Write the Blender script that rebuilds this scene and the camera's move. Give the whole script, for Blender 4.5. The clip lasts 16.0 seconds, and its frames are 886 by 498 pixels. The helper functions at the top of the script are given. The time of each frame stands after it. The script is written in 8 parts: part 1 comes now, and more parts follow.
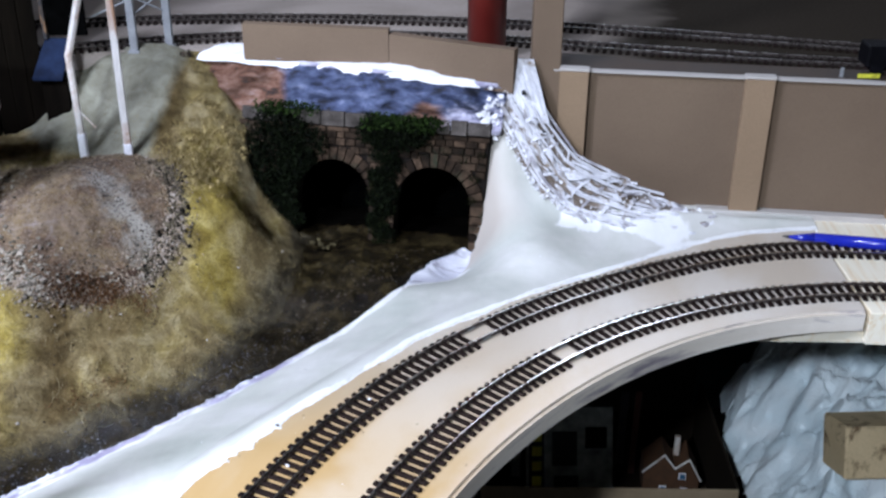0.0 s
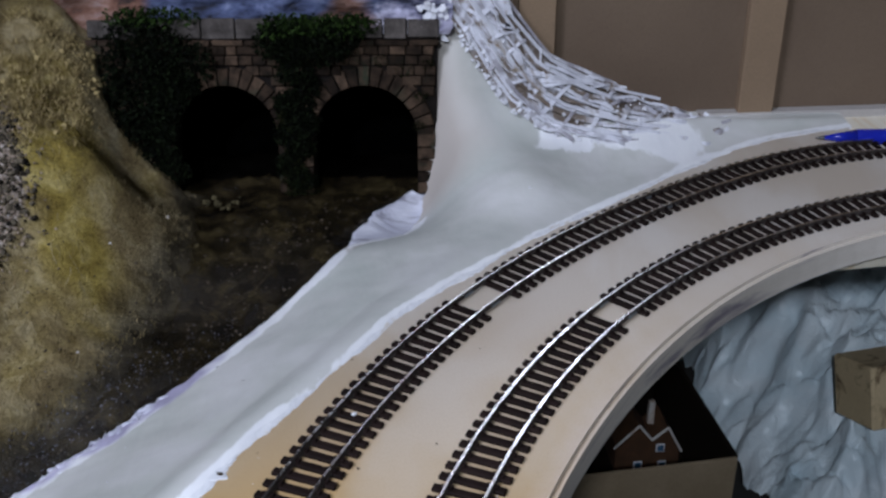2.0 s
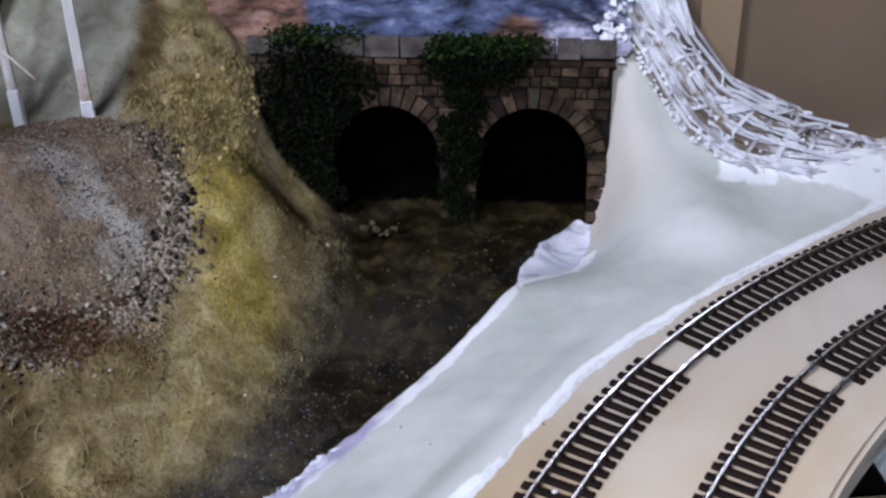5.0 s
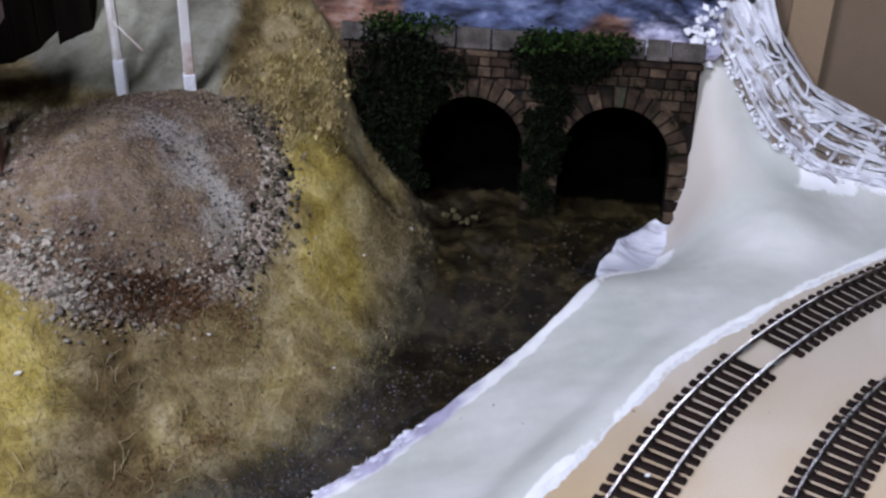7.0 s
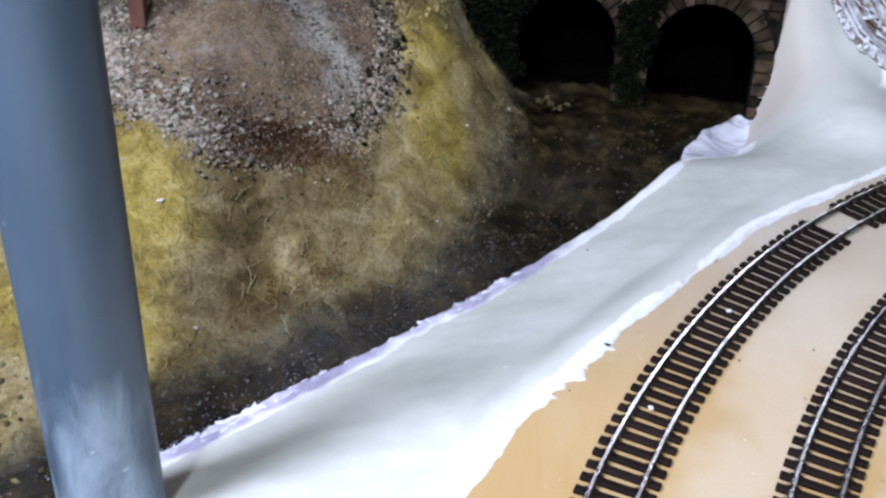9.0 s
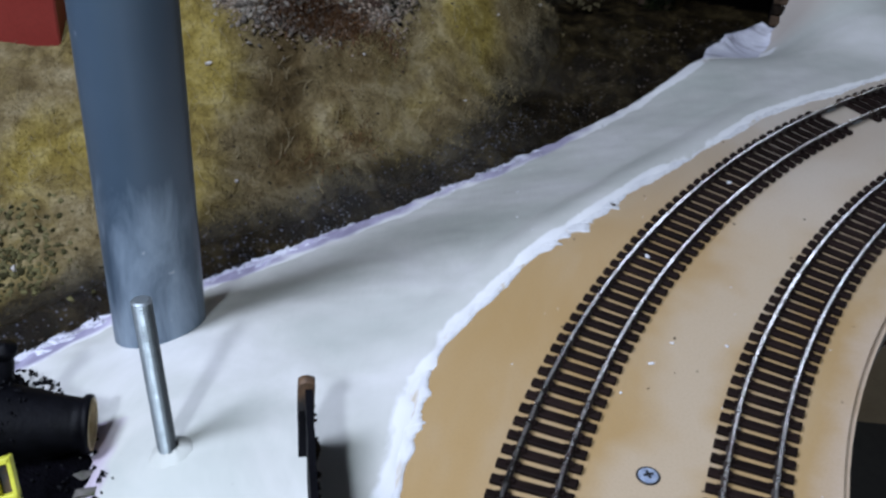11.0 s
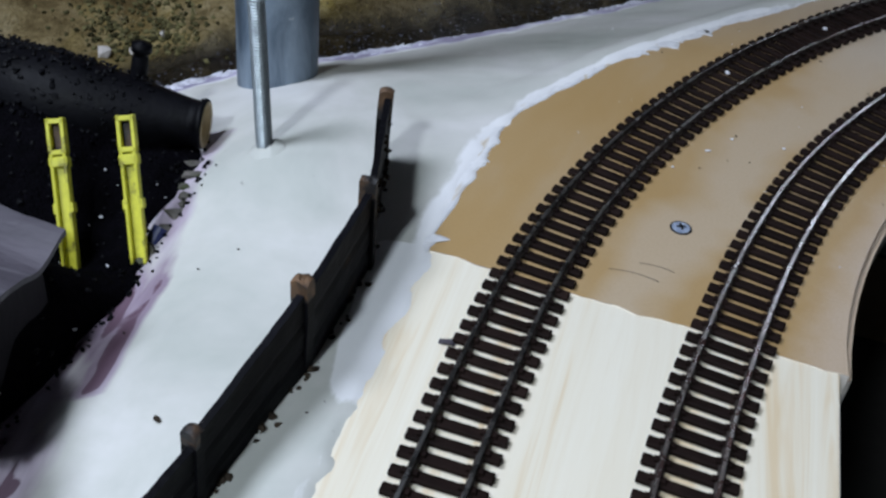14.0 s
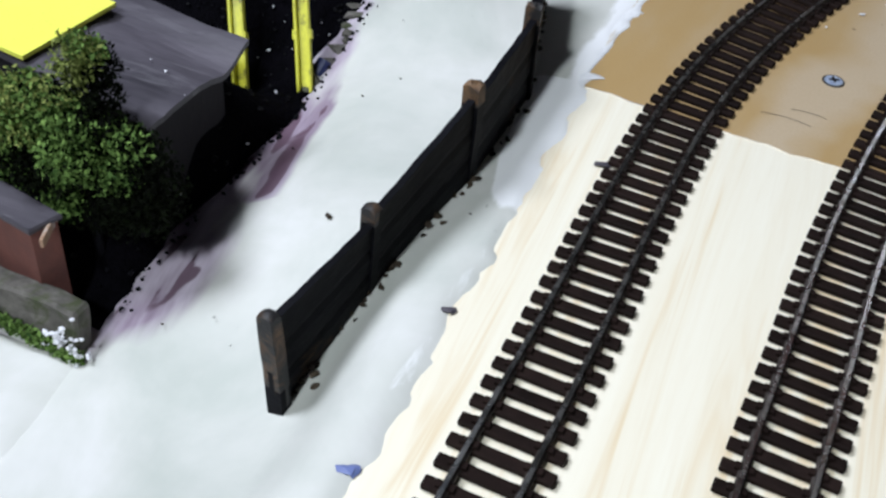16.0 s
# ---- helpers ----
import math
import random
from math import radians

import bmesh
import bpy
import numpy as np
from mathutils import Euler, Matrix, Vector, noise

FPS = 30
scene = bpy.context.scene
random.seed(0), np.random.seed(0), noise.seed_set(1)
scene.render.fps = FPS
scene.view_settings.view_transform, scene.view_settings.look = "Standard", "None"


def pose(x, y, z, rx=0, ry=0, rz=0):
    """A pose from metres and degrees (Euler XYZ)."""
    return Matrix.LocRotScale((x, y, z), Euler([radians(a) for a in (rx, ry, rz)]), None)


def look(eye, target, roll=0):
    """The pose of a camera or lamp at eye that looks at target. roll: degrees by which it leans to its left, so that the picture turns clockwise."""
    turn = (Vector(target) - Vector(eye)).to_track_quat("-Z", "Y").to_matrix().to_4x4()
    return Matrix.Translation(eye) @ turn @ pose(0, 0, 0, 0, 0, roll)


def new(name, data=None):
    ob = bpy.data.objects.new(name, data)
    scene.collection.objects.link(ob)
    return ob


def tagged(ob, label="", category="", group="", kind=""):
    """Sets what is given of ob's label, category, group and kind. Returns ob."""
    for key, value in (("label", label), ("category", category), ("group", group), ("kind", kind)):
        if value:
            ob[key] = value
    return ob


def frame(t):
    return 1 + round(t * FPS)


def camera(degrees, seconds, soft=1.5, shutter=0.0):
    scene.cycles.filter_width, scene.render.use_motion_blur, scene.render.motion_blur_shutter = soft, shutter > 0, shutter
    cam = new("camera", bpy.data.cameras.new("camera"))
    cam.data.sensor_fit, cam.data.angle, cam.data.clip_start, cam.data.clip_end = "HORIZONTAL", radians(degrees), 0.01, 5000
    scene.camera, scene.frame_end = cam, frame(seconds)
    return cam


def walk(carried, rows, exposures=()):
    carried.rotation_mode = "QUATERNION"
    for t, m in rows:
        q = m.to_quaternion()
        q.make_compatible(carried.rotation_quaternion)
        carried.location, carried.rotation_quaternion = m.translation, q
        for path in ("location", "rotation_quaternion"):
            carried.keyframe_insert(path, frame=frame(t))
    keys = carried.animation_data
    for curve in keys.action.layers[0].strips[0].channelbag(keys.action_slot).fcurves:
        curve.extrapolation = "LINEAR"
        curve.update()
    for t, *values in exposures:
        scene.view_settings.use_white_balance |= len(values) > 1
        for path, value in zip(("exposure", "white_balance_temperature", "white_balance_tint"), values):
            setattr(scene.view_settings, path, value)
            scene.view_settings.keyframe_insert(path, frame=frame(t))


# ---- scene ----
cam = camera(44.6, 16.0, soft=2.6)
PATH = [
    (0.0, -0.0000, -0.0000, 0.4426, 62.73, -0.38, 0.83),
    (0.5, -0.0207, 0.0443, 0.4058, 62.06, -0.47, 1.36),
    (1.0, -0.0543, 0.1057, 0.3542, 61.51, -1.55, -1.58),
    (1.5, -0.0678, 0.1710, 0.3368, 61.13, -0.56, -5.35),
    (2.0, -0.0813, 0.2227, 0.3059, 61.39, 0.45, -9.59),
    (2.5, -0.1072, 0.2596, 0.2951, 61.01, -0.70, -12.57),
    (3.0, -0.1188, 0.2798, 0.3017, 62.73, -0.70, -8.43),
    (3.5, -0.1258, 0.2831, 0.3128, 62.60, -0.41, -6.09),
    (4.0, -0.1263, 0.2828, 0.3184, 59.93, 1.59, -4.77),
    (6.5, -0.1490, 0.2760, 0.3226, 60.30, -0.13, -4.26),
    (7.0, -0.1675, 0.2679, 0.3184, 60.33, -1.21, -2.32),
    (7.5, -0.1833, 0.2523, 0.3149, 60.03, -2.12, -0.35),
    (8.0, -0.1987, 0.2253, 0.3101, 59.37, -4.23, 1.83),
    (8.5, -0.2015, 0.2144, 0.3176, 58.89, -3.49, 1.89),
    (9.0, -0.1919, 0.1973, 0.2954, 58.00, -2.13, 1.74),
    (9.5, -0.1862, 0.1787, 0.2933, 56.76, -1.36, 1.49),
    (10.0, -0.1854, 0.1634, 0.2866, 56.14, -2.20, 2.22),
    (12.5, -0.1583, 0.0947, 0.2804, 53.28, -5.24, 9.69),
    (13.0, -0.1488, 0.0767, 0.2735, 52.88, -5.84, 11.82),
    (13.5, -0.1424, 0.0599, 0.2632, 52.15, -5.98, 14.48),
    (14.0, -0.1336, 0.0557, 0.2474, 51.70, -5.35, 15.79),
    (14.5, -0.1273, 0.0520, 0.2435, 50.82, -4.10, 16.95),
    (15.0, -0.1340, 0.0360, 0.2367, 50.08, -4.38, 19.09),
    (15.5, -0.1374, 0.0237, 0.2308, 48.97, -4.45, 20.59),
    (16.0, -0.1385, 0.0114, 0.2239, 48.20, -4.37, 21.73),
]

EXPOSURE = [(0.0, 0.42, 6000, 16), (1.0, 0.27, 6050, 13), (1.5, -0.10, 6150, 15), (2.0, -0.56, 6050, 18), (3.0, -0.84, 5950, 21), (3.5, 0.11, 6050, 18), (4.0, 0.04, 6100, 19), (6.5, -0.03, 6150, 21), (7.5, 0.04, 6200, 22), (8.0, 0.15, 6200, 21), (9.0, 0.18, 6050, 18), (9.5, 0.03, 5900, 18), (10.0, -0.19, 5900, 17), (12.5, -1.36, 6050, 13), (13.5, -1.25, 6150, 12), (14.5, -1.08, 6100, 13), (15.5, -0.97, 6300, 13), (16.0, -0.85, 6450, 12)]
walk(cam, [(t, pose(*r)) for t, *r in PATH], EXPOSURE)

# ---- world and light: a cellar room with one warm lamp behind the walker and a weak ceiling lamp ----
world = bpy.data.worlds.new("room_air")
scene.world = world
world.use_nodes = True
world.node_tree.nodes["Background"].inputs[0].default_value = (0.75, 0.8, 1.0, 1)
world.node_tree.nodes["Background"].inputs[1].default_value = 0.008


def lamp(name, eye, target, size, watts, colour):
    data = bpy.data.lights.new(name, "AREA")
    data.shape, data.size, data.energy, data.color = "DISK", size, watts, colour
    ob = new(name, data)
    ob.matrix_world = look(eye, target)
    return ob


lamp("ceiling_lamp", (-0.74, 0.14, 0.96), (-0.14, 0.45, 0.0), 0.36, 22.5, (0.79, 0.865, 0.98))
lamp("work_lamp", (-0.36, -0.43, 0.81), (-0.12, 0.40, 0.0), 0.085, 13.5, (0.83, 0.925, 0.97))
lamp("rear_lamp", (0.36, 2.1, 1.10), (0.0, 0.6, 0.0), 0.47, 4.0, (0.82, 0.90, 1.0))

# ---- materials ----


def nodes_of(name):
    m = bpy.data.materials.new(name)
    m.use_nodes = True
    t = m.node_tree
    return m, t, t.nodes["Principled BSDF"], t.links.new


def noise_node(t, scale, detail=4.0, rough=0.55, vec=None, distort=0.0):
    n = t.nodes.new("ShaderNodeTexNoise")
    n.inputs["Scale"].default_value, n.inputs["Detail"].default_value = scale, detail
    n.inputs["Roughness"].default_value, n.inputs["Distortion"].default_value = rough, distort
    if vec is not None:
        t.links.new(vec, n.inputs["Vector"])
    return n.outputs["Fac"]


def ramp(t, fac, stops):
    r = t.nodes.new("ShaderNodeValToRGB")
    e = r.color_ramp.elements
    while len(e) < len(stops):
        e.new(0.5)
    for el, (p, c) in zip(e, stops):
        el.position = p
        el.color = (*c, 1) if len(c) == 3 else c
    t.links.new(fac, r.inputs[0])
    return r.outputs[0]


def grey(v):
    return (v, v, v)


def mix(t, fac, a, b):
    n = t.nodes.new("ShaderNodeMix")
    n.data_type = "RGBA"
    for sock, v in ((n.inputs[0], fac), (n.inputs[6], a), (n.inputs[7], b)):
        if isinstance(v, (int, float)):
            sock.default_value = v
        elif isinstance(v, tuple):
            sock.default_value = (*v, 1)
        else:
            t.links.new(v, sock)
    return n.outputs[2]


def place(t, stretch=(1, 1, 1), turn=0.0):
    g = t.nodes.new("ShaderNodeNewGeometry")
    m = t.nodes.new("ShaderNodeMapping")
    m.inputs["Scale"].default_value = stretch
    m.inputs["Rotation"].default_value = (0, 0, turn)
    t.links.new(g.outputs["Position"], m.inputs["Vector"])
    return m.outputs[0]


def attr(t, name):
    a = t.nodes.new("ShaderNodeAttribute")
    a.attribute_name = name
    return a.outputs["Fac"]


def piece_random(t):
    return t.nodes.new("ShaderNodeObjectInfo").outputs["Random"]


def bump(t, link, p, height, strength, distance):
    b = t.nodes.new("ShaderNodeBump")
    b.inputs["Strength"].default_value, b.inputs["Distance"].default_value = strength, distance
    link(height, b.inputs["Height"])
    link(b.outputs[0], p.inputs["Normal"])


def surface(name, dark, light, scale=60, fine=500, rough=0.6, relief=0.3, depth=0.0005, metal=0.0, spot=None, spot_scale=20, spot_at=0.6, piece=0.0, stretch=(1, 1, 1), turn=0.0, spec=0.5):
    """A painted, stained or raw surface: broad mottling, fine grain, stains, relief."""
    m, t, p, link = nodes_of(name)
    v = place(t, stretch, turn)
    broad = noise_node(t, scale, 5, 0.6, v)
    grain = noise_node(t, fine, 3, 0.6, v)
    c = ramp(t, broad, [(0.3, dark), (0.7, light)])
    c = mix(t, ramp(t, grain, [(0.4, grey(0.0)), (0.75, grey(0.3))]), c, tuple(x * 0.6 for x in dark))
    if spot:
        s = noise_node(t, spot_scale, 6, 0.65, v, 0.6)
        c = mix(t, ramp(t, s, [(spot_at - 0.06, grey(0)), (spot_at + 0.06, grey(1))]), c, spot)
    if piece:
        k = ramp(t, piece_random(t), [(0, grey(1 - piece)), (1, grey(1 + piece * 0.4))])
        n = t.nodes.new("ShaderNodeMix")
        n.data_type, n.blend_type = "RGBA", "MULTIPLY"
        n.inputs[0].default_value = 1
        link(c, n.inputs[6])
        link(k, n.inputs[7])
        c = n.outputs[2]
    link(c, p.inputs["Base Color"])
    link(ramp(t, broad, [(0.2, grey(max(0.05, rough - 0.1))), (0.8, grey(min(1, rough + 0.12)))]), p.inputs["Roughness"])
    p.inputs["Metallic"].default_value = metal
    p.inputs["Specular IOR Level"].default_value = spec
    bump(t, link, p, grain if fine < 900 else broad, relief, depth)
    return m


def plaster_material():
    """White undercoat with a sage-grey topcoat; purple-brown wash beside the dark soil."""
    m, t, p, link = nodes_of("painted_plaster")
    v = place(t)
    wob = noise_node(t, 14, 5, 0.6, v, 0.3)
    fine = noise_node(t, 220, 4, 0.6, v)
    streak = noise_node(t, 60, 4, 0.6, place(t, (1, 0.16, 1), -0.5))
    top = ramp(t, wob, [(0.3, (0.51, 0.53, 0.485)), (0.5, (0.62, 0.62, 0.58)), (0.7, (0.74, 0.725, 0.71))])
    top = mix(t, ramp(t, attr(t, "beige"), [(0.15, grey(0)), (0.8, grey(1))]), top, (0.47, 0.42, 0.375))
    under = ramp(t, streak, [(0.35, (0.86, 0.86, 0.875)), (0.65, (0.94, 0.94, 0.94))])
    k = t.nodes.new("ShaderNodeMath")
    k.operation = "MULTIPLY_ADD"
    link(noise_node(t, 130, 5, 0.7, place(t, (1, 0.3, 1), -0.5), 0.4), k.inputs[0])
    k.inputs[1].default_value = 0.7
    link(attr(t, "undercoat"), k.inputs[2])
    c = mix(t, ramp(t, k.outputs[0], [(0.76, grey(0)), (0.92, grey(1))]), top, under)
    # Lavender of the shore lip; its shade is put into the colour.
    lip_shade = mix(t, ramp(t, streak, [(0.35, grey(0)), (0.65, grey(1))]), (0.20, 0.17, 0.30), (0.52, 0.48, 0.68))
    c = mix(t, ramp(t, attr(t, "shore"), [(0.35, grey(0)), (0.75, grey(0.85))]), c, lip_shade)
    wash = mix(t, ramp(t, streak, [(0.35, grey(0)), (0.65, grey(1))]), (0.29, 0.225, 0.29), (0.62, 0.55, 0.64))
    c = mix(t, ramp(t, attr(t, "wash"), [(0.3, grey(0)), (0.75, grey(1))]), c, wash)
    c = mix(t, ramp(t, attr(t, "wash"), [(0.95, grey(0)), (1.5, grey(0.85))]), c, (0.11, 0.055, 0.085))
    c = mix(t, ramp(t, fine, [(0.72, grey(0)), (0.8, grey(0.35))]), c, (0.25, 0.22, 0.2))
    link(c, p.inputs["Base Color"])
    p.inputs["Roughness"].default_value = 0.55
    p.inputs["Specular IOR Level"].default_value = 0.35
    bump(t, link, p, streak, 0.5, 0.0009)
    return m


CURVE_AT, CURVE_R = (0.4512, 0.2753), 0.5771


def board_material():
    """Pale sealed chipboard, tan where raw, with dried smears of filler."""
    m, t, p, link = nodes_of("tan_board")
    v = place(t, (1, 0.45, 1), -0.45)
    smear = noise_node(t, 13, 4, 0.55, v, 0.5)
    fine = noise_node(t, 900, 2, 0.6, place(t))
    c = ramp(t, smear, [(0.34, (0.43, 0.272, 0.105)), (0.52, (0.46, 0.308, 0.142)), (0.66, (0.48, 0.350, 0.205))])
    g = t.nodes.new("ShaderNodeNewGeometry")
    d = t.nodes.new("ShaderNodeVectorMath")
    d.operation = "DISTANCE"
    link(g.outputs["Position"], d.inputs[0])
    d.inputs[1].default_value = (CURVE_AT[0], CURVE_AT[1], 0.0)
    w = t.nodes.new("ShaderNodeMath")
    w.operation = "MULTIPLY_ADD"
    link(noise_node(t, 13, 3, 0.5, place(t)), w.inputs[0])
    w.inputs[1].default_value = 0.075
    link(d.outputs["Value"], w.inputs[2])
    r = CURVE_R + 0.038
    lo, hi = r - 0.05, r + 0.05
    n = t.nodes.new("ShaderNodeMapRange")
    link(w.outputs[0], n.inputs[0])
    n.inputs[1].default_value, n.inputs[2].default_value = lo, hi
    band = ramp(t, n.outputs[0], [(0.33, grey(0)), (0.45, grey(0.9)), (0.55, grey(0.85)), (0.68, grey(0))])
    c = mix(t, band, c, (0.54, 0.425, 0.295))
    e = t.nodes.new("ShaderNodeMath")
    e.operation = "MULTIPLY_ADD"
    link(noise_node(t, 35, 4, 0.6, place(t)), e.inputs[0])
    e.inputs[1].default_value = 0.02
    link(d.outputs["Value"], e.inputs[2])
    q = t.nodes.new("ShaderNodeMapRange")
    link(e.outputs[0], q.inputs[0])
    q.inputs[1].default_value, q.inputs[2].default_value = 0.512, 0.552
    c = mix(t, ramp(t, q.outputs[0], [(0.30, grey(0.85)), (0.62, grey(0))]), c, (0.56, 0.44, 0.33))
    far = ramp(t, attr(t, "pale"), [(0.25, grey(0)), (0.9, grey(1))])
    c = mix(t, far, c, ramp(t, smear, [(0.4, (0.56, 0.48, 0.39)), (0.6, (0.63, 0.57, 0.50))]))
    c = mix(t, ramp(t, fine, [(0.45, grey(0)), (0.8, grey(0.2))]), c, (0.3, 0.2, 0.1))
    link(c, p.inputs["Base Color"])
    p.inputs["Roughness"].default_value = 0.38
    bump(t, link, p, fine, 0.08, 0.0003)
    return m


def pine_material():
    m, t, p, link = nodes_of("raw_pine")
    v = place(t, (1, 0.05, 1), 0.02)
    rings = noise_node(t, 90, 4, 0.6, v, 1.2)
    fib = noise_node(t, 700, 3, 0.6, v)
    c = ramp(t, rings, [(0.35, (0.90, 0.84, 0.70)), (0.54, (0.87, 0.795, 0.64)), (0.68, (0.78, 0.63, 0.42))])
    c = mix(t, ramp(t, fib, [(0.5, grey(0)), (0.8, grey(0.18))]), c, (0.72, 0.60, 0.42))
    link(c, p.inputs["Base Color"])
    p.inputs["Roughness"].default_value = 0.62
    bump(t, link, p, fib, 0.15, 0.0003)
    return m


def felt_colour(t, link, v):
    """Static grass felt: khaki, with yellow-olive and brown patches that drift into one another."""
    big = noise_node(t, 15, 4, 0.6, v, 0.5)
    patch = noise_node(t, 24, 5, 0.65, v, 0.7)
    mid = noise_node(t, 55, 5, 0.65, v, 0.5)

    def drift(fac, name, gain, lo, hi, top):
        n = t.nodes.new("ShaderNodeMath")
        n.operation = "MULTIPLY_ADD"
        link(fac, n.inputs[0])
        n.inputs[1].default_value = gain
        link(attr(t, name), n.inputs[2])
        return ramp(t, n.outputs[0], [(lo, grey(0)), (hi, grey(top))])

    c = ramp(t, mid, [(0.32, (0.108, 0.078, 0.034)), (0.50, (0.205, 0.157, 0.076)), (0.68, (0.315, 0.258, 0.148))])
    olive = ramp(t, mid, [(0.32, (0.145, 0.102, 0.020)), (0.50, (0.265, 0.200, 0.046)), (0.68, (0.38, 0.305, 0.110))])
    c = mix(t, drift(big, "yellow", 1.25, 0.64, 1.28, 0.95), c, olive)
    brown = ramp(t, mid, [(0.35, (0.042, 0.027, 0.010)), (0.65, (0.150, 0.102, 0.040))])
    return mix(t, drift(patch, "brown", 1.25, 0.70, 1.22, 0.85), c, brown), mid


def felt_material():
    """Blades of the felt: the colour of the ground they stand on, each a little lighter or darker."""
    m, t, p, link = nodes_of("static_grass_felt")
    c, _ = felt_colour(t, link, place(t))
    g = t.nodes.new("ShaderNodeNewGeometry")
    n = t.nodes.new("ShaderNodeMix")
    n.data_type, n.blend_type = "RGBA", "MULTIPLY"
    n.inputs[0].default_value = 1
    link(c, n.inputs[6])
    link(ramp(t, g.outputs["Random Per Island"], [(0, grey(0.55)), (0.8, grey(1.0)), (1, (1.5, 1.45, 1.35))]), n.inputs[7])
    link(n.outputs[2], p.inputs["Base Color"])
    p.inputs["Roughness"].default_value = 0.85
    p.inputs["Specular IOR Level"].default_value = 0.08
    return m


def bank_material():
    """Felt of static grass with black-brown river bed, pale plateau and grit."""
    m, t, p, link = nodes_of("grassed_bank")
    v = place(t)
    fine = noise_node(t, 420, 4, 0.7, v)
    grass, mid = felt_colour(t, link, v)
    grass = mix(t, ramp(t, fine, [(0.45, grey(0.0)), (0.72, grey(0.5))]), grass, (0.045, 0.033, 0.012))
    bed = ramp(t, mid, [(0.35, (0.004, 0.0032, 0.0022)), (0.53, (0.017, 0.0125, 0.0060)), (0.72, (0.052, 0.039, 0.017))])
    pale = ramp(t, mid, [(0.3, (0.135, 0.125, 0.090)), (0.7, (0.265, 0.260, 0.205))])
    grit = ramp(t, noise_node(t, 300, 3, 0.7, v), [(0.35, (0.10, 0.07, 0.05)), (0.55, (0.28, 0.23, 0.19)), (0.72, (0.5, 0.47, 0.43))])
    wob = noise_node(t, 30, 5, 0.65, v)

    def shore(name, lo, hi):
        n = t.nodes.new("ShaderNodeMath")
        n.operation = "MULTIPLY_ADD"
        link(wob, n.inputs[0])
        n.inputs[1].default_value = 0.5
        link(attr(t, name), n.inputs[2])
        return ramp(t, n.outputs[0], [(lo, grey(0)), (hi, grey(1))])

    c = mix(t, shore("plateau", 0.62, 0.9), grass, pale)
    c = mix(t, shore("grit", 0.65, 0.85), c, grit)
    damp = mix(t, ramp(t, mid, [(0.4, grey(0)), (0.62, grey(1))]), (0.026, 0.020, 0.011), (0.095, 0.080, 0.050))
    c = mix(t, shore("river", 0.40, 0.72), c, damp)
    wet = shore("river", 0.68, 0.98)
    c = mix(t, wet, c, bed)
    # Darkness inside the tunnels is put into the bed colour.
    c = mix(t, attr(t, "tunnel_dark"), c, (0.0015, 0.0013, 0.001))
    link(c, p.inputs["Base Color"])
    link(mix(t, wet, grey(0.9), grey(0.22)), p.inputs["Roughness"])
    link(mix(t, wet, grey(0.1), grey(0.30)), p.inputs["Specular IOR Level"])
    bump(t, link, p, fine, 0.9, 0.0016)
    return m


def rock_material():
    m, t, p, link = nodes_of("painted_rock")
    v = place(t, (1, 1, 2.6), 0.2)
    crag = noise_node(t, 48, 7, 0.68, v, 0.15)
    big = noise_node(t, 14, 3, 0.5, place(t), 0.6)
    blue = ramp(t, crag, [(0.36, (0.006, 0.007, 0.015)), (0.46, (0.036, 0.048, 0.105)), (0.58, (0.085, 0.108, 0.205)), (0.76, (0.24, 0.27, 0.40))])
    brown = ramp(t, crag, [(0.36, (0.028, 0.015, 0.012)), (0.47, (0.15, 0.065, 0.038)), (0.57, (0.24, 0.135, 0.10)), (0.70, (0.34, 0.26, 0.25))])
    g = t.nodes.new("ShaderNodeMath")
    g.operation = "MULTIPLY_ADD"
    link(big, g.inputs[0])
    g.inputs[1].default_value = 1.3
    link(attr(t, "rust"), g.inputs[2])
    c = mix(t, ramp(t, g.outputs[0], [(0.80, grey(0)), (1.0, grey(1))]), blue, brown)
    w = t.nodes.new("ShaderNodeMath")
    w.operation = "MULTIPLY_ADD"
    link(crag, w.inputs[0])
    w.inputs[1].default_value = 0.5
    link(attr(t, "white"), w.inputs[2])
    c = mix(t, ramp(t, w.outputs[0], [(0.62, grey(0)), (0.74, grey(1))]), c, ramp(t, crag, [(0.4, (0.30, 0.28, 0.40)), (0.6, (0.62, 0.60, 0.72))]))
    link(c, p.inputs["Base Color"])
    p.inputs["Roughness"].default_value = 0.6
    bump(t, link, p, crag, 1.0, 0.006)
    return m


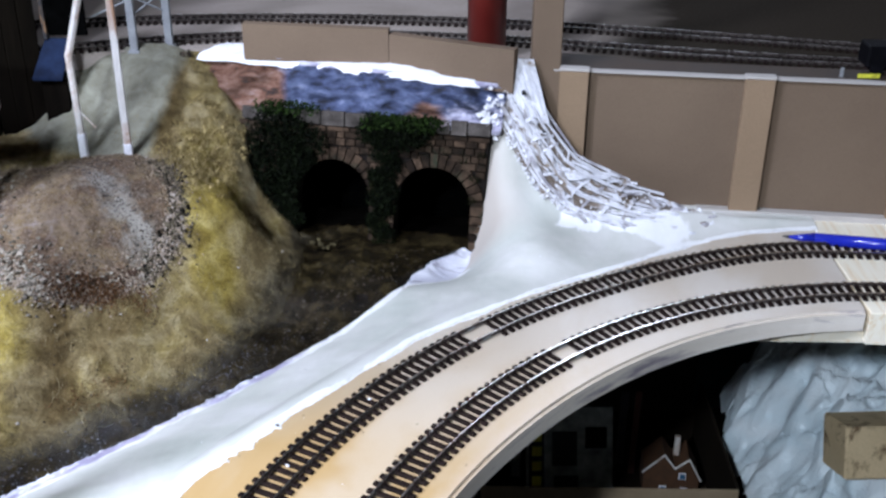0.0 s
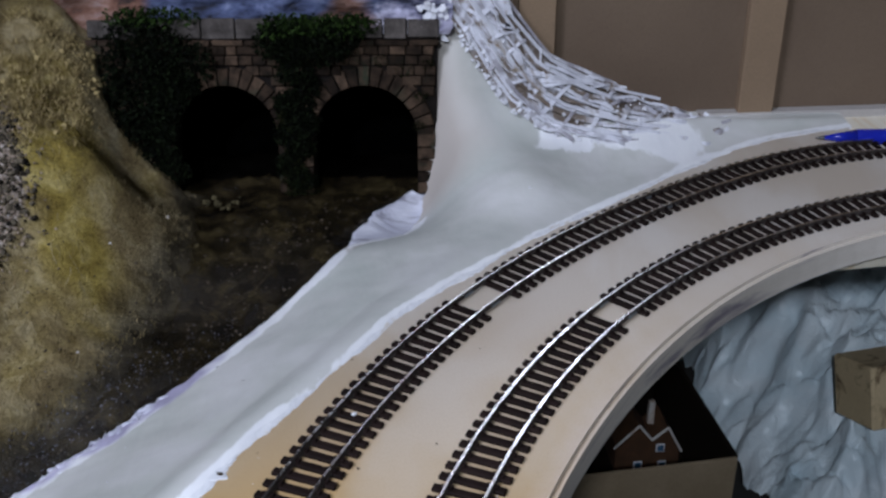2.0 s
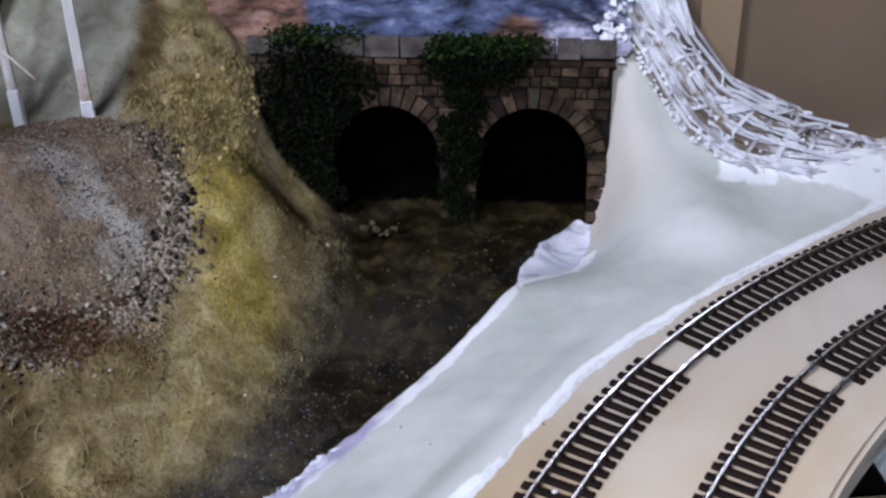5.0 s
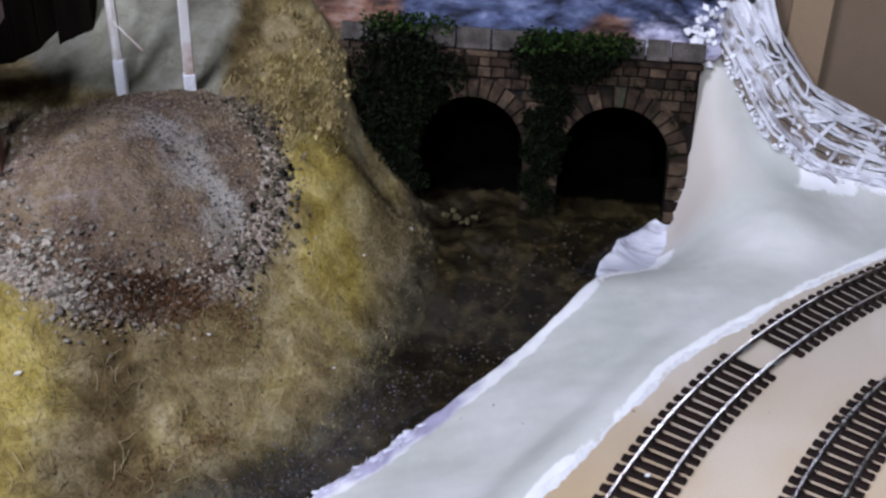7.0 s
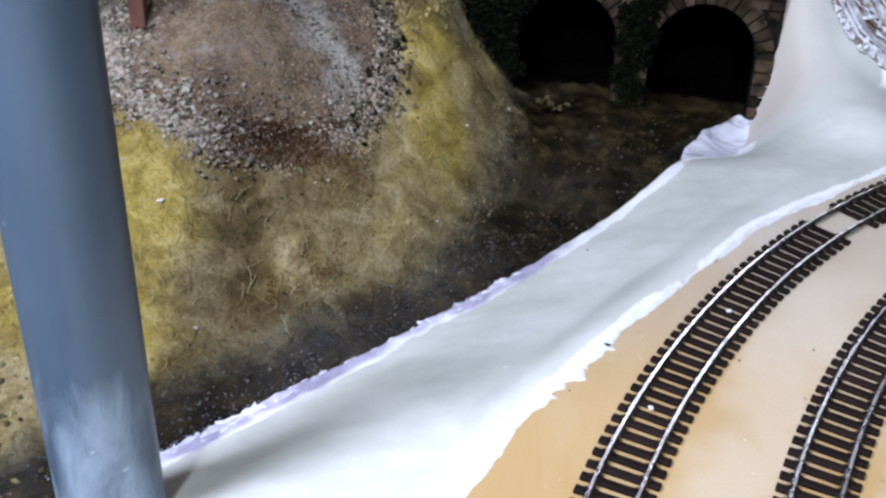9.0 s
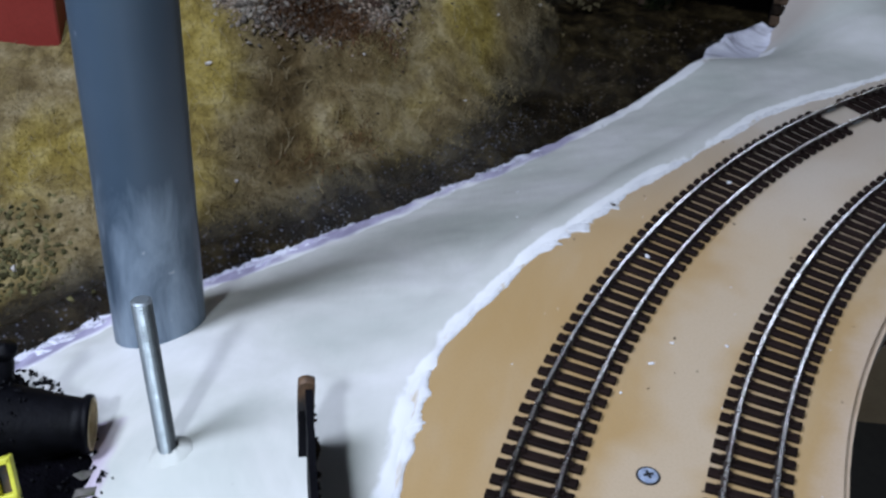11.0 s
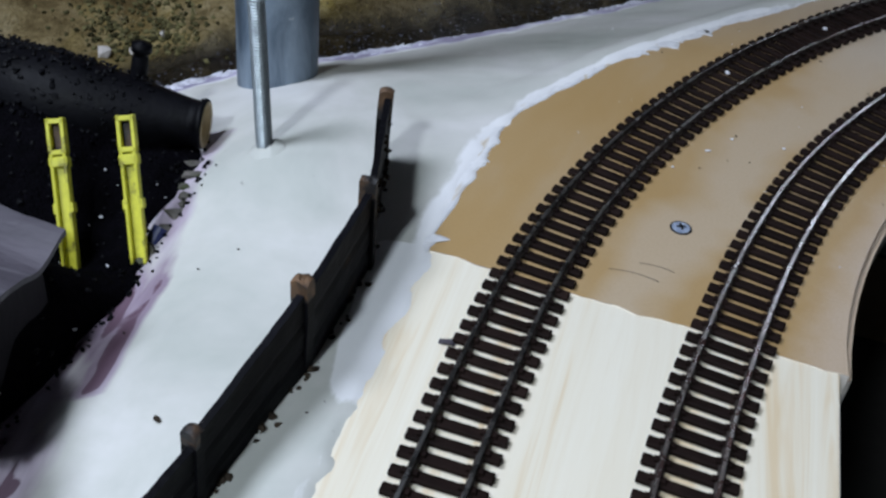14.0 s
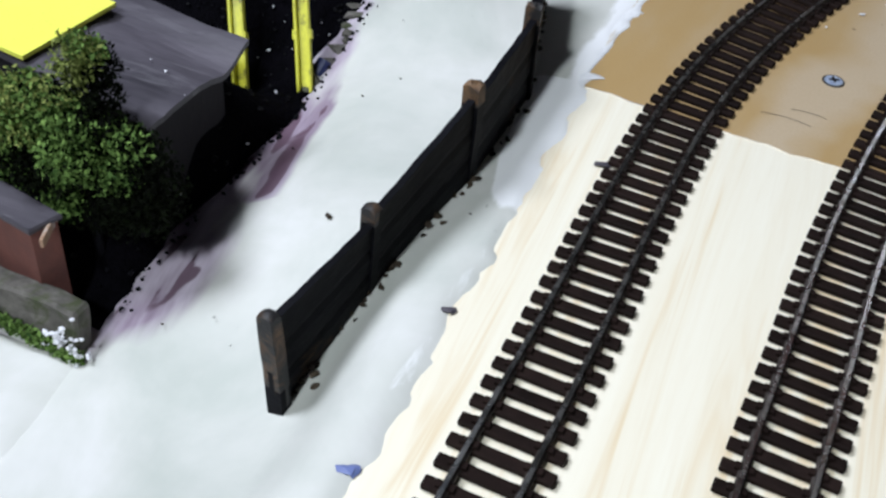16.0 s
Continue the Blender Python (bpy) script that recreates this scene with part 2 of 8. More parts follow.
def heap_material():
    """Brown ash with fine crumbs, a pale grey streak and a dark red foot that includes a hollow's shade."""
    m, t, p, link = nodes_of("brown_ash_heap")
    v = place(t)
    big = noise_node(t, 26, 5, 0.65, v, 0.5)
    mid = noise_node(t, 130, 5, 0.7, v)
    fine = noise_node(t, 520, 4, 0.7, v)
    c = ramp(t, big, [(0.36, (0.060, 0.037, 0.022)), (0.46, (0.15, 0.095, 0.056)), (0.55, (0.205, 0.145, 0.078)), (0.68, (0.29, 0.21, 0.145))])
    c = mix(t, ramp(t, mid, [(0.42, grey(0)), (0.66, grey(0.8))]), c, (0.10, 0.074, 0.057))
    c = mix(t, ramp(t, fine, [(0.5, grey(0)), (0.68, grey(0.75))]), c, (0.29, 0.225, 0.175))
    c = mix(t, ramp(t, fine, [(0.30, grey(0.8)), (0.44, grey(0))]), c, (0.045, 0.032, 0.026))

    def blot(name, lo, hi, colour):
        n = t.nodes.new("ShaderNodeMath")
        n.operation = "MULTIPLY_ADD"
        link(noise_node(t, 70, 6, 0.75, v, 0.5), n.inputs[0])
        n.inputs[1].default_value = 1.1
        link(attr(t, name), n.inputs[2])
        return mix(t, ramp(t, n.outputs[0], [(lo, grey(0)), (hi, grey(0.9))]), c, colour)

    c = blot("streak", 0.66, 1.35, (0.34, 0.315, 0.275))
    # Paler pink puts the lit west side into the ash colour.
    c = blot("pink", 0.8, 1.6, (0.30, 0.25, 0.23))
    # Dark red-brown foot; the shade of its hollow is in this colour.
    c = blot("rust", 0.92, 1.3, (0.045, 0.022, 0.014))
    link(c, p.inputs["Base Color"])
    p.inputs["Roughness"].default_value = 0.95
    p.inputs["Specular IOR Level"].default_value = 0.2
    h = t.nodes.new("ShaderNodeMath")
    link(mid, h.inputs[0])
    link(fine, h.inputs[1])
    bump(t, link, p, h.outputs[0], 1.0, 0.0022)
    return m


def pipe_material():
    """Blue-grey plastic, scuffed pale with plaster dust near its foot."""
    m, t, p, link = nodes_of("blue_grey_plastic_pipe")
    v = place(t)
    n = noise_node(t, 60, 5, 0.6, place(t, (1, 1, 0.30)), 0.4)
    c = ramp(t, noise_node(t, 14, 3, 0.5, v), [(0.3, (0.052, 0.080, 0.116)), (0.7, (0.068, 0.100, 0.140))])
    k = t.nodes.new("ShaderNodeMath")
    k.operation = "MULTIPLY_ADD"
    link(n, k.inputs[0])
    k.inputs[1].default_value = 1.0
    link(attr(t, "scuff"), k.inputs[2])
    c = mix(t, ramp(t, k.outputs[0], [(0.74, grey(0)), (1.0, grey(0.7))]), c, (0.30, 0.37, 0.45))
    c = mix(t, ramp(t, noise_node(t, 160, 2, 0.5, v), [(0.74, grey(0)), (0.77, grey(0.7))]), c, (0.4, 0.43, 0.48))
    link(c, p.inputs["Base Color"])
    link(ramp(t, n, [(0.3, grey(0.34)), (0.7, grey(0.5))]), p.inputs["Roughness"])
    bump(t, link, p, n, 0.08, 0.0004)
    return m


def deck_material():
    """Pale board, dark brown towards the east end, light falloff included in that colour."""
    m, t, p, link = nodes_of("pale_deck_board")
    n = noise_node(t, 9, 5, 0.6, place(t, (0.5, 1, 1)), 0.4)
    fine = noise_node(t, 300, 3, 0.6, place(t))
    c = ramp(t, n, [(0.3, (0.26, 0.22, 0.19)), (0.7, (0.40, 0.345, 0.31))])
    k = t.nodes.new("ShaderNodeMath")
    k.operation = "MULTIPLY_ADD"
    link(n, k.inputs[0])
    k.inputs[1].default_value = 0.8
    link(attr(t, "toning"), k.inputs[2])
    c = mix(t, ramp(t, k.outputs[0], [(0.46, grey(0)), (0.92, grey(1))]), c, (0.022, 0.016, 0.010))
    c = mix(t, ramp(t, fine, [(0.5, grey(0)), (0.75, grey(0.25))]), c, (0.1, 0.08, 0.06))
    link(c, p.inputs["Base Color"])
    p.inputs["Roughness"].default_value = 0.9
    p.inputs["Specular IOR Level"].default_value = 0.12
    bump(t, link, p, fine, 0.1, 0.0004)
    return m


def leaf_material(name, a, b):
    m, t, p, link = nodes_of(name)
    g = t.nodes.new("ShaderNodeNewGeometry")
    c = ramp(t, g.outputs["Random Per Island"], [(0.0, a), (1.0, b)])
    link(c, p.inputs["Base Color"])
    p.inputs["Roughness"].default_value = 0.8
    p.inputs["Specular IOR Level"].default_value = 0.08
    return m


def steel_material(name, base, rough, wear):
    m, t, p, link = nodes_of(name)
    n = noise_node(t, 160, 4, 0.6, place(t))
    link(ramp(t, n, [(0.3, base), (0.7, wear)]), p.inputs["Base Color"])
    link(ramp(t, n, [(0.3, grey(rough)), (0.75, grey(rough + 0.2))]), p.inputs["Roughness"])
    p.inputs["Metallic"].default_value = 1.0
    bump(t, link, p, n, 0.15, 0.0002)
    return m


def plastic_bag_material():
    m, t, p, link = nodes_of("white_polythene")
    n = noise_node(t, 14, 4, 0.5, place(t), 0.5)
    link(ramp(t, n, [(0.3, (0.64, 0.78, 0.85)), (0.7, (0.88, 0.94, 0.97))]), p.inputs["Base Color"])
    p.inputs["Roughness"].default_value = 0.28
    bump(t, link, p, noise_node(t, 60, 4, 0.6, place(t), 1.2), 0.5, 0.006)
    return m


PLASTER, BOARD, PINE, BANK, ROCK = plaster_material(), board_material(), pine_material(), bank_material(), rock_material()
SLEEPER = surface("dark_brown_sleeper", (0.010, 0.006, 0.005), (0.022, 0.013, 0.011), 120, 800, 0.7, 0.2, 0.0003, piece=0.35, spec=0.08)
RAIL = steel_material("nickel_silver_rail", (0.94, 0.92, 0.90), 0.18, (0.72, 0.70, 0.66))
RAIL_WEB = surface("weathered_rail_side", (0.05, 0.04, 0.035), (0.13, 0.11, 0.10), 90, 600, 0.45, 0.1, metal=0.6)
SCREW = surface("bright_zinc_screw", (0.20, 0.27, 0.44), (0.62, 0.70, 0.84), 300, 900, 0.35, 0.1, metal=0.35)
ZINC = steel_material("zinc_steel", (0.46, 0.51, 0.53), 0.45, (0.34, 0.38, 0.40))
EDGE = surface("sawn_board_edge", (0.72, 0.65, 0.56), (0.82, 0.76, 0.68), 18, 500, 0.6, 0.2, spot=(0.27, 0.235, 0.27), spot_scale=16, spot_at=0.59, stretch=(0.6, 0.6, 5))
CARD = surface("tan_card", (0.148, 0.103, 0.070), (0.184, 0.131, 0.089), 8, 700, 0.8, 0.1, spec=0.25)
CARD_PALE = surface("tan_card_edge", (0.24, 0.165, 0.103), (0.285, 0.198, 0.126), 10, 700, 0.8, 0.1, spec=0.25)
CARD_WHITE = surface("cut_card_top", (0.44, 0.41, 0.38), (0.54, 0.50, 0.47), 30, 700, 0.8, 0.1)
STREAKED = surface("streaked_white_plaster", (0.56, 0.56, 0.66), (0.82, 0.82, 0.88), 45, 400, 0.55, 0.4, 0.001, spot=(0.27, 0.26, 0.31), spot_scale=60, spot_at=0.60, stretch=(0.35, 1, 1), turn=0.6)
BRUSHED = surface("white_brushed_paint", (0.76, 0.765, 0.79), (0.89, 0.89, 0.90), 60, 400, 0.5, 0.25, 0.0004, spot=(0.62, 0.54, 0.42), spot_scale=110, spot_at=0.62, stretch=(1, 0.3, 1), turn=-0.5)
DECK = deck_material()
DECK_DARK = surface("stained_deck_edge", (0.03, 0.02, 0.013), (0.07, 0.045, 0.03), 22, 500, 0.7, 0.2)
WHITE = surface("white_plaster_smear", (0.74, 0.74, 0.78), (0.86, 0.86, 0.9), 40, 400, 0.6, 0.5, 0.002)
STRIP = surface("white_painted_card_strip", (0.62, 0.62, 0.68), (0.85, 0.85, 0.9), 60, 300, 0.55, 0.4, 0.001, spot=(0.30, 0.23, 0.16), spot_scale=55, spot_at=0.62)
STRIP_GREY = surface("greyed_card_strip", (0.32, 0.30, 0.33), (0.56, 0.54, 0.58), 60, 300, 0.6, 0.4, 0.001, spot=(0.82, 0.82, 0.88), spot_scale=60, spot_at=0.56)
STRIP_BROWN = surface("bare_card_strip", (0.13, 0.098, 0.075), (0.30, 0.24, 0.19), 60, 300, 0.7, 0.3, 0.0006, spot=(0.66, 0.66, 0.72), spot_scale=60, spot_at=0.56)
STONE = surface("tan_stone", (0.012, 0.008, 0.005), (0.090, 0.058, 0.038), 130, 500, 0.85, 0.5, 0.0006, spot=(0.022, 0.026, 0.016), spot_scale=38, spot_at=0.60, piece=0.75, spec=0.1)
KERB_STONE = surface("mossy_kerb_stone", (0.05, 0.046, 0.038), (0.17, 0.155, 0.14), 160, 600, 0.85, 0.5, 0.0006, spot=(0.05, 0.06, 0.025), spot_scale=90, spot_at=0.58)
CAP = surface("grey_cap_stone", (0.034, 0.029, 0.025), (0.125, 0.108, 0.098), 90, 500, 0.85, 0.5, 0.0006, piece=0.3, spec=0.1)
MORTAR = surface("dark_mortar", (0.005, 0.004, 0.004), (0.016, 0.013, 0.011), 90, 500, 0.95, 0.4, spec=0.05)
# Near-black colour that stands in for darkness inside openings.
DARK_INSIDE = surface("dark_inside_colour", (0.0008, 0.0008, 0.0008), (0.002, 0.002, 0.002), 90, 500, 0.95, 0.2, spec=0.0)
PIPE = pipe_material()
RED = surface("red_painted_pipe", (0.19, 0.022, 0.018), (0.25, 0.035, 0.026), 20, 700, 0.4, 0.1)
CREOSOTE = surface("creosoted_timber", (0.003, 0.003, 0.004), (0.009, 0.009, 0.012), 70, 500, 0.6, 0.4, 0.0006, spot=(0.07, 0.04, 0.018), spot_scale=40, spot_at=0.72, stretch=(1, 0.4, 1), spec=0.06)
OAK = surface("worn_post_end", (0.016, 0.011, 0.008), (0.21, 0.115, 0.055), 110, 500, 0.6, 0.5, 0.0006, spot=(0.012, 0.011, 0.012), spot_scale=70, spot_at=0.455)
YELLOW = surface("yellow_plastic", (0.62, 0.60, 0.045), (0.76, 0.74, 0.07), 60, 500, 0.42, 0.2, spot=(0.20, 0.18, 0.03), spot_scale=110, spot_at=0.61)
YELLOW_CARD = surface("lemon_card", (0.82, 0.83, 0.10), (0.86, 0.87, 0.13), 10, 900, 0.7, 0.05)
SOIL = surface("coal_black_soil", (0.0008, 0.0008, 0.0013), (0.0034, 0.0030, 0.0048), 150, 500, 0.85, 0.9, 0.002, spot=(0.022, 0.020, 0.030), spot_scale=240, spot_at=0.74, spec=0.03)
BLACK = surface("black_painted_tube", (0.001, 0.001, 0.0016), (0.0038, 0.0038, 0.006), 90, 500, 0.55, 0.4, spec=0.12)
CREAM = surface("cream_inner_rim", (0.45, 0.34, 0.18), (0.6, 0.48, 0.27), 80, 500, 0.6, 0.2)
GREY_WOOD = surface("weathered_grey_board", (0.036, 0.032, 0.042), (0.100, 0.088, 0.108), 50, 420, 0.6, 0.5, 0.0006, spot=(0.22, 0.21, 0.23), spot_scale=60, spot_at=0.70, stretch=(0.15, 1, 1), turn=-0.55)
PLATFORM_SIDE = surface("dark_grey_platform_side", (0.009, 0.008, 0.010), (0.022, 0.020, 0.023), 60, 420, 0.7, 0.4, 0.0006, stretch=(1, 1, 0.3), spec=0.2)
RUST_WALL = surface("red_brown_brick_paper", (0.10, 0.035, 0.028), (0.17, 0.06, 0.045), 90, 500, 0.8, 0.3)
BROWN_POST = surface("red_brown_timber", (0.075, 0.028, 0.020), (0.13, 0.05, 0.035), 60, 500, 0.6, 0.3)
WHITE_POST = surface("flaking_white_post", (0.60, 0.57, 0.53), (0.74, 0.72, 0.69), 50, 400, 0.6, 0.4, spot=(0.36, 0.21, 0.13), spot_scale=26, spot_at=0.57, stretch=(1, 1, 0.4))
GREY_STEEL = surface("grey_gantry_paint", (0.22, 0.23, 0.24), (0.34, 0.35, 0.36), 60, 500, 0.5, 0.2)
DARK_PLANK = surface("dark_weathered_plank", (0.002, 0.0016, 0.0012), (0.008, 0.006, 0.004), 40, 400, 0.9, 0.4, 0.0006, stretch=(1, 1, 0.15), spec=0.03)
PINK_ROOF = surface("faded_pink_roof", (0.20, 0.13, 0.13), (0.36, 0.27, 0.27), 60, 400, 0.8, 0.4, 0.0008, spot=(0.17, 0.12, 0.11), spot_scale=40, spot_at=0.6)
SLATE = surface("blue_slate_roof", (0.003, 0.006, 0.017), (0.012, 0.021, 0.052), 70, 400, 0.8, 0.3, 0.0006, spec=0.1)
MOUND = heap_material()
STONE_PALE = surface("pale_heap_stone", (0.075, 0.062, 0.045), (0.40, 0.345, 0.285), 300, 900, 0.9, 0.4, 0.0004, piece=0.6, spec=0.1)
PEBBLE = leaf_material("mixed_pebbles", (0.024, 0.020, 0.014), (0.35, 0.315, 0.255))
GLINT = leaf_material("blue_grey_grit_glints", (0.012, 0.012, 0.016), (0.17, 0.175, 0.225))
GRIT = leaf_material("dark_grit", (0.008, 0.006, 0.005), (0.075, 0.058, 0.042))
GRAVEL = leaf_material("brown_gravel", (0.014, 0.010, 0.007), (0.34, 0.265, 0.20))
CLINKER = leaf_material("black_clinker", (0.002, 0.0018, 0.0015), (0.115, 0.095, 0.066))
OCHRE = leaf_material("ochre_tufts", (0.085, 0.055, 0.020), (0.46, 0.36, 0.165))
RUSSET = leaf_material("russet_grass", (0.024, 0.012, 0.006), (0.175, 0.090, 0.040))
RUSTLE = leaf_material("curled_dry_fibres", (0.06, 0.045, 0.020), (0.31, 0.255, 0.145))
FELT = felt_material()
SCRUB = leaf_material("grey_brown_scrub", (0.030, 0.021, 0.013), (0.34, 0.27, 0.19))
# Shaded and lit leaf copies: light and shade are put into the greens.
LEAF_SHADED = leaf_material("shaded_foliage", (0.0005, 0.0008, 0.0003), (0.0045, 0.0075, 0.0018))
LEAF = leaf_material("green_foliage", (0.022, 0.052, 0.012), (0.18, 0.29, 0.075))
RUBBLE = leaf_material("dim_straw_rubble", (0.012, 0.010, 0.005), (0.085, 0.070, 0.036))
MOSS_CLUMP = leaf_material("olive_moss_crumbs", (0.014, 0.013, 0.005), (0.15, 0.135, 0.06))
MOSS = leaf_material("pier_moss", (0.002, 0.0026, 0.0006), (0.013, 0.015, 0.004))
IVY_LIT = leaf_material("lit_ivy_leaves", (0.002, 0.004, 0.001), (0.022, 0.042, 0.008))
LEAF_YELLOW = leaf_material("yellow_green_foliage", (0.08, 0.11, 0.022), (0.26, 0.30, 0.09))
BAG = plastic_bag_material()
# Brown card of the unlit box inside; its shade is in the colour.
BOX_SHADE = surface("shaded_box_card", (0.010, 0.007, 0.005), (0.02, 0.014, 0.009), 20, 500, 0.85, 0.1, spec=0.1)
BROWN_CARD = surface("brown_cardboard", (0.25, 0.185, 0.11), (0.34, 0.26, 0.165), 20, 500, 0.8, 0.1)
GOLD_CARD = surface("stained_gold_cardboard", (0.58, 0.44, 0.25), (0.68, 0.53, 0.32), 20, 500, 0.8, 0.1, spot=(0.16, 0.10, 0.05), spot_scale=32, spot_at=0.6)
INK_BLACK = surface("black_ink", (0.008, 0.008, 0.010), (0.02, 0.02, 0.022), 60, 500, 0.4, 0.05)
INK_GREY = surface("grey_print", (0.20, 0.22, 0.21), (0.55, 0.58, 0.55), 60, 500, 0.45, 0.05)
INK_YELLOW = surface("yellow_ink", (0.75, 0.68, 0.05), (0.85, 0.78, 0.08), 60, 500, 0.4, 0.05)
PERIWINKLE = surface("periwinkle_paint", (0.13, 0.17, 0.40), (0.22, 0.27, 0.52), 60, 500, 0.4, 0.05)
INK_BLUE = surface("dark_blue_ink", (0.008, 0.013, 0.06), (0.014, 0.022, 0.10), 60, 500, 0.4, 0.05)
TEAL = surface("dark_teal_cloth", (0.006, 0.022, 0.026), (0.012, 0.04, 0.046), 30, 500, 0.8, 0.3)
ORANGE_BRICK = surface("orange_brick_paper", (0.055, 0.026, 0.012), (0.10, 0.045, 0.02), 90, 600, 0.7, 0.2)
BLUE_PEN = surface("glossy_blue_plastic", (0.012, 0.02, 0.32), (0.02, 0.03, 0.42), 20, 700, 0.2, 0.02)
ROOM = surface("dim_room_paint", (0.05, 0.048, 0.045), (0.08, 0.075, 0.07), 3, 60, 0.9, 0.1)
FLOOR = surface("dark_concrete", (0.03, 0.028, 0.026), (0.05, 0.046, 0.042), 6, 90, 0.9, 0.2)
GLASS_BLUE = surface("blue_window_film", (0.05, 0.12, 0.22), (0.08, 0.18, 0.3), 40, 500, 0.2, 0.02)

# ---- helpers for building ----


def part(name, bm, material, parent=None, label=""):
    """Links a bmesh (or a ready mesh) as one object."""
    if isinstance(bm, bmesh.types.BMesh):
        me = bpy.data.meshes.new(name)
        bm.to_mesh(me)
        bm.free()
    else:
        me = bm
    if material is not None and not me.materials:
        me.materials.append(material)
    ob = new(name, me)
    ob.parent = parent
    if label:
        tagged(ob, label)
    return ob


def smooth(ob):
    ob.data.polygons.foreach_set("use_smooth", [True] * len(ob.data.polygons))
    return ob


def thing(name, label, category, group="", kind="", at=(0, 0, 0), turn=0.0):
    ob = new(name)
    ob.matrix_world = pose(*at, 0, 0, turn)
    ob.empty_display_size = 0.01
    return tagged(ob, label, category, group, kind)


def box(size, centre=(0, 0, 0), bevel=0.0, m=None):
    bm = bmesh.new()
    bmesh.ops.create_cube(bm, size=1, matrix=Matrix.Translation(centre) @ Matrix.Diagonal((*size, 1)))
    if bevel:
        bmesh.ops.bevel(bm, geom=bm.edges[:], offset=bevel, segments=1, affect="EDGES")
    if m is not None:
        bm.transform(m)
    return bm


def join(*bms):
    out = bmesh.new()
    for b in bms:
        me = bpy.data.meshes.new("tmp")
        b.to_mesh(me)
        b.free()
        out.from_mesh(me)
        bpy.data.meshes.remove(me)
    return out


def rod_between(a, b, ra, rb=None, sides=16):
    a, b = Vector(a), Vector(b)
    rb = ra if rb is None else rb
    bm = bmesh.new()
    d = b - a
    m = Matrix.Translation((a + b) / 2) @ d.to_track_quat("Z", "Y").to_matrix().to_4x4()
    bmesh.ops.create_cone(bm, cap_ends=True, segments=sides, radius1=ra, radius2=rb, depth=d.length, matrix=m)
    return bm


def prism(outline, z0, z1, bevel=0.0):
    """A plate with the given outline between two heights."""
    bm = bmesh.new()
    low = [bm.verts.new((x, y, z0)) for x, y in outline]
    top = [bm.verts.new((x, y, z1)) for x, y in outline]
    bm.faces.new(top)
    bm.faces.new(low[::-1])
    n = len(outline)
    for i in range(n):
        bm.faces.new((low[i], low[(i + 1) % n], top[(i + 1) % n], top[i]))
    bmesh.ops.recalc_face_normals(bm, faces=bm.faces[:])
    if bevel:
        edges = [e for e in bm.edges if all(abs(v.co.z - z1) < 1e-6 for v in e.verts)]
        bmesh.ops.bevel(bm, geom=edges, offset=bevel, segments=2, affect="EDGES")
    return bm


def mesh_from(name, verts, faces):
    me = bpy.data.meshes.new(name)
    me.from_pydata([tuple(v) for v in verts], [], [tuple(f) for f in faces])
    me.update()
    return me


def set_attr(me, name, values):
    a = me.attributes.new(name, "FLOAT", "POINT")
    a.data.foreach_set("value", np.asarray(values, dtype=np.float32))


def curve_fit(points, degree, count):
    """Smooth line through the given plan points, at even steps."""
    p = np.array(points)
    s = np.r_[0, np.cumsum(np.hypot(*np.diff(p, axis=0).T))]
    q = s / s[-1]
    cx, cy = np.polyfit(q, p[:, 0], degree), np.polyfit(q, p[:, 1], degree)
    f = np.linspace(0, 1, 600)
    line = np.c_[np.polyval(cx, f), np.polyval(cy, f)]
    d = np.r_[0, np.cumsum(np.hypot(*np.diff(line, axis=0).T))]
    e = np.linspace(0, d[-1], count)
    return np.c_[np.interp(e, d, line[:, 0]), np.interp(e, d, line[:, 1])], d[-1]


def through_points(points, count):
    """A smooth line that passes through all the given plan points."""
    p = [Vector((x, y, 0)) for x, y in points]
    p = [p[0] * 2 - p[1], *p, p[-1] * 2 - p[-2]]
    out = []
    for a, b, c, d in zip(p, p[1:], p[2:], p[3:]):
        for i in range(24):
            t = i / 24
            out.append(0.5 * ((2 * b) + (c - a) * t + (2 * a - 5 * b + 4 * c - d) * t * t + (3 * b - a - 3 * c + d) * t ** 3))
    line = np.array([(v.x, v.y) for v in out])
    s = np.r_[0, np.cumsum(np.hypot(*np.diff(line, axis=0).T))]
    e = np.linspace(0, s[-1], count)
    return np.c_[np.interp(e, s, line[:, 0]), np.interp(e, s, line[:, 1])], s[-1]


def fbm(x, y, scale, octaves=4, seed=0.0):
    return noise.fractal(Vector((x * scale + seed, y * scale - seed, seed * 1.7)), 1.0, 2.0, octaves)


class Spots:
    """A smooth ground through a few spot heights (thin plate)."""

    def __init__(self, spots, ease=1e-5):
        p = np.array(spots)
        self.p = p[:, :2]
        n = len(p)
        a = np.zeros((n + 3, n + 3))
        a[:n, :n] = self.kernel(self.p) + ease * np.eye(n)
        a[:n, n], a[:n, n + 1:] = 1, self.p
        a[n, :n], a[n + 1:, :n] = 1, self.p.T
        self.w = np.linalg.solve(a, np.r_[p[:, 2], 0, 0, 0])

    def kernel(self, q):
        r2 = ((q[:, None, :] - self.p[None]) ** 2).sum(2)
        return r2 * np.log(np.maximum(r2, 1e-12))

    def at(self, q):
        q = np.atleast_2d(np.asarray(q, dtype=float))
        n = len(self.p)
        return self.kernel(q) @ self.w[:n] + self.w[n] + q @ self.w[n + 1:]

    def z(self, x, y):
        return float(self.at([(x, y)])[0])

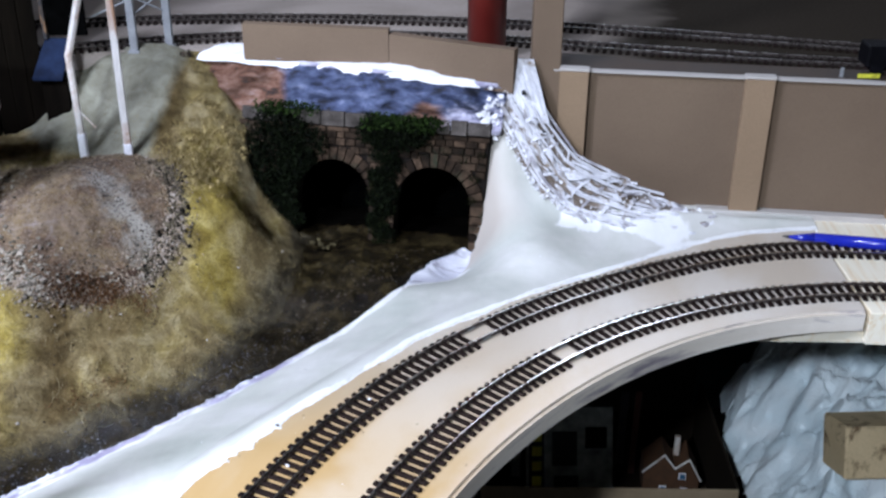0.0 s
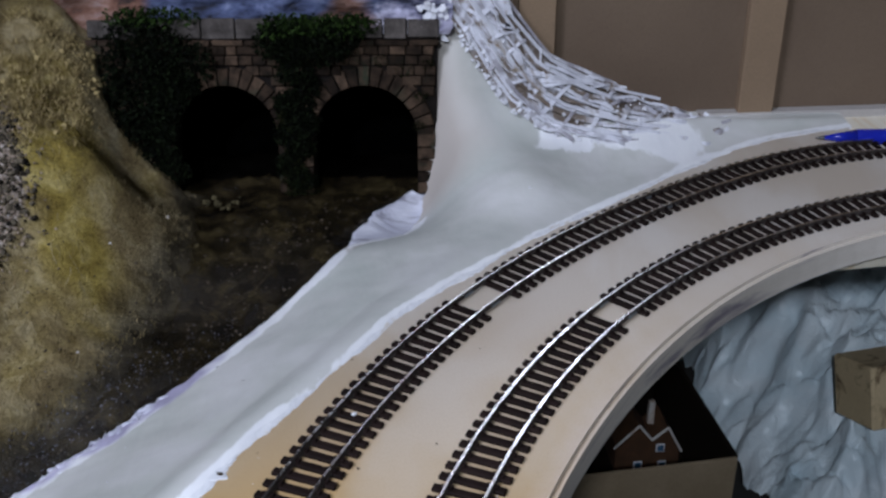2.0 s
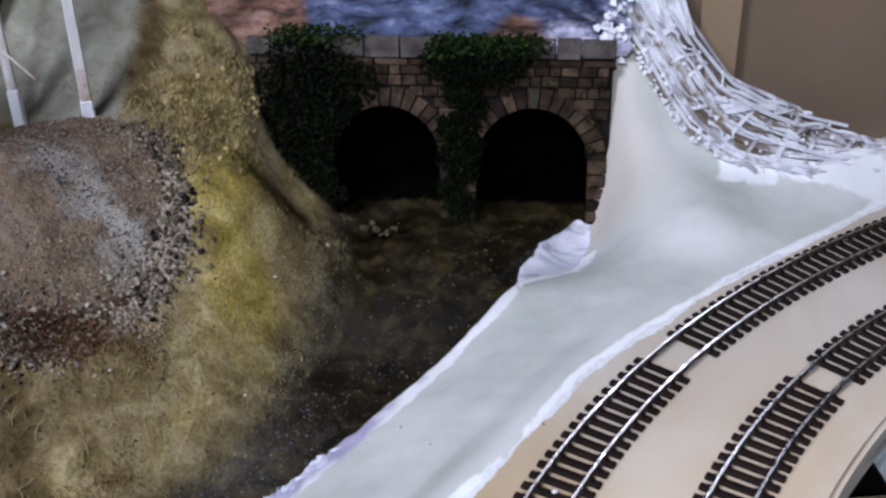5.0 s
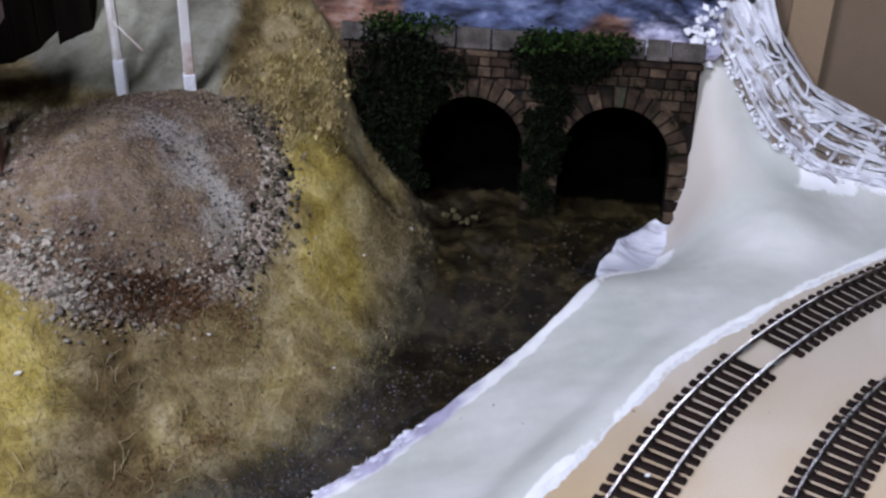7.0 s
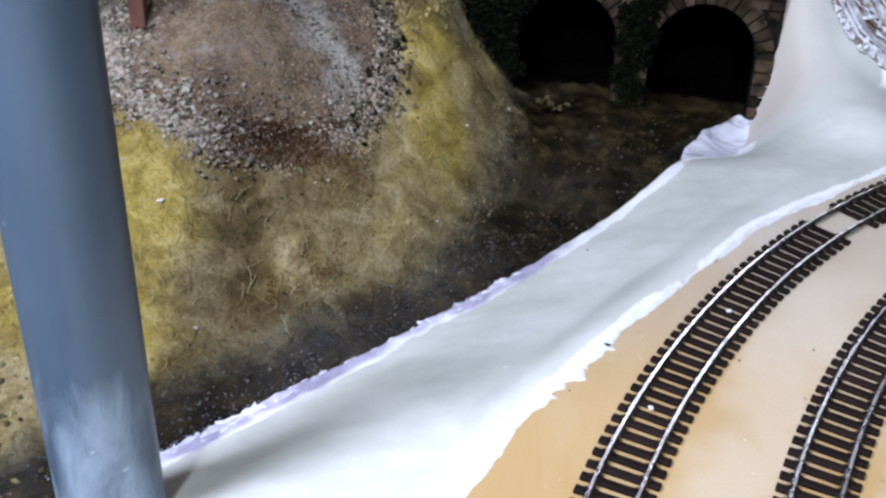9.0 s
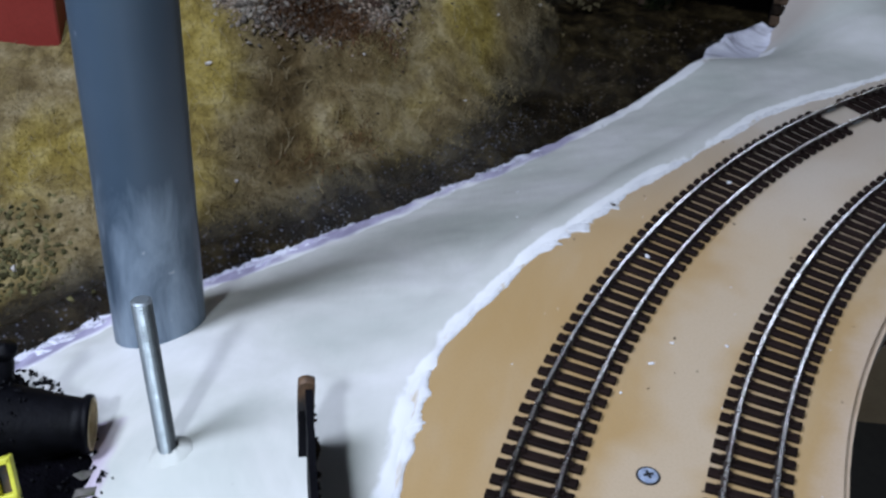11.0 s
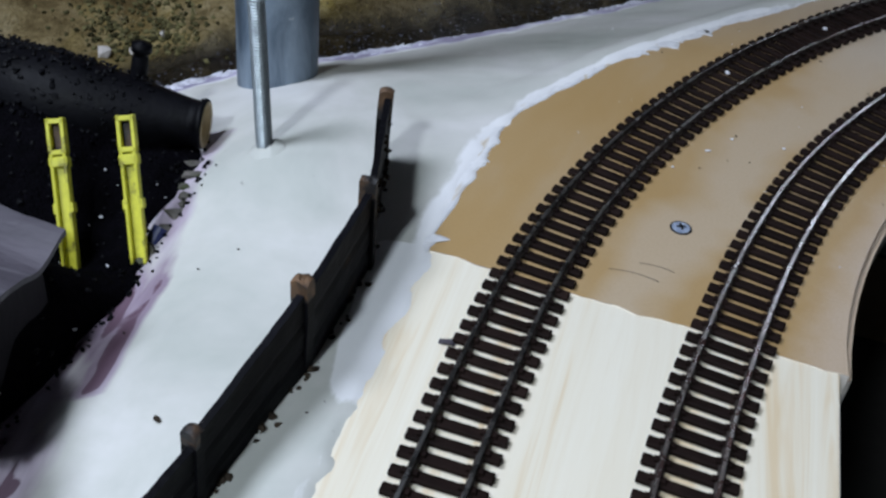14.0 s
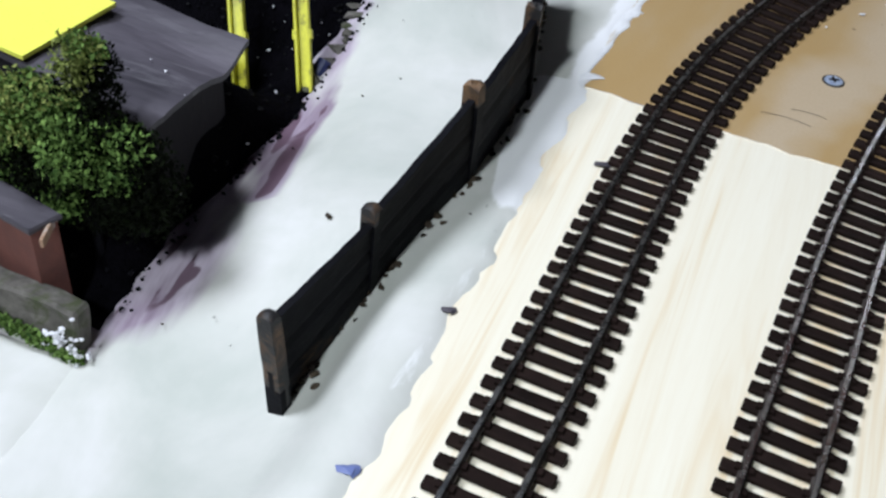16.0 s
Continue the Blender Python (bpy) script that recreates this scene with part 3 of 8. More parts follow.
# ---- ground plan ----
TRACK_OUTER = [(-0.178, -0.02), (-0.176, 0.08), (-0.1725, 0.168), (-0.169, 0.2336), (-0.1665, 0.2994), (-0.1609, 0.3655), (-0.1474, 0.4309), (-0.1262, 0.4946), (-0.0982, 0.5556), (-0.0638, 0.6133), (-0.0235, 0.6672), (0.0228, 0.716), (0.0743, 0.7588), (0.13, 0.7956), (0.1885, 0.8267), (0.2492, 0.8510), (0.3129, 0.8640), (0.381, 0.862), (0.46, 0.852)]
TRACK_INNER = [(-0.119, -0.02), (-0.113, 0.08), (-0.1049, 0.1973), (-0.1003, 0.2516), (-0.0958, 0.306), (-0.0879, 0.3603), (-0.0769, 0.4144), (-0.0613, 0.4675), (-0.0393, 0.5191), (-0.0126, 0.5683), (0.0186, 0.6148), (0.0550, 0.6579), (0.0963, 0.696), (0.1418, 0.7286), (0.1913, 0.7547), (0.2443, 0.7738), (0.2993, 0.7850), (0.353, 0.7895), (0.45, 0.785)]
PAINT_EDGE = [(-0.207, -0.05), (-0.206, 0.10), (-0.203, 0.30), (-0.202, 0.362), (-0.201, 0.405), (-0.198, 0.447), (-0.188, 0.482), (-0.168, 0.519), (-0.152, 0.549), (-0.134, 0.574), (-0.100, 0.619), (-0.080, 0.642), (-0.040, 0.689), (-0.020, 0.712), (0.029, 0.751), (0.072, 0.783), (0.117, 0.810), (0.186, 0.853), (0.26, 0.892), (0.34, 0.908)]
RIVER_AT, RIVER_WAY = Vector((-0.155, 0.713)), Vector((0.671, 0.742)).normalized()
RIVER_SIDE = Vector((-RIVER_WAY.y, RIVER_WAY.x))
PORTAL_AT, PORTAL_TURN, PORTAL_LEAN = Vector((0.027, 0.902, -0.026)), -10.5, 13.0


def river_s(x, y):
    return (Vector((x, y)) - RIVER_AT).dot(RIVER_SIDE)


def shore_out(x, y):
    """How far the plaster creeps into the river, which is most beside the pipe."""
    u = (Vector((x, y)) - RIVER_AT).dot(RIVER_WAY)
    return float(np.interp(u, [-0.30, -0.20, -0.15, -0.10, -0.05, -0.02], [0.018, 0.017, 0.013, 0.0075, 0.003, 0.0]))


PLASTER_GROUND = Spots([
    (-0.206, -0.05, -0.001), (-0.206, 0.12, -0.001), (-0.205, 0.22, -0.001), (-0.204, 0.30, 0.0), (-0.207, 0.37, 0.0), (-0.195, 0.45, 0.0), (-0.162, 0.52, 0.0),
    (-0.13, 0.573, 0.0), (-0.08, 0.638, 0.0), (-0.026, 0.707, 0.0), (0.027, 0.752, 0.0), (0.071, 0.799, 0.001), (0.12, 0.825, 0.0), (0.19, 0.858, 0.0), (0.28, 0.89, 0.001),
    (0.075, 0.845, 0.013), (0.102, 0.892, 0.014), (0.070, 0.912, 0.036), (0.045, 0.93, 0.075), (0.040, 0.89, 0.010), (0.03, 0.915, 0.03),
    (0.016, 0.905, -0.022), (-0.042, 0.836, -0.023), (-0.096, 0.775, -0.034), (-0.217, 0.648, -0.043), (-0.314, 0.554, -0.043), (-0.40, 0.46, -0.046),
    (-0.31, 0.50, -0.0245), (-0.284, 0.403, -0.001), (-0.317, 0.42, -0.018), (-0.26, 0.262, -0.013), (-0.243, 0.19, -0.025), (-0.322, 0.198, -0.053), (-0.312, 0.345, -0.028),
])
BANK_GROUND = Spots([
    (-0.16, 0.715, -0.040), (-0.05, 0.84, -0.029), (0.02, 0.92, -0.024), (-0.30, 0.575, -0.050), (-0.44, 0.47, -0.06),
    (-0.221, 0.705, -0.041), (-0.168, 0.80, -0.034), (-0.150, 0.895, -0.021), (-0.170, 0.918, -0.008), (-0.31, 0.64, -0.052), (-0.43, 0.57, -0.063), (-0.10, 0.91, -0.025), (-0.13, 0.945, -0.024), (-0.07, 0.95, -0.025),
    (-0.283, 0.715, 0.008), (-0.348, 0.695, 0.003), (-0.304, 0.745, 0.024), (-0.217, 0.805, 0.026), (-0.20, 0.85, 0.045), (-0.192, 0.900, 0.018),
    (-0.251, 0.873, 0.068), (-0.333, 0.90, 0.067), (-0.215, 0.95, 0.085), (-0.45, 0.80, 0.055), (-0.45, 0.69, -0.005), (-0.50, 0.95, 0.072),
    (-0.25, 1.02, 0.124), (-0.34, 0.95, 0.085), (-0.335, 1.01, 0.126), (-0.40, 0.955, 0.068), (-0.425, 1.0, 0.076), (-0.55, 1.02, 0.08), (-0.40, 0.62, -0.035), (-0.55, 0.60, -0.045), (-0.262, 0.793, 0.036), (-0.38, 0.80, 0.058),
])


def grid_mesh(name, x0, x1, y0, y1, step, height, keep):
    """A height field; keep(x, y) says which of its corners stay."""
    xs, ys = np.arange(x0, x1 + 1e-9, step), np.arange(y0, y1 + 1e-9, step)
    gx, gy = np.meshgrid(xs, ys)
    pts = np.c_[gx.ravel(), gy.ravel()]
    z = height(pts)
    ok = np.array([keep(x, y) for x, y in pts])
    nx = len(xs)
    index, verts, faces = {}, [], []
    for j in range(len(ys) - 1):
        for i in range(nx - 1):
            quad = (j * nx + i, j * nx + i + 1, (j + 1) * nx + i + 1, (j + 1) * nx + i)
            if all(ok[k] for k in quad):
                for k in quad:
                    if k not in index:
                        index[k] = len(verts)
                        verts.append((*pts[k], z[k]))
                faces.append([index[k] for k in quad])
    return mesh_from(name, verts, faces), np.array(verts)


# ---- room ----
def room():
    w = 0.1
    for name, size, at, mat in (
            ("floor", (3.6, 3.6, w), (0.0, 0.6, -0.85 - w / 2), FLOOR), ("ceiling", (3.6, 3.6, w), (0.0, 0.6, 1.9 + w / 2), ROOM),
            ("wall_north", (3.6, w, 2.75), (0.0, 2.4 + w / 2, 0.525), ROOM), ("wall_south", (3.6, w, 2.75), (0.0, -1.2 - w / 2, 0.525), ROOM),
            ("wall_east", (w, 3.6, 2.75), (1.8 + w / 2, 0.6, 0.525), ROOM), ("wall_west", (w, 3.6, 2.75), (-1.8 - w / 2, 0.6, 0.525), ROOM)):
        tagged(part(name, box(size, at), mat), "dim plain cellar " + name.split("_")[0] + " in shadow", name.split("_")[0], kind="structure")


room()


# ---- baseboards ----
def baseboard():
    inner, _ = curve_fit([(-0.0475, 0.352), (-0.035, 0.435), (-0.018, 0.487), (0.012, 0.541), (0.038, 0.582), (0.080, 0.631), (0.126, 0.674), (0.174, 0.708), (0.223, 0.733), (0.28, 0.750), (0.334, 0.757)], 5, 40)
    outer, _ = through_points(PAINT_EDGE[3:], 90)
    way = np.gradient(outer, axis=0)
    way /= np.hypot(way[:, 0], way[:, 1])[:, None]
    outer = outer + np.c_[-way[:, 1], way[:, 0]] * 0.001
    outline = [*map(tuple, inner), (0.336, 0.93), *map(tuple, outer[:-1][::-1]), *[(-0.212 + 0.163 * i / 40, 0.3625 - 0.0115 * i / 40 + 0.0016 * fbm(i / 40, 0.0, 14, 3, 2.0)) for i in range(41)]]
    b = thing("track_board", "curved tan baseboard with dried filler smears under the tracks", "baseboard", kind="structure")
    bm = prism(outline, -0.018, 0.0)
    near = {(round(x, 6), round(y, 6)) for x, y in inner}
    rim = [e for e in bm.edges if all(v.co.z > -0.001 and (round(v.co.x, 6), round(v.co.y, 6)) in near for v in e.verts)]
    bmesh.ops.bevel(bm, geom=rim, offset=0.0026, segments=2, affect="EDGES")
    me = bpy.data.meshes.new("board_top")
    bmesh.ops.triangulate(bm, faces=bm.faces[:])
    bmesh.ops.subdivide_edges(bm, edges=[e for e in bm.edges if e.calc_length() > 0.08], cuts=3, use_grid_fill=True)
    bm.to_mesh(me)
    set_attr(me, "pale", [min(1, max(0, (v.co.y - 0.50) / 0.26 + (v.co.x + 0.05) * 0.5)) for v in bm.verts])
    me.materials.append(BOARD)
    me.materials.append(EDGE)
    for p in me.polygons:
        p.material_index = 0 if p.normal.z > 0.9 else 1
    bm.free()
    part("board", me, None, b)
    # pale pine plank that carries on from the curve, and the plank beyond it
    p = thing("pine_board", "raw pale pine plank with straight grain butted to the tan board", "baseboard", kind="structure")
    part("plank", prism([(-0.210, -0.15), (-0.057, -0.15), (-0.0515, 0.385), (-0.210, 0.385)], -0.018, -0.0004, 0.0006), PINE, p)
    q = thing("side_board", "pale pine board butted to the end of the curve", "baseboard", kind="structure")
    part("plank", prism([(0.338, 0.756), (0.8, 0.735), (0.8, 1.0), (0.338, 1.0)], -0.030, -0.0006, 0.0006), PINE, q)
    part("cross_brace", box((0.40, 0.024, 0.016), (0.45, 0.776, -0.0265), 0.001), PINE, q)


baseboard()


# ---- painted plaster ----
def segment_gap(x, y, a, b):
    p, a, b = Vector((x, y)), Vector(a), Vector(b)
    f = max(0.0, min(1.0, (p - a).dot(b - a) / (b - a).length_squared))
    return (p - a.lerp(b, f)).length


def plaster():
    def height(pts):
        z = PLASTER_GROUND.at(pts)
        out = []
        for (x, y), h in zip(pts, z):
            h += 0.0012 * fbm(x, y, 14, 3, 2.0) + 0.0005 * fbm(x, y, 60, 3, 5.0)
            s = river_s(x, y)
            if s > -0.02:
                h += 0.0006 * fbm(x, y, 130, 3, 9.0)
            u = (Vector((x, y)) - RIVER_AT).dot(RIVER_WAY)
            h -= max(0.0, s + 0.0015 + 0.005 * max(0.0, min(1.0, (u + 0.02) / 0.14)) - shore_out(x, y) - 0.026 * max(0.0, min(1.0, (u - 0.205) / 0.04)) - 0.0022 * fbm(x, y, 42, 4, 3.0)) * 1.6
            if x > 0.06 and y > 0.90:
                h = min(h, 0.004 + max(0.0, (0.135 - x) * 0.9) + max(0.0, 0.925 - y) * 0.8)
            out.append(h)
        return np.array(out)

    line, _ = through_points(PAINT_EDGE, 160)

    def board_d(x, y):
        d = line - (x, y)
        k = int(np.argmin((d ** 2).sum(1)))
        a, b = line[max(k - 1, 0)], line[min(k + 1, len(line) - 1)]
        t = (b - a) / np.hypot(*(b - a))
        return float((x - line[k][0]) * t[1] - (y - line[k][1]) * t[0])  # positive towards the tracks

    dist = {}

    def keep(x, y):
        d = board_d(x, y)
        dist[(round(x, 5), round(y, 5))] = d
        s = river_s(x, y)
        return d < 0.014 and s < 0.038 and y < 0.955 and not (y > 0.9 and x < 0.017)

    me, v = grid_mesh("plaster_bank", -0.45, 0.34, 0.0, 0.955, 0.0029, height, keep)
    under, wash, beige, lavender = [], [], [], []
    z = v[:, 2].copy()
    for i, (x, y, h) in enumerate(v):
        d = dist[(round(x, 5), round(y, 5))]
        rag = (0.0065 if y > 0.36 else 0.003) * fbm(x, y, 85, 5, 11.0)
        if d > -0.030:
            k = min(1, max(0, (d + 0.030) / 0.026))
            k = k * k * (3 - 2 * k)
            z[i] = h * (1 - k) + (0.0009 - max(0.0, d + (0.0025 + 0.4 * rag if y > 0.36 else rag)) * 0.5) * k
        s = river_s(x, y) - shore_out(x, y)
        u = max(0.0, 1 - abs(d + 0.0005) / (0.009 if y > 0.455 else 0.013)) + max(0.0, 1 - abs(s + 0.005) / 0.016) * (1.2 if y > 0.4 else 0)
        u += max(0.0, 1 - math.hypot(x - 0.19, y - 0.886) / 0.035) + 1.4 * max(0.0, 1 - math.hypot((x + 0.012) / 1.0, (y - 0.868) / 1.3) / 0.04)
        u += 0.85 * max(0.0, 1 - segment_gap(x, y, (0.10, 0.893), (0.20, 0.899)) / 0.026) * (1 + 0.8 * fbm(x, y, 60, 4, 7.0))
        if x < 0.075 and y > 0.875 and d < -0.02:
            u = 0.0
        if y < 0.36:
            u = 0.10 + 0.2 * fbm(x, y, 10, 2, 4.0) + 0.35 * max(0.0, 1 - abs(d + 0.001) / 0.008) + 2.2 * max(0.0, min(1.0, (y - 0.275) / 0.03)) * max(0.0, 1 - max(0.0, -d - 0.006 - 0.10 * (y - 0.285)) / 0.006)
        under.append(u * (1 + 0.7 * fbm(x, y, 22, 3, 6.0)))
        beige.append(max(0.0, 1 - max(0.0, (x - 0.020 - 0.35 * (0.93 - y)) / 0.045)) * max(0.0, min(1.0, (y - 0.86) / 0.035)) + max(0.0, 1 - abs(s + 0.010) / 0.007) * max(0.0, 1 - abs(y - 0.83) / 0.05))
        # Lavender shade is painted along the river lip.
        lavender.append(max(0.0, 1 - abs(s + 0.006) / 0.014) * (1 + 0.8 * fbm(x, y, 45, 3, 3.0)) * max(0.0, min(1.0, (0.80 - y) / 0.08)))
        rim = float(np.interp(y, [0.19, 0.24, 0.27, 0.30, 0.33, 0.37, 0.40], [-0.294, -0.276, -0.286, -0.2912, -0.2928, -0.299, -0.306])) + 0.003 * fbm(x, y, 60, 3, 8.0)
        inner = max(0.0, min(1.0, (rim + 0.003 - x) / (0.009 if y > 0.275 else 0.030)))
        smudge = max(0.0, 1 - segment_gap(x, y, (-0.2960, 0.332), (-0.2935, 0.278)) / 0.006)
        wash.append((inner * (0.80 + 0.5 * fbm(x * 2, y * 0.6, 60, 3, 4.0)) + 0.55 * smudge) * max(0.0, min(1.0, (y - 0.185) / 0.04)) if 0.19 < y < 0.43 else 0)
    me.vertices.foreach_set("co", np.c_[v[:, :2], z].ravel())
    set_attr(me, "undercoat", under)
    set_attr(me, "wash", wash)
    set_attr(me, "beige", beige)
    set_attr(me, "shore", lavender)
    return smooth(tagged(part("plaster_slope", me, PLASTER), "sage-grey painted plaster slope with white ragged edges", "plaster ground", kind="structure"))


plaster()


def painted_edge():
    """Thin white brush coat that runs out raggedly over the tan board."""
    line, _ = through_points(PAINT_EDGE, 1500)
    line = line[line[:, 1] > 0.357]
    way = np.gradient(line, axis=0)
    step = np.hypot(way[:, 0], way[:, 1])
    way /= step[:, None]
    along = np.cumsum(step)
    rng = random.Random(23)
    strokes = [(rng.uniform(-0.02, along[-1]), rng.uniform(0.012, 0.045), rng.uniform(0.001, 0.006)) for _ in range(34)]
    verts, faces, rows = [], [], 5
    for i, ((x, y), (tx, ty), s) in enumerate(zip(line, way, along)):
        wide = 1.0 if y > 0.36 else 0.45
        comb = max([w * math.sin(math.pi * (s - at) / long) ** 1.5 for at, long, w in strokes if at <= s < at + long], default=0.0) * (1.0 if y < 0.60 else 0.25)
        reach = wide * (0.0004 + 0.0022 * fbm(s, 0.0, 22, 2, 2.0) + 0.0009 * fbm(s, 0.3, 120, 4, 5.0) + comb * (0.75 + 0.9 * fbm(s, 0.7, 260, 3, 8.0)))
        lean = comb
        for j, (f, z) in enumerate(((0.0, 0.0003), (0.35, 0.00055), (0.75, 0.00040), (0.97, 0.00025), (1.0, -0.0003))):
            d = -0.0055 + (reach + 0.0055) * f
            q = max(0.0, f - 0.4) * lean * 2.2
            verts.append((x + ty * d + tx * q, y - tx * d + ty * q, z + 0.00008 * fbm(s, f, 300, 3, 3.0)))
            if i and j:
                k = i * rows + j
                faces.append((k - 1, k, k - rows, k - rows - 1))
    smooth(tagged(part("painted_edge", mesh_from("painted_edge", verts, faces), BRUSHED), "white brushed paint edge running over the board", "paint", kind="structure"))


painted_edge()


def shore_crust():
    """Flakes of dried plaster and paint along the water's edge."""
    rng = np.random.default_rng(31)
    verts, faces = [], []
    for _ in range(320):
        u = rng.uniform(-0.33, 0.0)
        s = rng.normal() * 0.0028 - 0.004
        q = RIVER_AT + RIVER_WAY * u
        q += RIVER_SIDE * (s + shore_out(q.x, q.y))
        z = PLASTER_GROUND.z(q.x, q.y) + 0.0004 - 1.2 * max(0.0, s)
        long, wide, turn = rng.uniform(0.0008, 0.0042), rng.uniform(0.0004, 0.0013), rng.normal() * 0.35
        way = (RIVER_WAY * math.cos(turn) + RIVER_SIDE * math.sin(turn)) * long
        side = Vector((-way.y, way.x)).normalized() * wide
        k, up = len(verts), rng.uniform(0.0001, 0.0005)
        for f, w in ((-1, 0.3), (-0.35, 1.0), (0.3, 0.85), (1, 0.2)):
            c = q + way * f
            w *= rng.uniform(0.6, 1.2)
            verts += [(c.x - side.x * w, c.y - side.y * w, z - 0.0012), (c.x, c.y, z + up * w), (c.x + side.x * w, c.y + side.y * w, z - 0.0012)]
        for j in range(3):
            a = k + 3 * j
            faces += [(a, a + 3, a + 4, a + 1), (a + 1, a + 4, a + 5, a + 2)]
    smooth(tagged(part("shore_crust", mesh_from("shore_crust", verts, faces), STREAKED), "crusty white and lavender paint flakes along the shore", "paint", kind="stuff"))


shore_crust()


def plaster_tongue():
    """White plaster lying into the river beside the right arch."""
    a, b = [Vector(q) for q in ((-0.045, 0.832), (-0.033, 0.863), (-0.021, 0.882), (0.010, 0.907))], [Vector(q) for q in ((-0.024, 0.825), (-0.006, 0.841), (0.008, 0.864), (0.022, 0.897))]
    n, k = 36, 14
    verts, faces = [], []
    for j in range(k + 1):
        for i in range(n + 1):
            u, v = i / n * 2.999, j / k
            q = a[int(u)].lerp(a[int(u) + 1], u % 1).lerp(b[int(u)].lerp(b[int(u) + 1], u % 1), v)
            q += Vector((-0.7, 0.3)) * 0.004 * fbm(u, 0.2, 3, 4, 2.0) * (1 - v)
            k2 = min(1.0, v * 1.08)
            verts.append((q.x, q.y, -0.0225 * (1 - k2) + min(-0.0165, PLASTER_GROUND.z(q.x, q.y) - 0.0015 * v) * k2 + 0.0007 * fbm(q.x, q.y, 40, 3, 4.0) - (0.012 if j == 0 else 0.0)))
            if i < n and j < k:
                s = j * (n + 1) + i
                faces.append((s, s + 1, s + n + 2, s + n + 1))
    smooth(tagged(part("plaster_tongue", mesh_from("tongue", verts, faces), STREAKED), "white plaster tongue lying into the river bed", "plaster", kind="structure"))


plaster_tongue()


# ---- grassed bank and river bed ----
def bank_bumps(x, y):
    b = 0.004 * fbm(x, y, 18, 4, 1.0) + 0.0024 * fbm(x, y, 48, 4, 5.0) + 0.0016 * fbm(x, y, 90, 3, 7.0)
    ridge = max(0.0, 1 - segment_gap(x, y, (-0.20, 0.87), (-0.25, 0.99)) / 0.06)
    return b + ridge * (0.007 * fbm(x, y, 42, 3, 4.0) + 0.003 * fbm(x, y, 110, 3, 2.0))


def bank_height(pts):
    z = BANK_GROUND.at(pts)
    out = []
    for (x, y), h in zip(np.atleast_2d(pts), z):
        s = river_s(x, y)
        if s < 0.012:
            h = min(h, PLASTER_GROUND.z(x, y) - 0.0035)
        if x > -0.192 and (x - 0.027) * 0.182 + (y - 0.930) * 0.983 > -0.03:
            h = min(h, -0.027)
        wet = max(0.0, min(1.0, (0.075 - s) / 0.03))
        h += (bank_bumps(x, y)) * (1 - 0.75 * wet)
        out.append(h)
    return np.array(out)


def river_width(u):
    return float(np.interp(u, [-0.33, -0.16, -0.056, -0.015, 0.056, 0.117, 0.16, 0.25], [0.078, 0.058, 0.036, 0.036, 0.064, 0.092, 0.140, 0.16]))


def near_lines(x, y, lines):
    return max(max(0.0, 1 - segment_gap(x, y, a, b) / wide) for a, b, wide in lines)


YELLOW_PATCHES = [((-0.228, 0.900), (-0.212, 0.830), 0.042), ((-0.212, 0.825), (-0.198, 0.800), 0.032), ((-0.400, 0.715), (-0.350, 0.700), 0.048), ((-0.430, 0.640), (-0.350, 0.635), 0.045)]
BROWN_PATCHES = [((-0.308, 0.722), (-0.294, 0.672), 0.024), ((-0.294, 0.660), (-0.255, 0.688), 0.014), ((-0.262, 0.905), (-0.270, 0.985), 0.022), ((-0.58, 0.62), (-0.46, 0.60), 0.050), ((-0.275, 0.700), (-0.250, 0.735), 0.018)]
HEAP_AT = (-0.318, 0.832)
HEAP_RIM = [(-0.404, 0.781), (-0.385, 0.754), (-0.341, 0.735), (-0.311, 0.730), (-0.290, 0.731), (-0.264, 0.750), (-0.241, 0.784), (-0.230, 0.807), (-0.232, 0.830), (-0.246, 0.862), (-0.275, 0.888), (-0.318, 0.897), (-0.370, 0.886), (-0.405, 0.858), (-0.416, 0.815)]
_rim = sorted((math.atan2(y - HEAP_AT[1], x - HEAP_AT[0]), math.hypot(x - HEAP_AT[0], y - HEAP_AT[1]), BANK_GROUND.z(x, y)) for x, y in HEAP_RIM)


def heap_ratio(x, y):
    a = math.atan2(y - HEAP_AT[1], x - HEAP_AT[0])
    return math.hypot(x - HEAP_AT[0], y - HEAP_AT[1]) / float(np.interp(a, [k[0] for k in _rim], [k[1] for k in _rim], period=2 * math.pi))


def heap_rim_z(x, y):
    a = math.atan2(y - HEAP_AT[1], x - HEAP_AT[0])
    return float(np.interp(a, [k[0] for k in _rim], [k[2] for k in _rim], period=2 * math.pi))


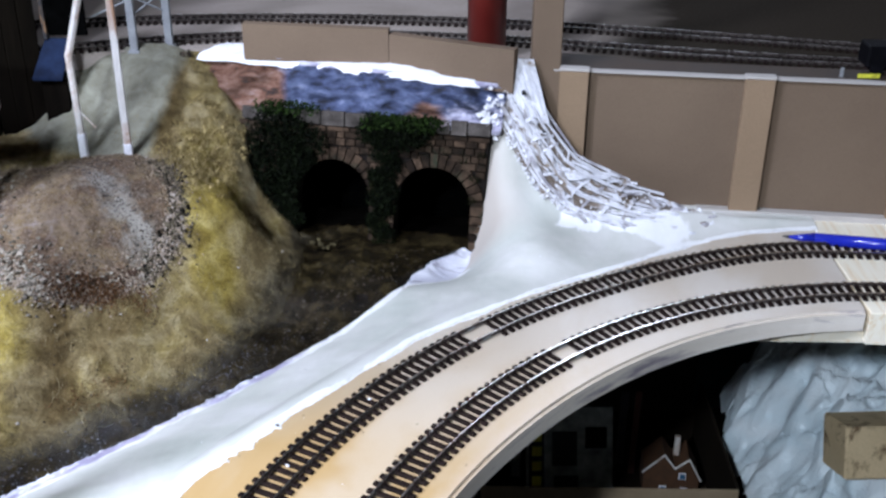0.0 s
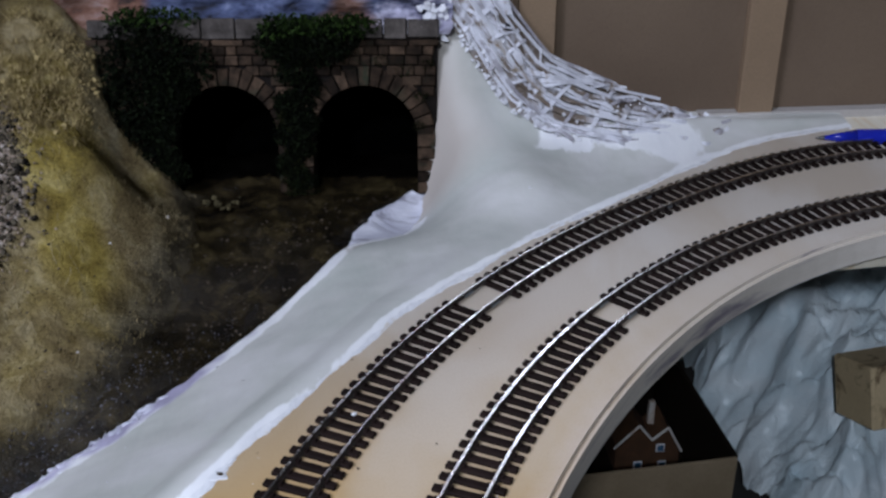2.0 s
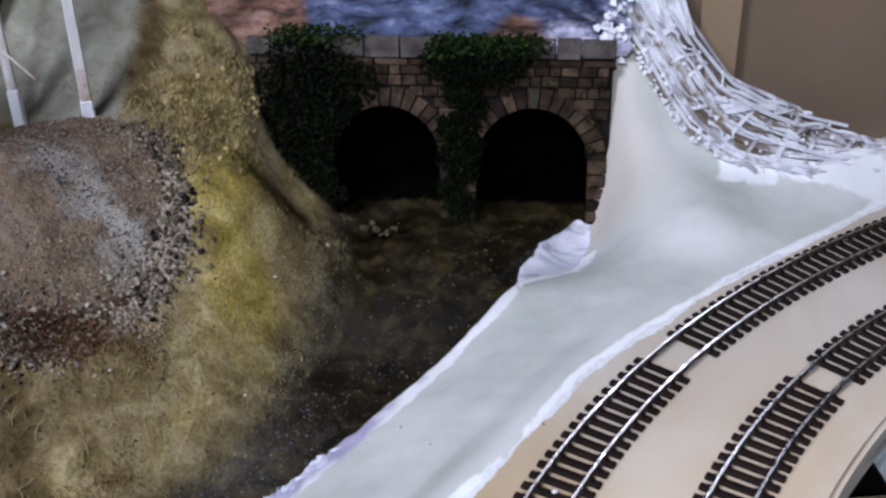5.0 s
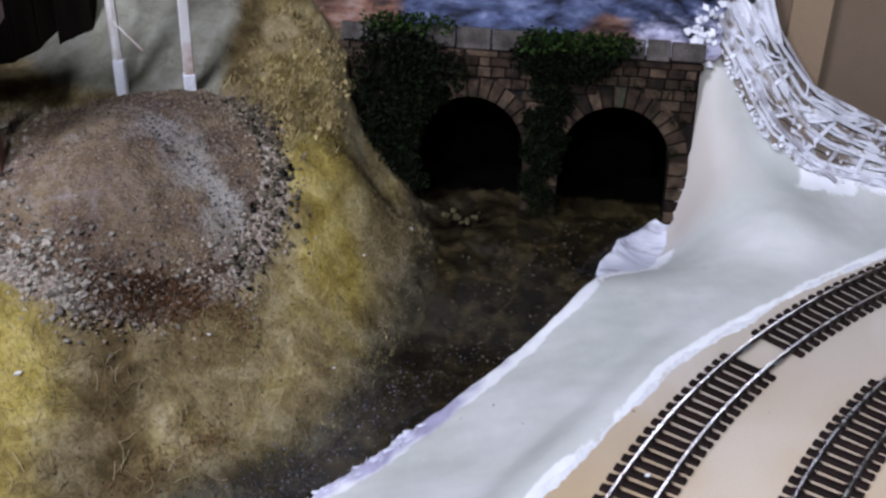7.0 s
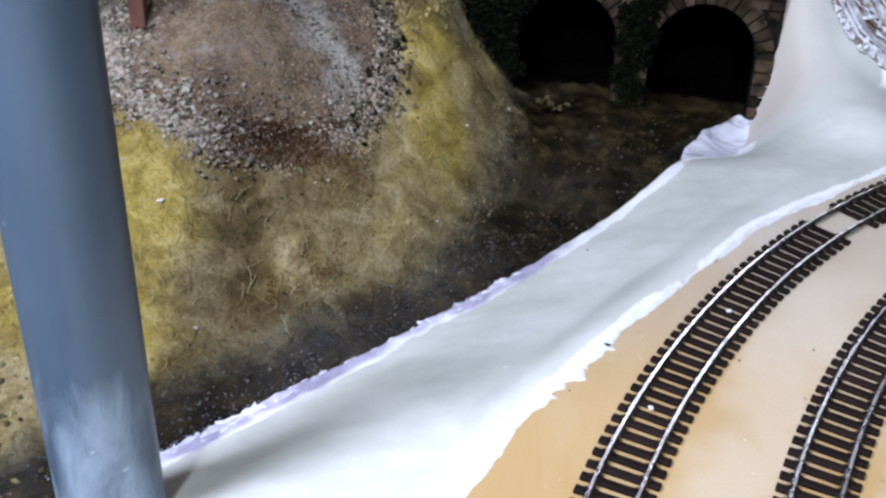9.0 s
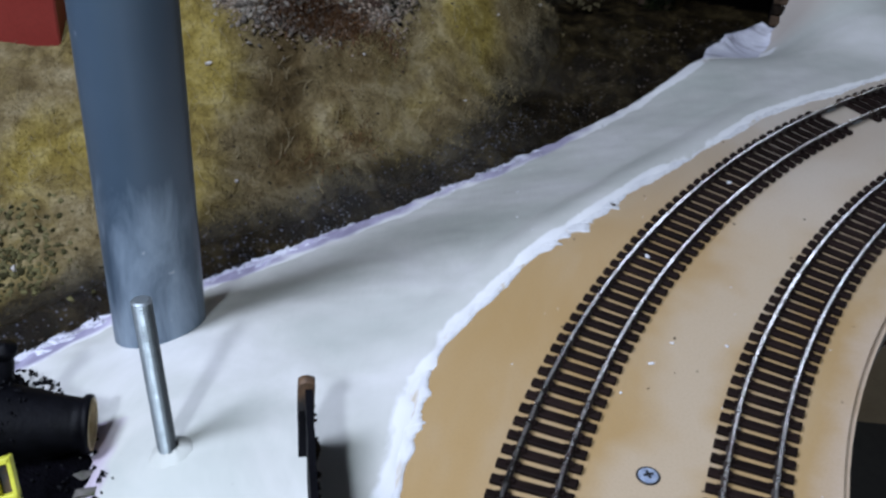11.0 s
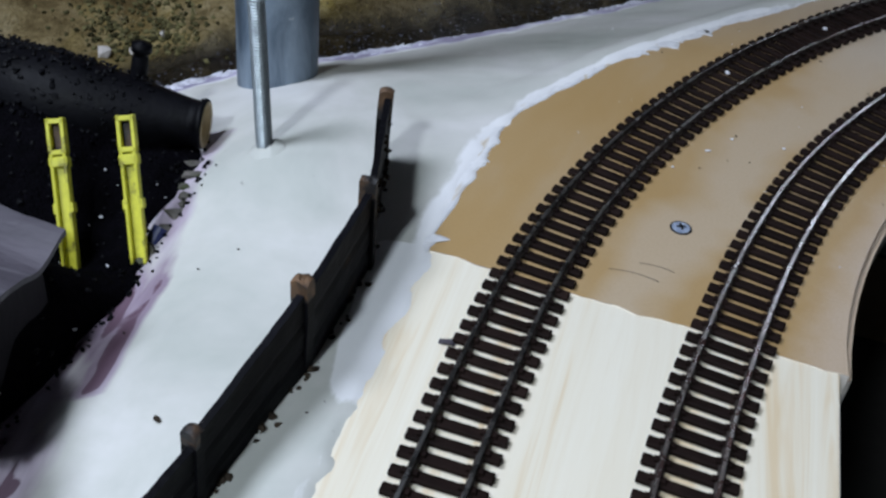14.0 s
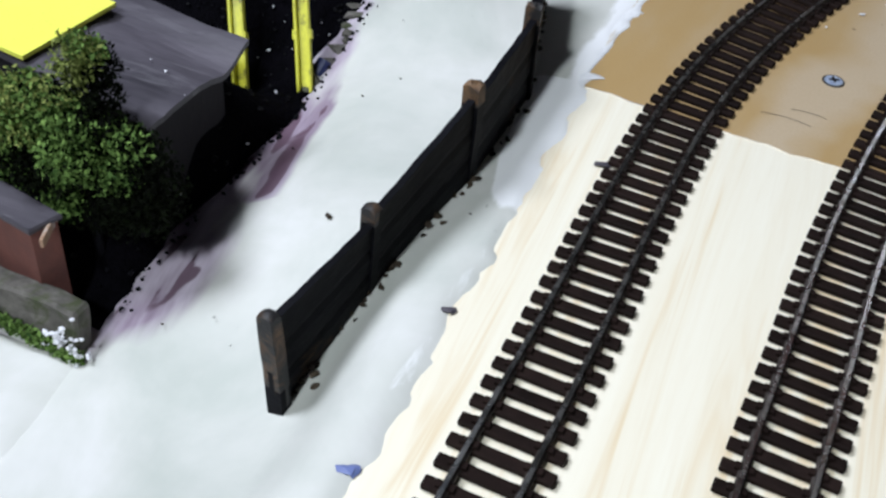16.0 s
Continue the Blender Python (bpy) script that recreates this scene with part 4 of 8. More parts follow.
def bank():
    def keep(x, y):
        back = (Vector((x, y)) - Vector((0.027, 0.930))).dot(Vector((-math.sin(radians(PORTAL_TURN)), math.cos(radians(PORTAL_TURN)))))
        return river_s(x, y) > -0.02 and not (back > 0.05 and x > -0.205) and y < 1.025

    me, v = grid_mesh("bank", -0.62, 0.03, 0.40, 1.03, 0.004, bank_height, keep)
    river, plateau, grit, tunnel_dark = [], [], [], []
    for x, y, z in v:
        s = river_s(x, y)
        u = (Vector((x, y)) - RIVER_AT).dot(RIVER_WAY)
        inside = x > -0.196 and (x - 0.027) * 0.182 + (y - 0.930) * 0.983 > -0.022
        # Painted darkness starts just behind the arch face.
        tunnel_dark.append(1.0 if x > -0.196 and (x - 0.027) * 0.182 + (y - 0.930) * 0.983 > 0.004 else 0.0)
        river.append(1.0 if inside else 1 - max(0.0, min(1.0, (s - river_width(u) + 0.026) / 0.052)))
        lichen = 0.42 * max(0.0, 1 - max(0.0, segment_gap(x, y, (-0.180, 0.875), (-0.212, 0.985)) - 0.008) / 0.014)
        plateau.append(lichen + max(0.0, min(1, (z - 0.060) / 0.012)) * max(0.0, min(1.0, (-0.262 - x + (y - 0.85) * 0.1) / 0.03)) * max(0, min(1, (y - 0.85) / 0.03)))
        r = heap_ratio(x, y)
        grit.append(max(0.0, 1 - max(0.0, r - 0.95) / 0.16) if y < 0.89 else 0.0)
    set_attr(me, "river", river)
    set_attr(me, "yellow", [0.50 * near_lines(x, y, YELLOW_PATCHES) for x, y, z in v])
    set_attr(me, "brown", [0.42 * near_lines(x, y, BROWN_PATCHES) for x, y, z in v])
    set_attr(me, "tunnel_dark", tunnel_dark)
    set_attr(me, "plateau", plateau)
    set_attr(me, "grit", grit)
    smooth(tagged(part("river_bank", me, BANK), "straw and olive grass bank falling to a black-brown river bed", "bank", kind="structure"))


bank()


# ---- tracks ----
def sleeper_mesh(long, wide, high):
    bms = [box((wide, long, high), (0, 0, high / 2), 0.0004)]
    for side in (-1, 1):
        for k in (-1, 1):
            bms.append(box((wide * 0.55, 0.0016, 0.0012), (0, side * 0.00885 + k * 0.0017, high + 0.0005)))
    bm = join(*bms)
    me = bpy.data.meshes.new("sleeper")
    bm.to_mesh(me)
    bm.free()
    me.materials.append(SLEEPER)
    return me


SLEEPER_MESH = sleeper_mesh(0.030, 0.0040, 0.0022)


def rail(line, offset, z0):
    """A flat-bottomed rail swept along the line."""
    profile = [(-0.0013, 0.0), (0.0013, 0.0), (0.0013, 0.0004), (0.00035, 0.0008), (0.00035, 0.0017), (0.00062, 0.0019), (0.00062, 0.0026), (-0.00062, 0.0026), (-0.00062, 0.0019), (-0.00035, 0.0017), (-0.00035, 0.0008), (-0.0013, 0.0004)]
    d = np.gradient(line, axis=0)
    d /= np.hypot(d[:, 0], d[:, 1])[:, None]
    n = np.c_[-d[:, 1], d[:, 0]]
    verts, faces = [], []
    k = len(profile)
    for i, (p, q) in enumerate(zip(line, n)):
        for a, b in profile:
            verts.append((*(p + q * (offset + a)), z0 + b))
        if i:
            for j in range(k):
                faces.append(((i - 1) * k + j, (i - 1) * k + (j + 1) % k, i * k + (j + 1) % k, i * k + j))
    faces += [tuple(range(k)), tuple(range((i) * k, (i + 1) * k))[::-1]]
    me = mesh_from("rail", verts, faces)
    me.materials.append(RAIL_WEB)
    me.materials.append(RAIL)
    for f in me.polygons:
        if f.normal.z > 0.8 and f.center.z > z0 + 0.0022:
            f.material_index = 1
    return me


def track(name, points, degree, z, label, gaps=(), pitch=0.0076):
    t = thing(name, label, "railway track", "model railway tracks", at=(0, 0, 0))
    line, length = curve_fit(points, degree, 220) if degree else through_points(points, 220)
    steps = np.r_[0, np.cumsum(np.hypot(*np.diff(line, axis=0).T))]
    for side in (-1, 1):
        part("rail", rail(line, side * 0.00885, z + 0.0020), None, t, "bright nickel silver rail")
    count = int(length / pitch)
    for i in range(count):
        s = (i + 0.5) * pitch
        x, y = np.interp(s, steps, line[:, 0]), np.interp(s, steps, line[:, 1])
        x2, y2 = np.interp(s + 0.004, steps, line[:, 0]), np.interp(s + 0.004, steps, line[:, 1])
        if any((x - a) ** 2 + (y - b) ** 2 < r * r for a, b, r in gaps):
            continue
        ob = part("sleeper", SLEEPER_MESH, None, t)
        ob.matrix_world = pose(x, y, z, 0, 0, math.degrees(math.atan2(y2 - y, x2 - x)) + random.uniform(-0.8, 0.8))
    return t, line, steps


_, OUTER_LINE, OUTER_STEPS = track("outer_track", TRACK_OUTER, 0, 0.0, "curved model railway track with dark brown sleepers and bright rails", [(0.021, 0.7150, 0.0082)])
_, INNER_LINE, INNER_STEPS = track("inner_track", TRACK_INNER, 0, 0.0, "inner curved model railway track with dark brown sleepers", [(0.0885, 0.6885, 0.0082)])


# ---- tunnel portal ----
def portal():
    m = Matrix.Translation(PORTAL_AT) @ pose(0, 0, 0, 0, 0, PORTAL_TURN) @ pose(0, 0, 0, -PORTAL_LEAN)
    # local frame: x runs to the left along the face (negative x), z up the face, -y to the front
    base = new("tunnel_portal")
    base.matrix_world = m
    base.empty_display_size = 0.01
    tagged(base, "stone tunnel portal with two round arches", "tunnel portal")
    width, high, ra = 0.236, 0.112, 0.0365
    arches = [(-0.050, 0.041), (-0.147, 0.041)]

    def inside(x, z, grow=0.0):
        for cx, cz in arches:
            if (z <= cz and abs(x - cx) < ra + grow) or math.hypot(x - cx, z - cz) < ra + grow:
                return True
        return False

    # backing wall with two openings
    bm = bmesh.new()
    n = 16

    def column(xa, xb, za, zb):
        front = [bm.verts.new(p) for p in ((xa, 0, za), (xb, 0, za), (xb, 0, zb), (xa, 0, zb))]
        bm.faces.new(front)

    cuts = [0.0]
    for cx, cz in arches:
        column(cuts[-1], cx + ra, 0, high)
        pts = [(cx + ra * math.cos(a), cz + ra * math.sin(a)) for a in np.linspace(0, math.pi, n)]
        for (xa, za), (xb, zb) in zip(pts, pts[1:]):
            bm.faces.new([bm.verts.new(p) for p in ((xa, 0, za), (xb, 0, zb), (xb, 0, high), (xa, 0, high))])
        cuts.append(cx - ra)
    column(cuts[-1], -width, 0, high)
    bmesh.ops.remove_doubles(bm, verts=bm.verts[:], dist=1e-5)
    ext = bmesh.ops.extrude_face_region(bm, geom=bm.faces[:])
    bmesh.ops.translate(bm, verts=[g for g in ext["geom"] if isinstance(g, bmesh.types.BMVert)], vec=(0, 0.02, 0))
    bmesh.ops.recalc_face_normals(bm, faces=bm.faces[:])
    part("backing_wall", bm, MORTAR, base)
    # linings, with the darkness of the tunnels in their colour
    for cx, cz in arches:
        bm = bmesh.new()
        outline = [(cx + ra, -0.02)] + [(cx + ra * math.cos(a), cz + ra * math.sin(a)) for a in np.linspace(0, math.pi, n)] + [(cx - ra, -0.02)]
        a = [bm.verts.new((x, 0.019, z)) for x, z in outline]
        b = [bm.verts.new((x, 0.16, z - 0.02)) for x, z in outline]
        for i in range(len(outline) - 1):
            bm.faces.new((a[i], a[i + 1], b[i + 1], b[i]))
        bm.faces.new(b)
        part("tunnel_lining", bm, DARK_INSIDE, base, "near-black tunnel lining, darkness in its colour")
    # voussoirs
    for cx, cz in arches:
        count = 17
        for i in range(count):
            a0, a1 = math.pi * i / count + 0.012, math.pi * (i + 1) / count - 0.012
            ro = ra + 0.0125 + random.uniform(-0.0012, 0.0012)
            bm = bmesh.new()
            front = -0.0022 - random.uniform(0, 0.0009)
            pts = [(ra, a0), (ro, a0), (ro, a1), (ra, a1)]
            f = [bm.verts.new((cx + r * math.cos(a), front, cz + r * math.sin(a))) for r, a in pts]
            k = [bm.verts.new((cx + r * math.cos(a), 0.002, cz + r * math.sin(a))) for r, a in pts]
            bm.faces.new(f)
            for q in range(4):
                bm.faces.new((f[q], k[q], k[(q + 1) % 4], f[(q + 1) % 4]))
            bmesh.ops.recalc_face_normals(bm, faces=bm.faces[:])
            bmesh.ops.bevel(bm, geom=[e for e in bm.edges if all(v.co.y < 0 for v in e.verts)], offset=0.0005, segments=1, affect="EDGES")
            part("voussoir", bm, STONE, base)
    # coursed stones, a handful of shapes shared
    shapes = []
    for w in (0.0075, 0.0095, 0.0115, 0.014):
        me = bpy.data.meshes.new("stone")
        b = box((w - 0.0008, 0.004, 0.0062), (0, 0, 0), 0.0006)
        b.to_mesh(me)
        b.free()
        me.materials.append(STONE)
        shapes.append((w, me))
    z = 0.0036
    while z < high - 0.010:
        x = -random.uniform(0, 0.004)
        while x > -width + 0.006:
            w, me = random.choice(shapes)
            cx = x - w / 2
            if not inside(cx, z, 0.0125) and not inside(cx - w * 0.45, z, 0.011) and not inside(cx + w * 0.45, z, 0.011):
                ob = part("stone", me, None, base)
                ob.matrix_basis = pose(cx, -0.0004 - random.uniform(0, 0.0011), z, 0, random.uniform(-1.5, 1.5), random.uniform(-2, 2))
            x -= w
        z += 0.0070
    # jamb stones below the springing
    for cx, cz in arches:
        for side, w in ((1, 0.0125), (-1, 0.0115)):
            z, k = 0.002, 0
            while z < cz:
                h = random.uniform(0.0075, 0.0105)
                ww = w + (0.0022 if k % 2 and not (cx > -0.06 and side > 0) else -0.0004)
                bm = box((ww, 0.005, h - 0.0009), (0, 0, 0), 0.0006)
                ob = part("jamb_stone", bm, STONE, base)
                ob.matrix_basis = pose(cx + side * (ra + ww / 2), -0.0006 - random.uniform(0, 0.0008), min(z + h / 2, cz), 0, random.uniform(-1, 1), 0)
                z += h
                k += 1
    # string course and grey capping
    for zc, h, dep, mat in ((high - 0.0055, 0.004, 0.0075, STONE), (high + 0.004, 0.013, 0.006, CAP)):
        x = 0.002
        while x > -width:
            w = random.uniform(0.016, 0.024)
            bm = box((w - 0.001, dep, h * random.uniform(0.9, 1.08)), (0, 0, 0), 0.0007)
            ob = part("coping_stone", bm, mat, base)
            ob.matrix_basis = pose(x - w / 2, -0.001, zc, random.uniform(-2, 2), random.uniform(-1.5, 1.5), 0)
            x -= w
    return m


PORTAL = portal()


# ---- rock face above the portal ----
def rock_face():
    n, k = 90, 26
    verts, rust, white, faces = [], [], [], []
    for j in range(k + 1):
        v = j / k
        for i in range(n + 1):
            u = i / n
            a = Vector((-0.232, 0.985, 0.070)).lerp(Vector((0.040, 0.928, 0.082)), u)
            b = Vector((-0.246, 1.022, 0.131)).lerp(Vector((0.047, 0.952, 0.122)), u)
            p = a.lerp(b, v)
            bulge = math.sin(v * math.pi) * 0.006
            q = noise.hetero_terrain(Vector((u * 9, v * 4, 3.1)), 0.8, 2.1, 5, 0.6)
            p += Vector((0.1, -0.9, 0.35)) * (bulge + 0.0075 * (q - 0.8) + 0.004 * fbm(u, v * 0.4, 20, 4, 4.0))
            verts.append(p)
            rust.append(max(max(0, 1 - abs(u - 0.10) / 0.2), (max(0, 1 - abs(u - 0.74) / 0.15) * max(0, 1.2 - v * 1.6))) * 0.80)
            white.append(max(0, (v - 0.86) / 0.14) * 0.75 + min(1.0, max(0, (u - 0.70) / 0.14)) * 0.50 * (1.15 - 0.7 * v))
            if i < n and j < k:
                s = j * (n + 1) + i
                faces.append((s, s + 1, s + n + 2, s + n + 1))
    me = mesh_from("rock", verts, faces)
    set_attr(me, "rust", rust)
    set_attr(me, "white", white)
    smooth(tagged(part("rock_face", me, ROCK), "blue-grey and rust painted rock face above the portal", "rock", kind="structure"))
    # white plaster strip on its top
    verts, faces = [], []
    n, k = 80, 8
    for j in range(k + 1):
        for i in range(n + 1):
            u, v = i / n, j / k
            a = Vector((-0.252, 1.014, 0.1285)).lerp(Vector((0.046, 0.944, 0.1235)), u)
            b = Vector((-0.225, 1.034, 0.134)).lerp(Vector((0.052, 0.972, 0.129)), u)
            p = a.lerp(b, v)
            p.z += 0.0022 * math.sin(v * 2.2) + 0.0016 * fbm(u, v * 0.4, 14, 4, 2.0) - (0.004 if j == 0 else 0)
            p.y += 0.004 * fbm(u, 0.3, 12, 3, 8.0) * (1 - v)
            verts.append(p)
            if i < n and j < k:
                s = j * (n + 1) + i
                faces.append((s, s + 1, s + n + 2, s + n + 1))
    smooth(tagged(part("plaster_strip", mesh_from("plaster_strip", verts, faces), WHITE), "white plaster smeared along the rock top", "plaster", kind="structure"))


rock_face()


# ---- upper deck, retaining wall and columns ----
def oblong(a, b, z0, z1, thick, side=1):
    """An upright slab from a to b in plan."""
    a, b = Vector(a), Vector(b)
    d = (b - a).normalized()
    n = Vector((-d.y, d.x)) * thick * side
    return prism([tuple(a), tuple(b), tuple(b + n), tuple(a + n)], z0, z1)


def upper_level():
    deck = prism([(-0.72, 1.02), (-0.37, 1.012), (-0.24, 1.03), (-0.06, 1.005), (0.06, 0.975), (0.10, 0.968), (0.40, 0.935), (0.80, 0.905), (0.80, 1.75), (-0.72, 1.75)], 0.112, 0.130)
    bmesh.ops.triangulate(deck, faces=deck.faces[:])
    for i in range(3):
        bmesh.ops.subdivide_edges(deck, edges=[e for e in deck.edges if e.calc_length() > 0.12], cuts=1, use_grid_fill=True)
        bmesh.ops.triangulate(deck, faces=deck.faces[:])
    deck.verts.ensure_lookup_table()
    # Dark brown grows eastwards; it also stands in for falling light.
    toning = [max(0.0, min(1.0, (v.co.x - 0.05) / 0.28 + (1.06 - v.co.y) * 1.2 * (1 if v.co.x > 0.1 else 0))) for v in deck.verts]
    ob = tagged(part("upper_deck", deck, DECK), "pale board deck carrying the rear tracks, dark brown and light falloff in its colour at one end", "deck", kind="structure")
    set_attr(ob.data, "toning", toning)
    tagged(part("dark_deck_strip", prism([(0.075, 0.979), (0.40, 0.944), (0.80, 0.913), (0.80, 1.0), (0.40, 0.977), (0.20, 1.0), (0.08, 1.03)], 0.1302, 0.1316), DECK_DARK), "dark stained strip along the deck edge", "deck", kind="structure")
    wall = thing("retaining_wall", "tan card retaining wall with flat pilasters", "wall", kind="structure")
    part("panel", oblong((0.055, 0.968), (0.80, 0.888), -0.01, 0.1335, 0.004), CARD, wall)
    part("base_strip", oblong((0.232, 0.9395), (0.80, 0.8786), -0.004, 0.0055, 0.009), CARD_WHITE, wall)
    part("top_edge", oblong((0.09, 0.9595), (0.80, 0.8835), 0.1337, 0.1350, 0.009), CARD_WHITE, wall)
    way = Vector((0.80 - 0.055, 0.888 - 0.968)).normalized()
    for x in (0.109, 0.275, 0.419, 0.565):
        y = 0.968 + (x - 0.055) * way.y / way.x - 0.0046
        p = part("pilaster", join(box((0.0265, 0.009, 0.131), (0, 0, 0.0655), 0.0006)), CARD_PALE, wall)
        p.matrix_world = pose(x, y, 0.004, 0, 0, math.degrees(math.atan2(way.y, way.x)))
        c = part("pilaster_cap", box((0.0275, 0.0105, 0.0025), (0, 0, 0.1328), 0.0004), CARD_WHITE, wall)
        c.matrix_world = p.matrix_world
    low = thing("card_parapet", "plain tan card parapet beside the rear track", "parapet", kind="structure")
    part("panel", oblong((-0.203, 1.002), (-0.0635, 0.986), 0.128, 0.163, 0.010), CARD, low)
    part("panel", prism([(-0.0630, 0.986), (0.052, 0.940), (0.056, 0.949), (-0.0590, 0.996)], 0.118, 0.1585), CARD, low)
    tagged(part("red_column", rod_between((0.029, 1.012, 0.130), (0.029, 1.012, 1.1), 0.0185, sides=40), RED), "dark red round pipe column on the rear deck", "column")
    smooth(bpy.data.objects["red_column"])
    tagged(part("square_column", box((0.027, 0.022, 1.1), (0.083, 0.971, 0.53), 0.0008), CARD), "plain tan square column behind the lattice", "column")


upper_level()
track("rear_track", [(-0.62, 0.93), (-0.50, 0.975), (-0.365, 1.014), (-0.209, 1.063), (-0.12, 1.082), (-0.062, 1.082), (0.069, 1.055), (0.213, 1.022), (0.401, 1.0), (0.60, 0.985)], 5, 0.130, "far curved model railway track on the rear deck")
track("back_track", [(-0.60, 1.05), (-0.45, 1.10), (-0.303, 1.125), (-0.186, 1.136), (-0.065, 1.136), (0.055, 1.124), (0.227, 1.089), (0.417, 1.045), (0.60, 1.01)], 5, 0.130, "second model railway track on the rear deck")


# ---- uprights ----
def pipe():
    verts, faces = [], []
    sides, rows = 48, 60
    top = 0.75
    for j in range(rows + 1):
        for i in range(sides):
            a = 2 * math.pi * i / sides
            verts.append((-0.3190 + 0.0200 * math.cos(a), 0.500 + 0.0200 * math.sin(a), -0.03 + (top + 0.03) * j / rows))
    for j in range(rows):
        for i in range(sides):
            faces.append((j * sides + i, j * sides + (i + 1) % sides, (j + 1) * sides + (i + 1) % sides, (j + 1) * sides + i))
    faces.append(tuple(range(rows * sides, (rows + 1) * sides)))
    me = mesh_from("pipe", verts, faces)
    set_attr(me, "scuff", [0.34 * max(0.0, min(1.0, 1.7 - abs(z - 0.012) / 0.045)) for x, y, z in verts])
    smooth(tagged(part("plastic_pipe", me, PIPE), "upright blue-grey plastic pipe set in the plaster", "pipe"))


pipe()


def threaded_rod():
    base, top = Vector((-0.2837, 0.4026, -0.012)), Vector((-0.2885, 0.4060, 0.0635))
    d = top - base
    profile, n = [], 62
    for i in range(n):
        profile += [(0.0030, i / n), (0.0035, (i + 0.5) / n)]
    profile += [(0.0030, 0.995), (0.0026, 1.0)]
    sides, verts, faces = 18, [], []
    for r, t in profile:
        for k in range(sides):
            a = 2 * math.pi * k / sides
            verts.append((r * math.cos(a), r * math.sin(a), t * d.length))
    for j in range(len(profile) - 1):
        for k in range(sides):
            faces.append((j * sides + k, j * sides + (k + 1) % sides, (j + 1) * sides + (k + 1) % sides, (j + 1) * sides + k))
    faces.append(tuple(range((len(profile) - 1) * sides, len(profile) * sides)))
    ob = tagged(part("threaded_rod", mesh_from("rod", verts, faces), ZINC), "upright zinc threaded rod stuck in a plaster collar", "rod")
    ob.matrix_world = Matrix.Translation(base) @ d.to_track_quat("Z", "Y").to_matrix().to_4x4()
    # torn collar of plaster at its foot
    verts, faces, sides = [], [], 26
    for j, (r, h) in enumerate(((0.0036, 0.0020), (0.0050, 0.0012), (0.007, 0.0004), (0.010, -0.0022))):
        for k in range(sides):
            a = 2 * math.pi * k / sides
            q = r * (1 + 0.10 * fbm(math.cos(a), math.sin(a), 2.2, 3, j))
            x, y = base.x + q * math.cos(a), base.y + q * math.sin(a)
            verts.append((x, y, PLASTER_GROUND.z(x, y) + h + 0.0006 * random.uniform(-1, 1)))
    for j in range(3):
        for k in range(sides):
            faces.append((j * sides + k, j * sides + (k + 1) % sides, (j + 1) * sides + (k + 1) % sides, (j + 1) * sides + k))
    me = mesh_from("collar", verts, faces)
    set_attr(me, "undercoat", [0.2] * len(verts))
    set_attr(me, "wash", [0.0] * len(verts))
    smooth(tagged(part("plaster_collar", me, PLASTER), "torn plaster collar round the rod", "plaster", kind="structure"))


threaded_rod()


# ---- timber fence ----
FENCE = [(-0.2345, 0.4050, 0.0379), (-0.2210, 0.3450, 0.0382), (-0.2225, 0.2890, 0.0374), (-0.2332, 0.2340, 0.0240), (-0.2430, 0.1903, 0.0150)]
FENCE_DROP = [(0.0035, 0.0040), (0.0050, 0.0055), (0.0040, 0.0032), (0.0062, 0.0024)]


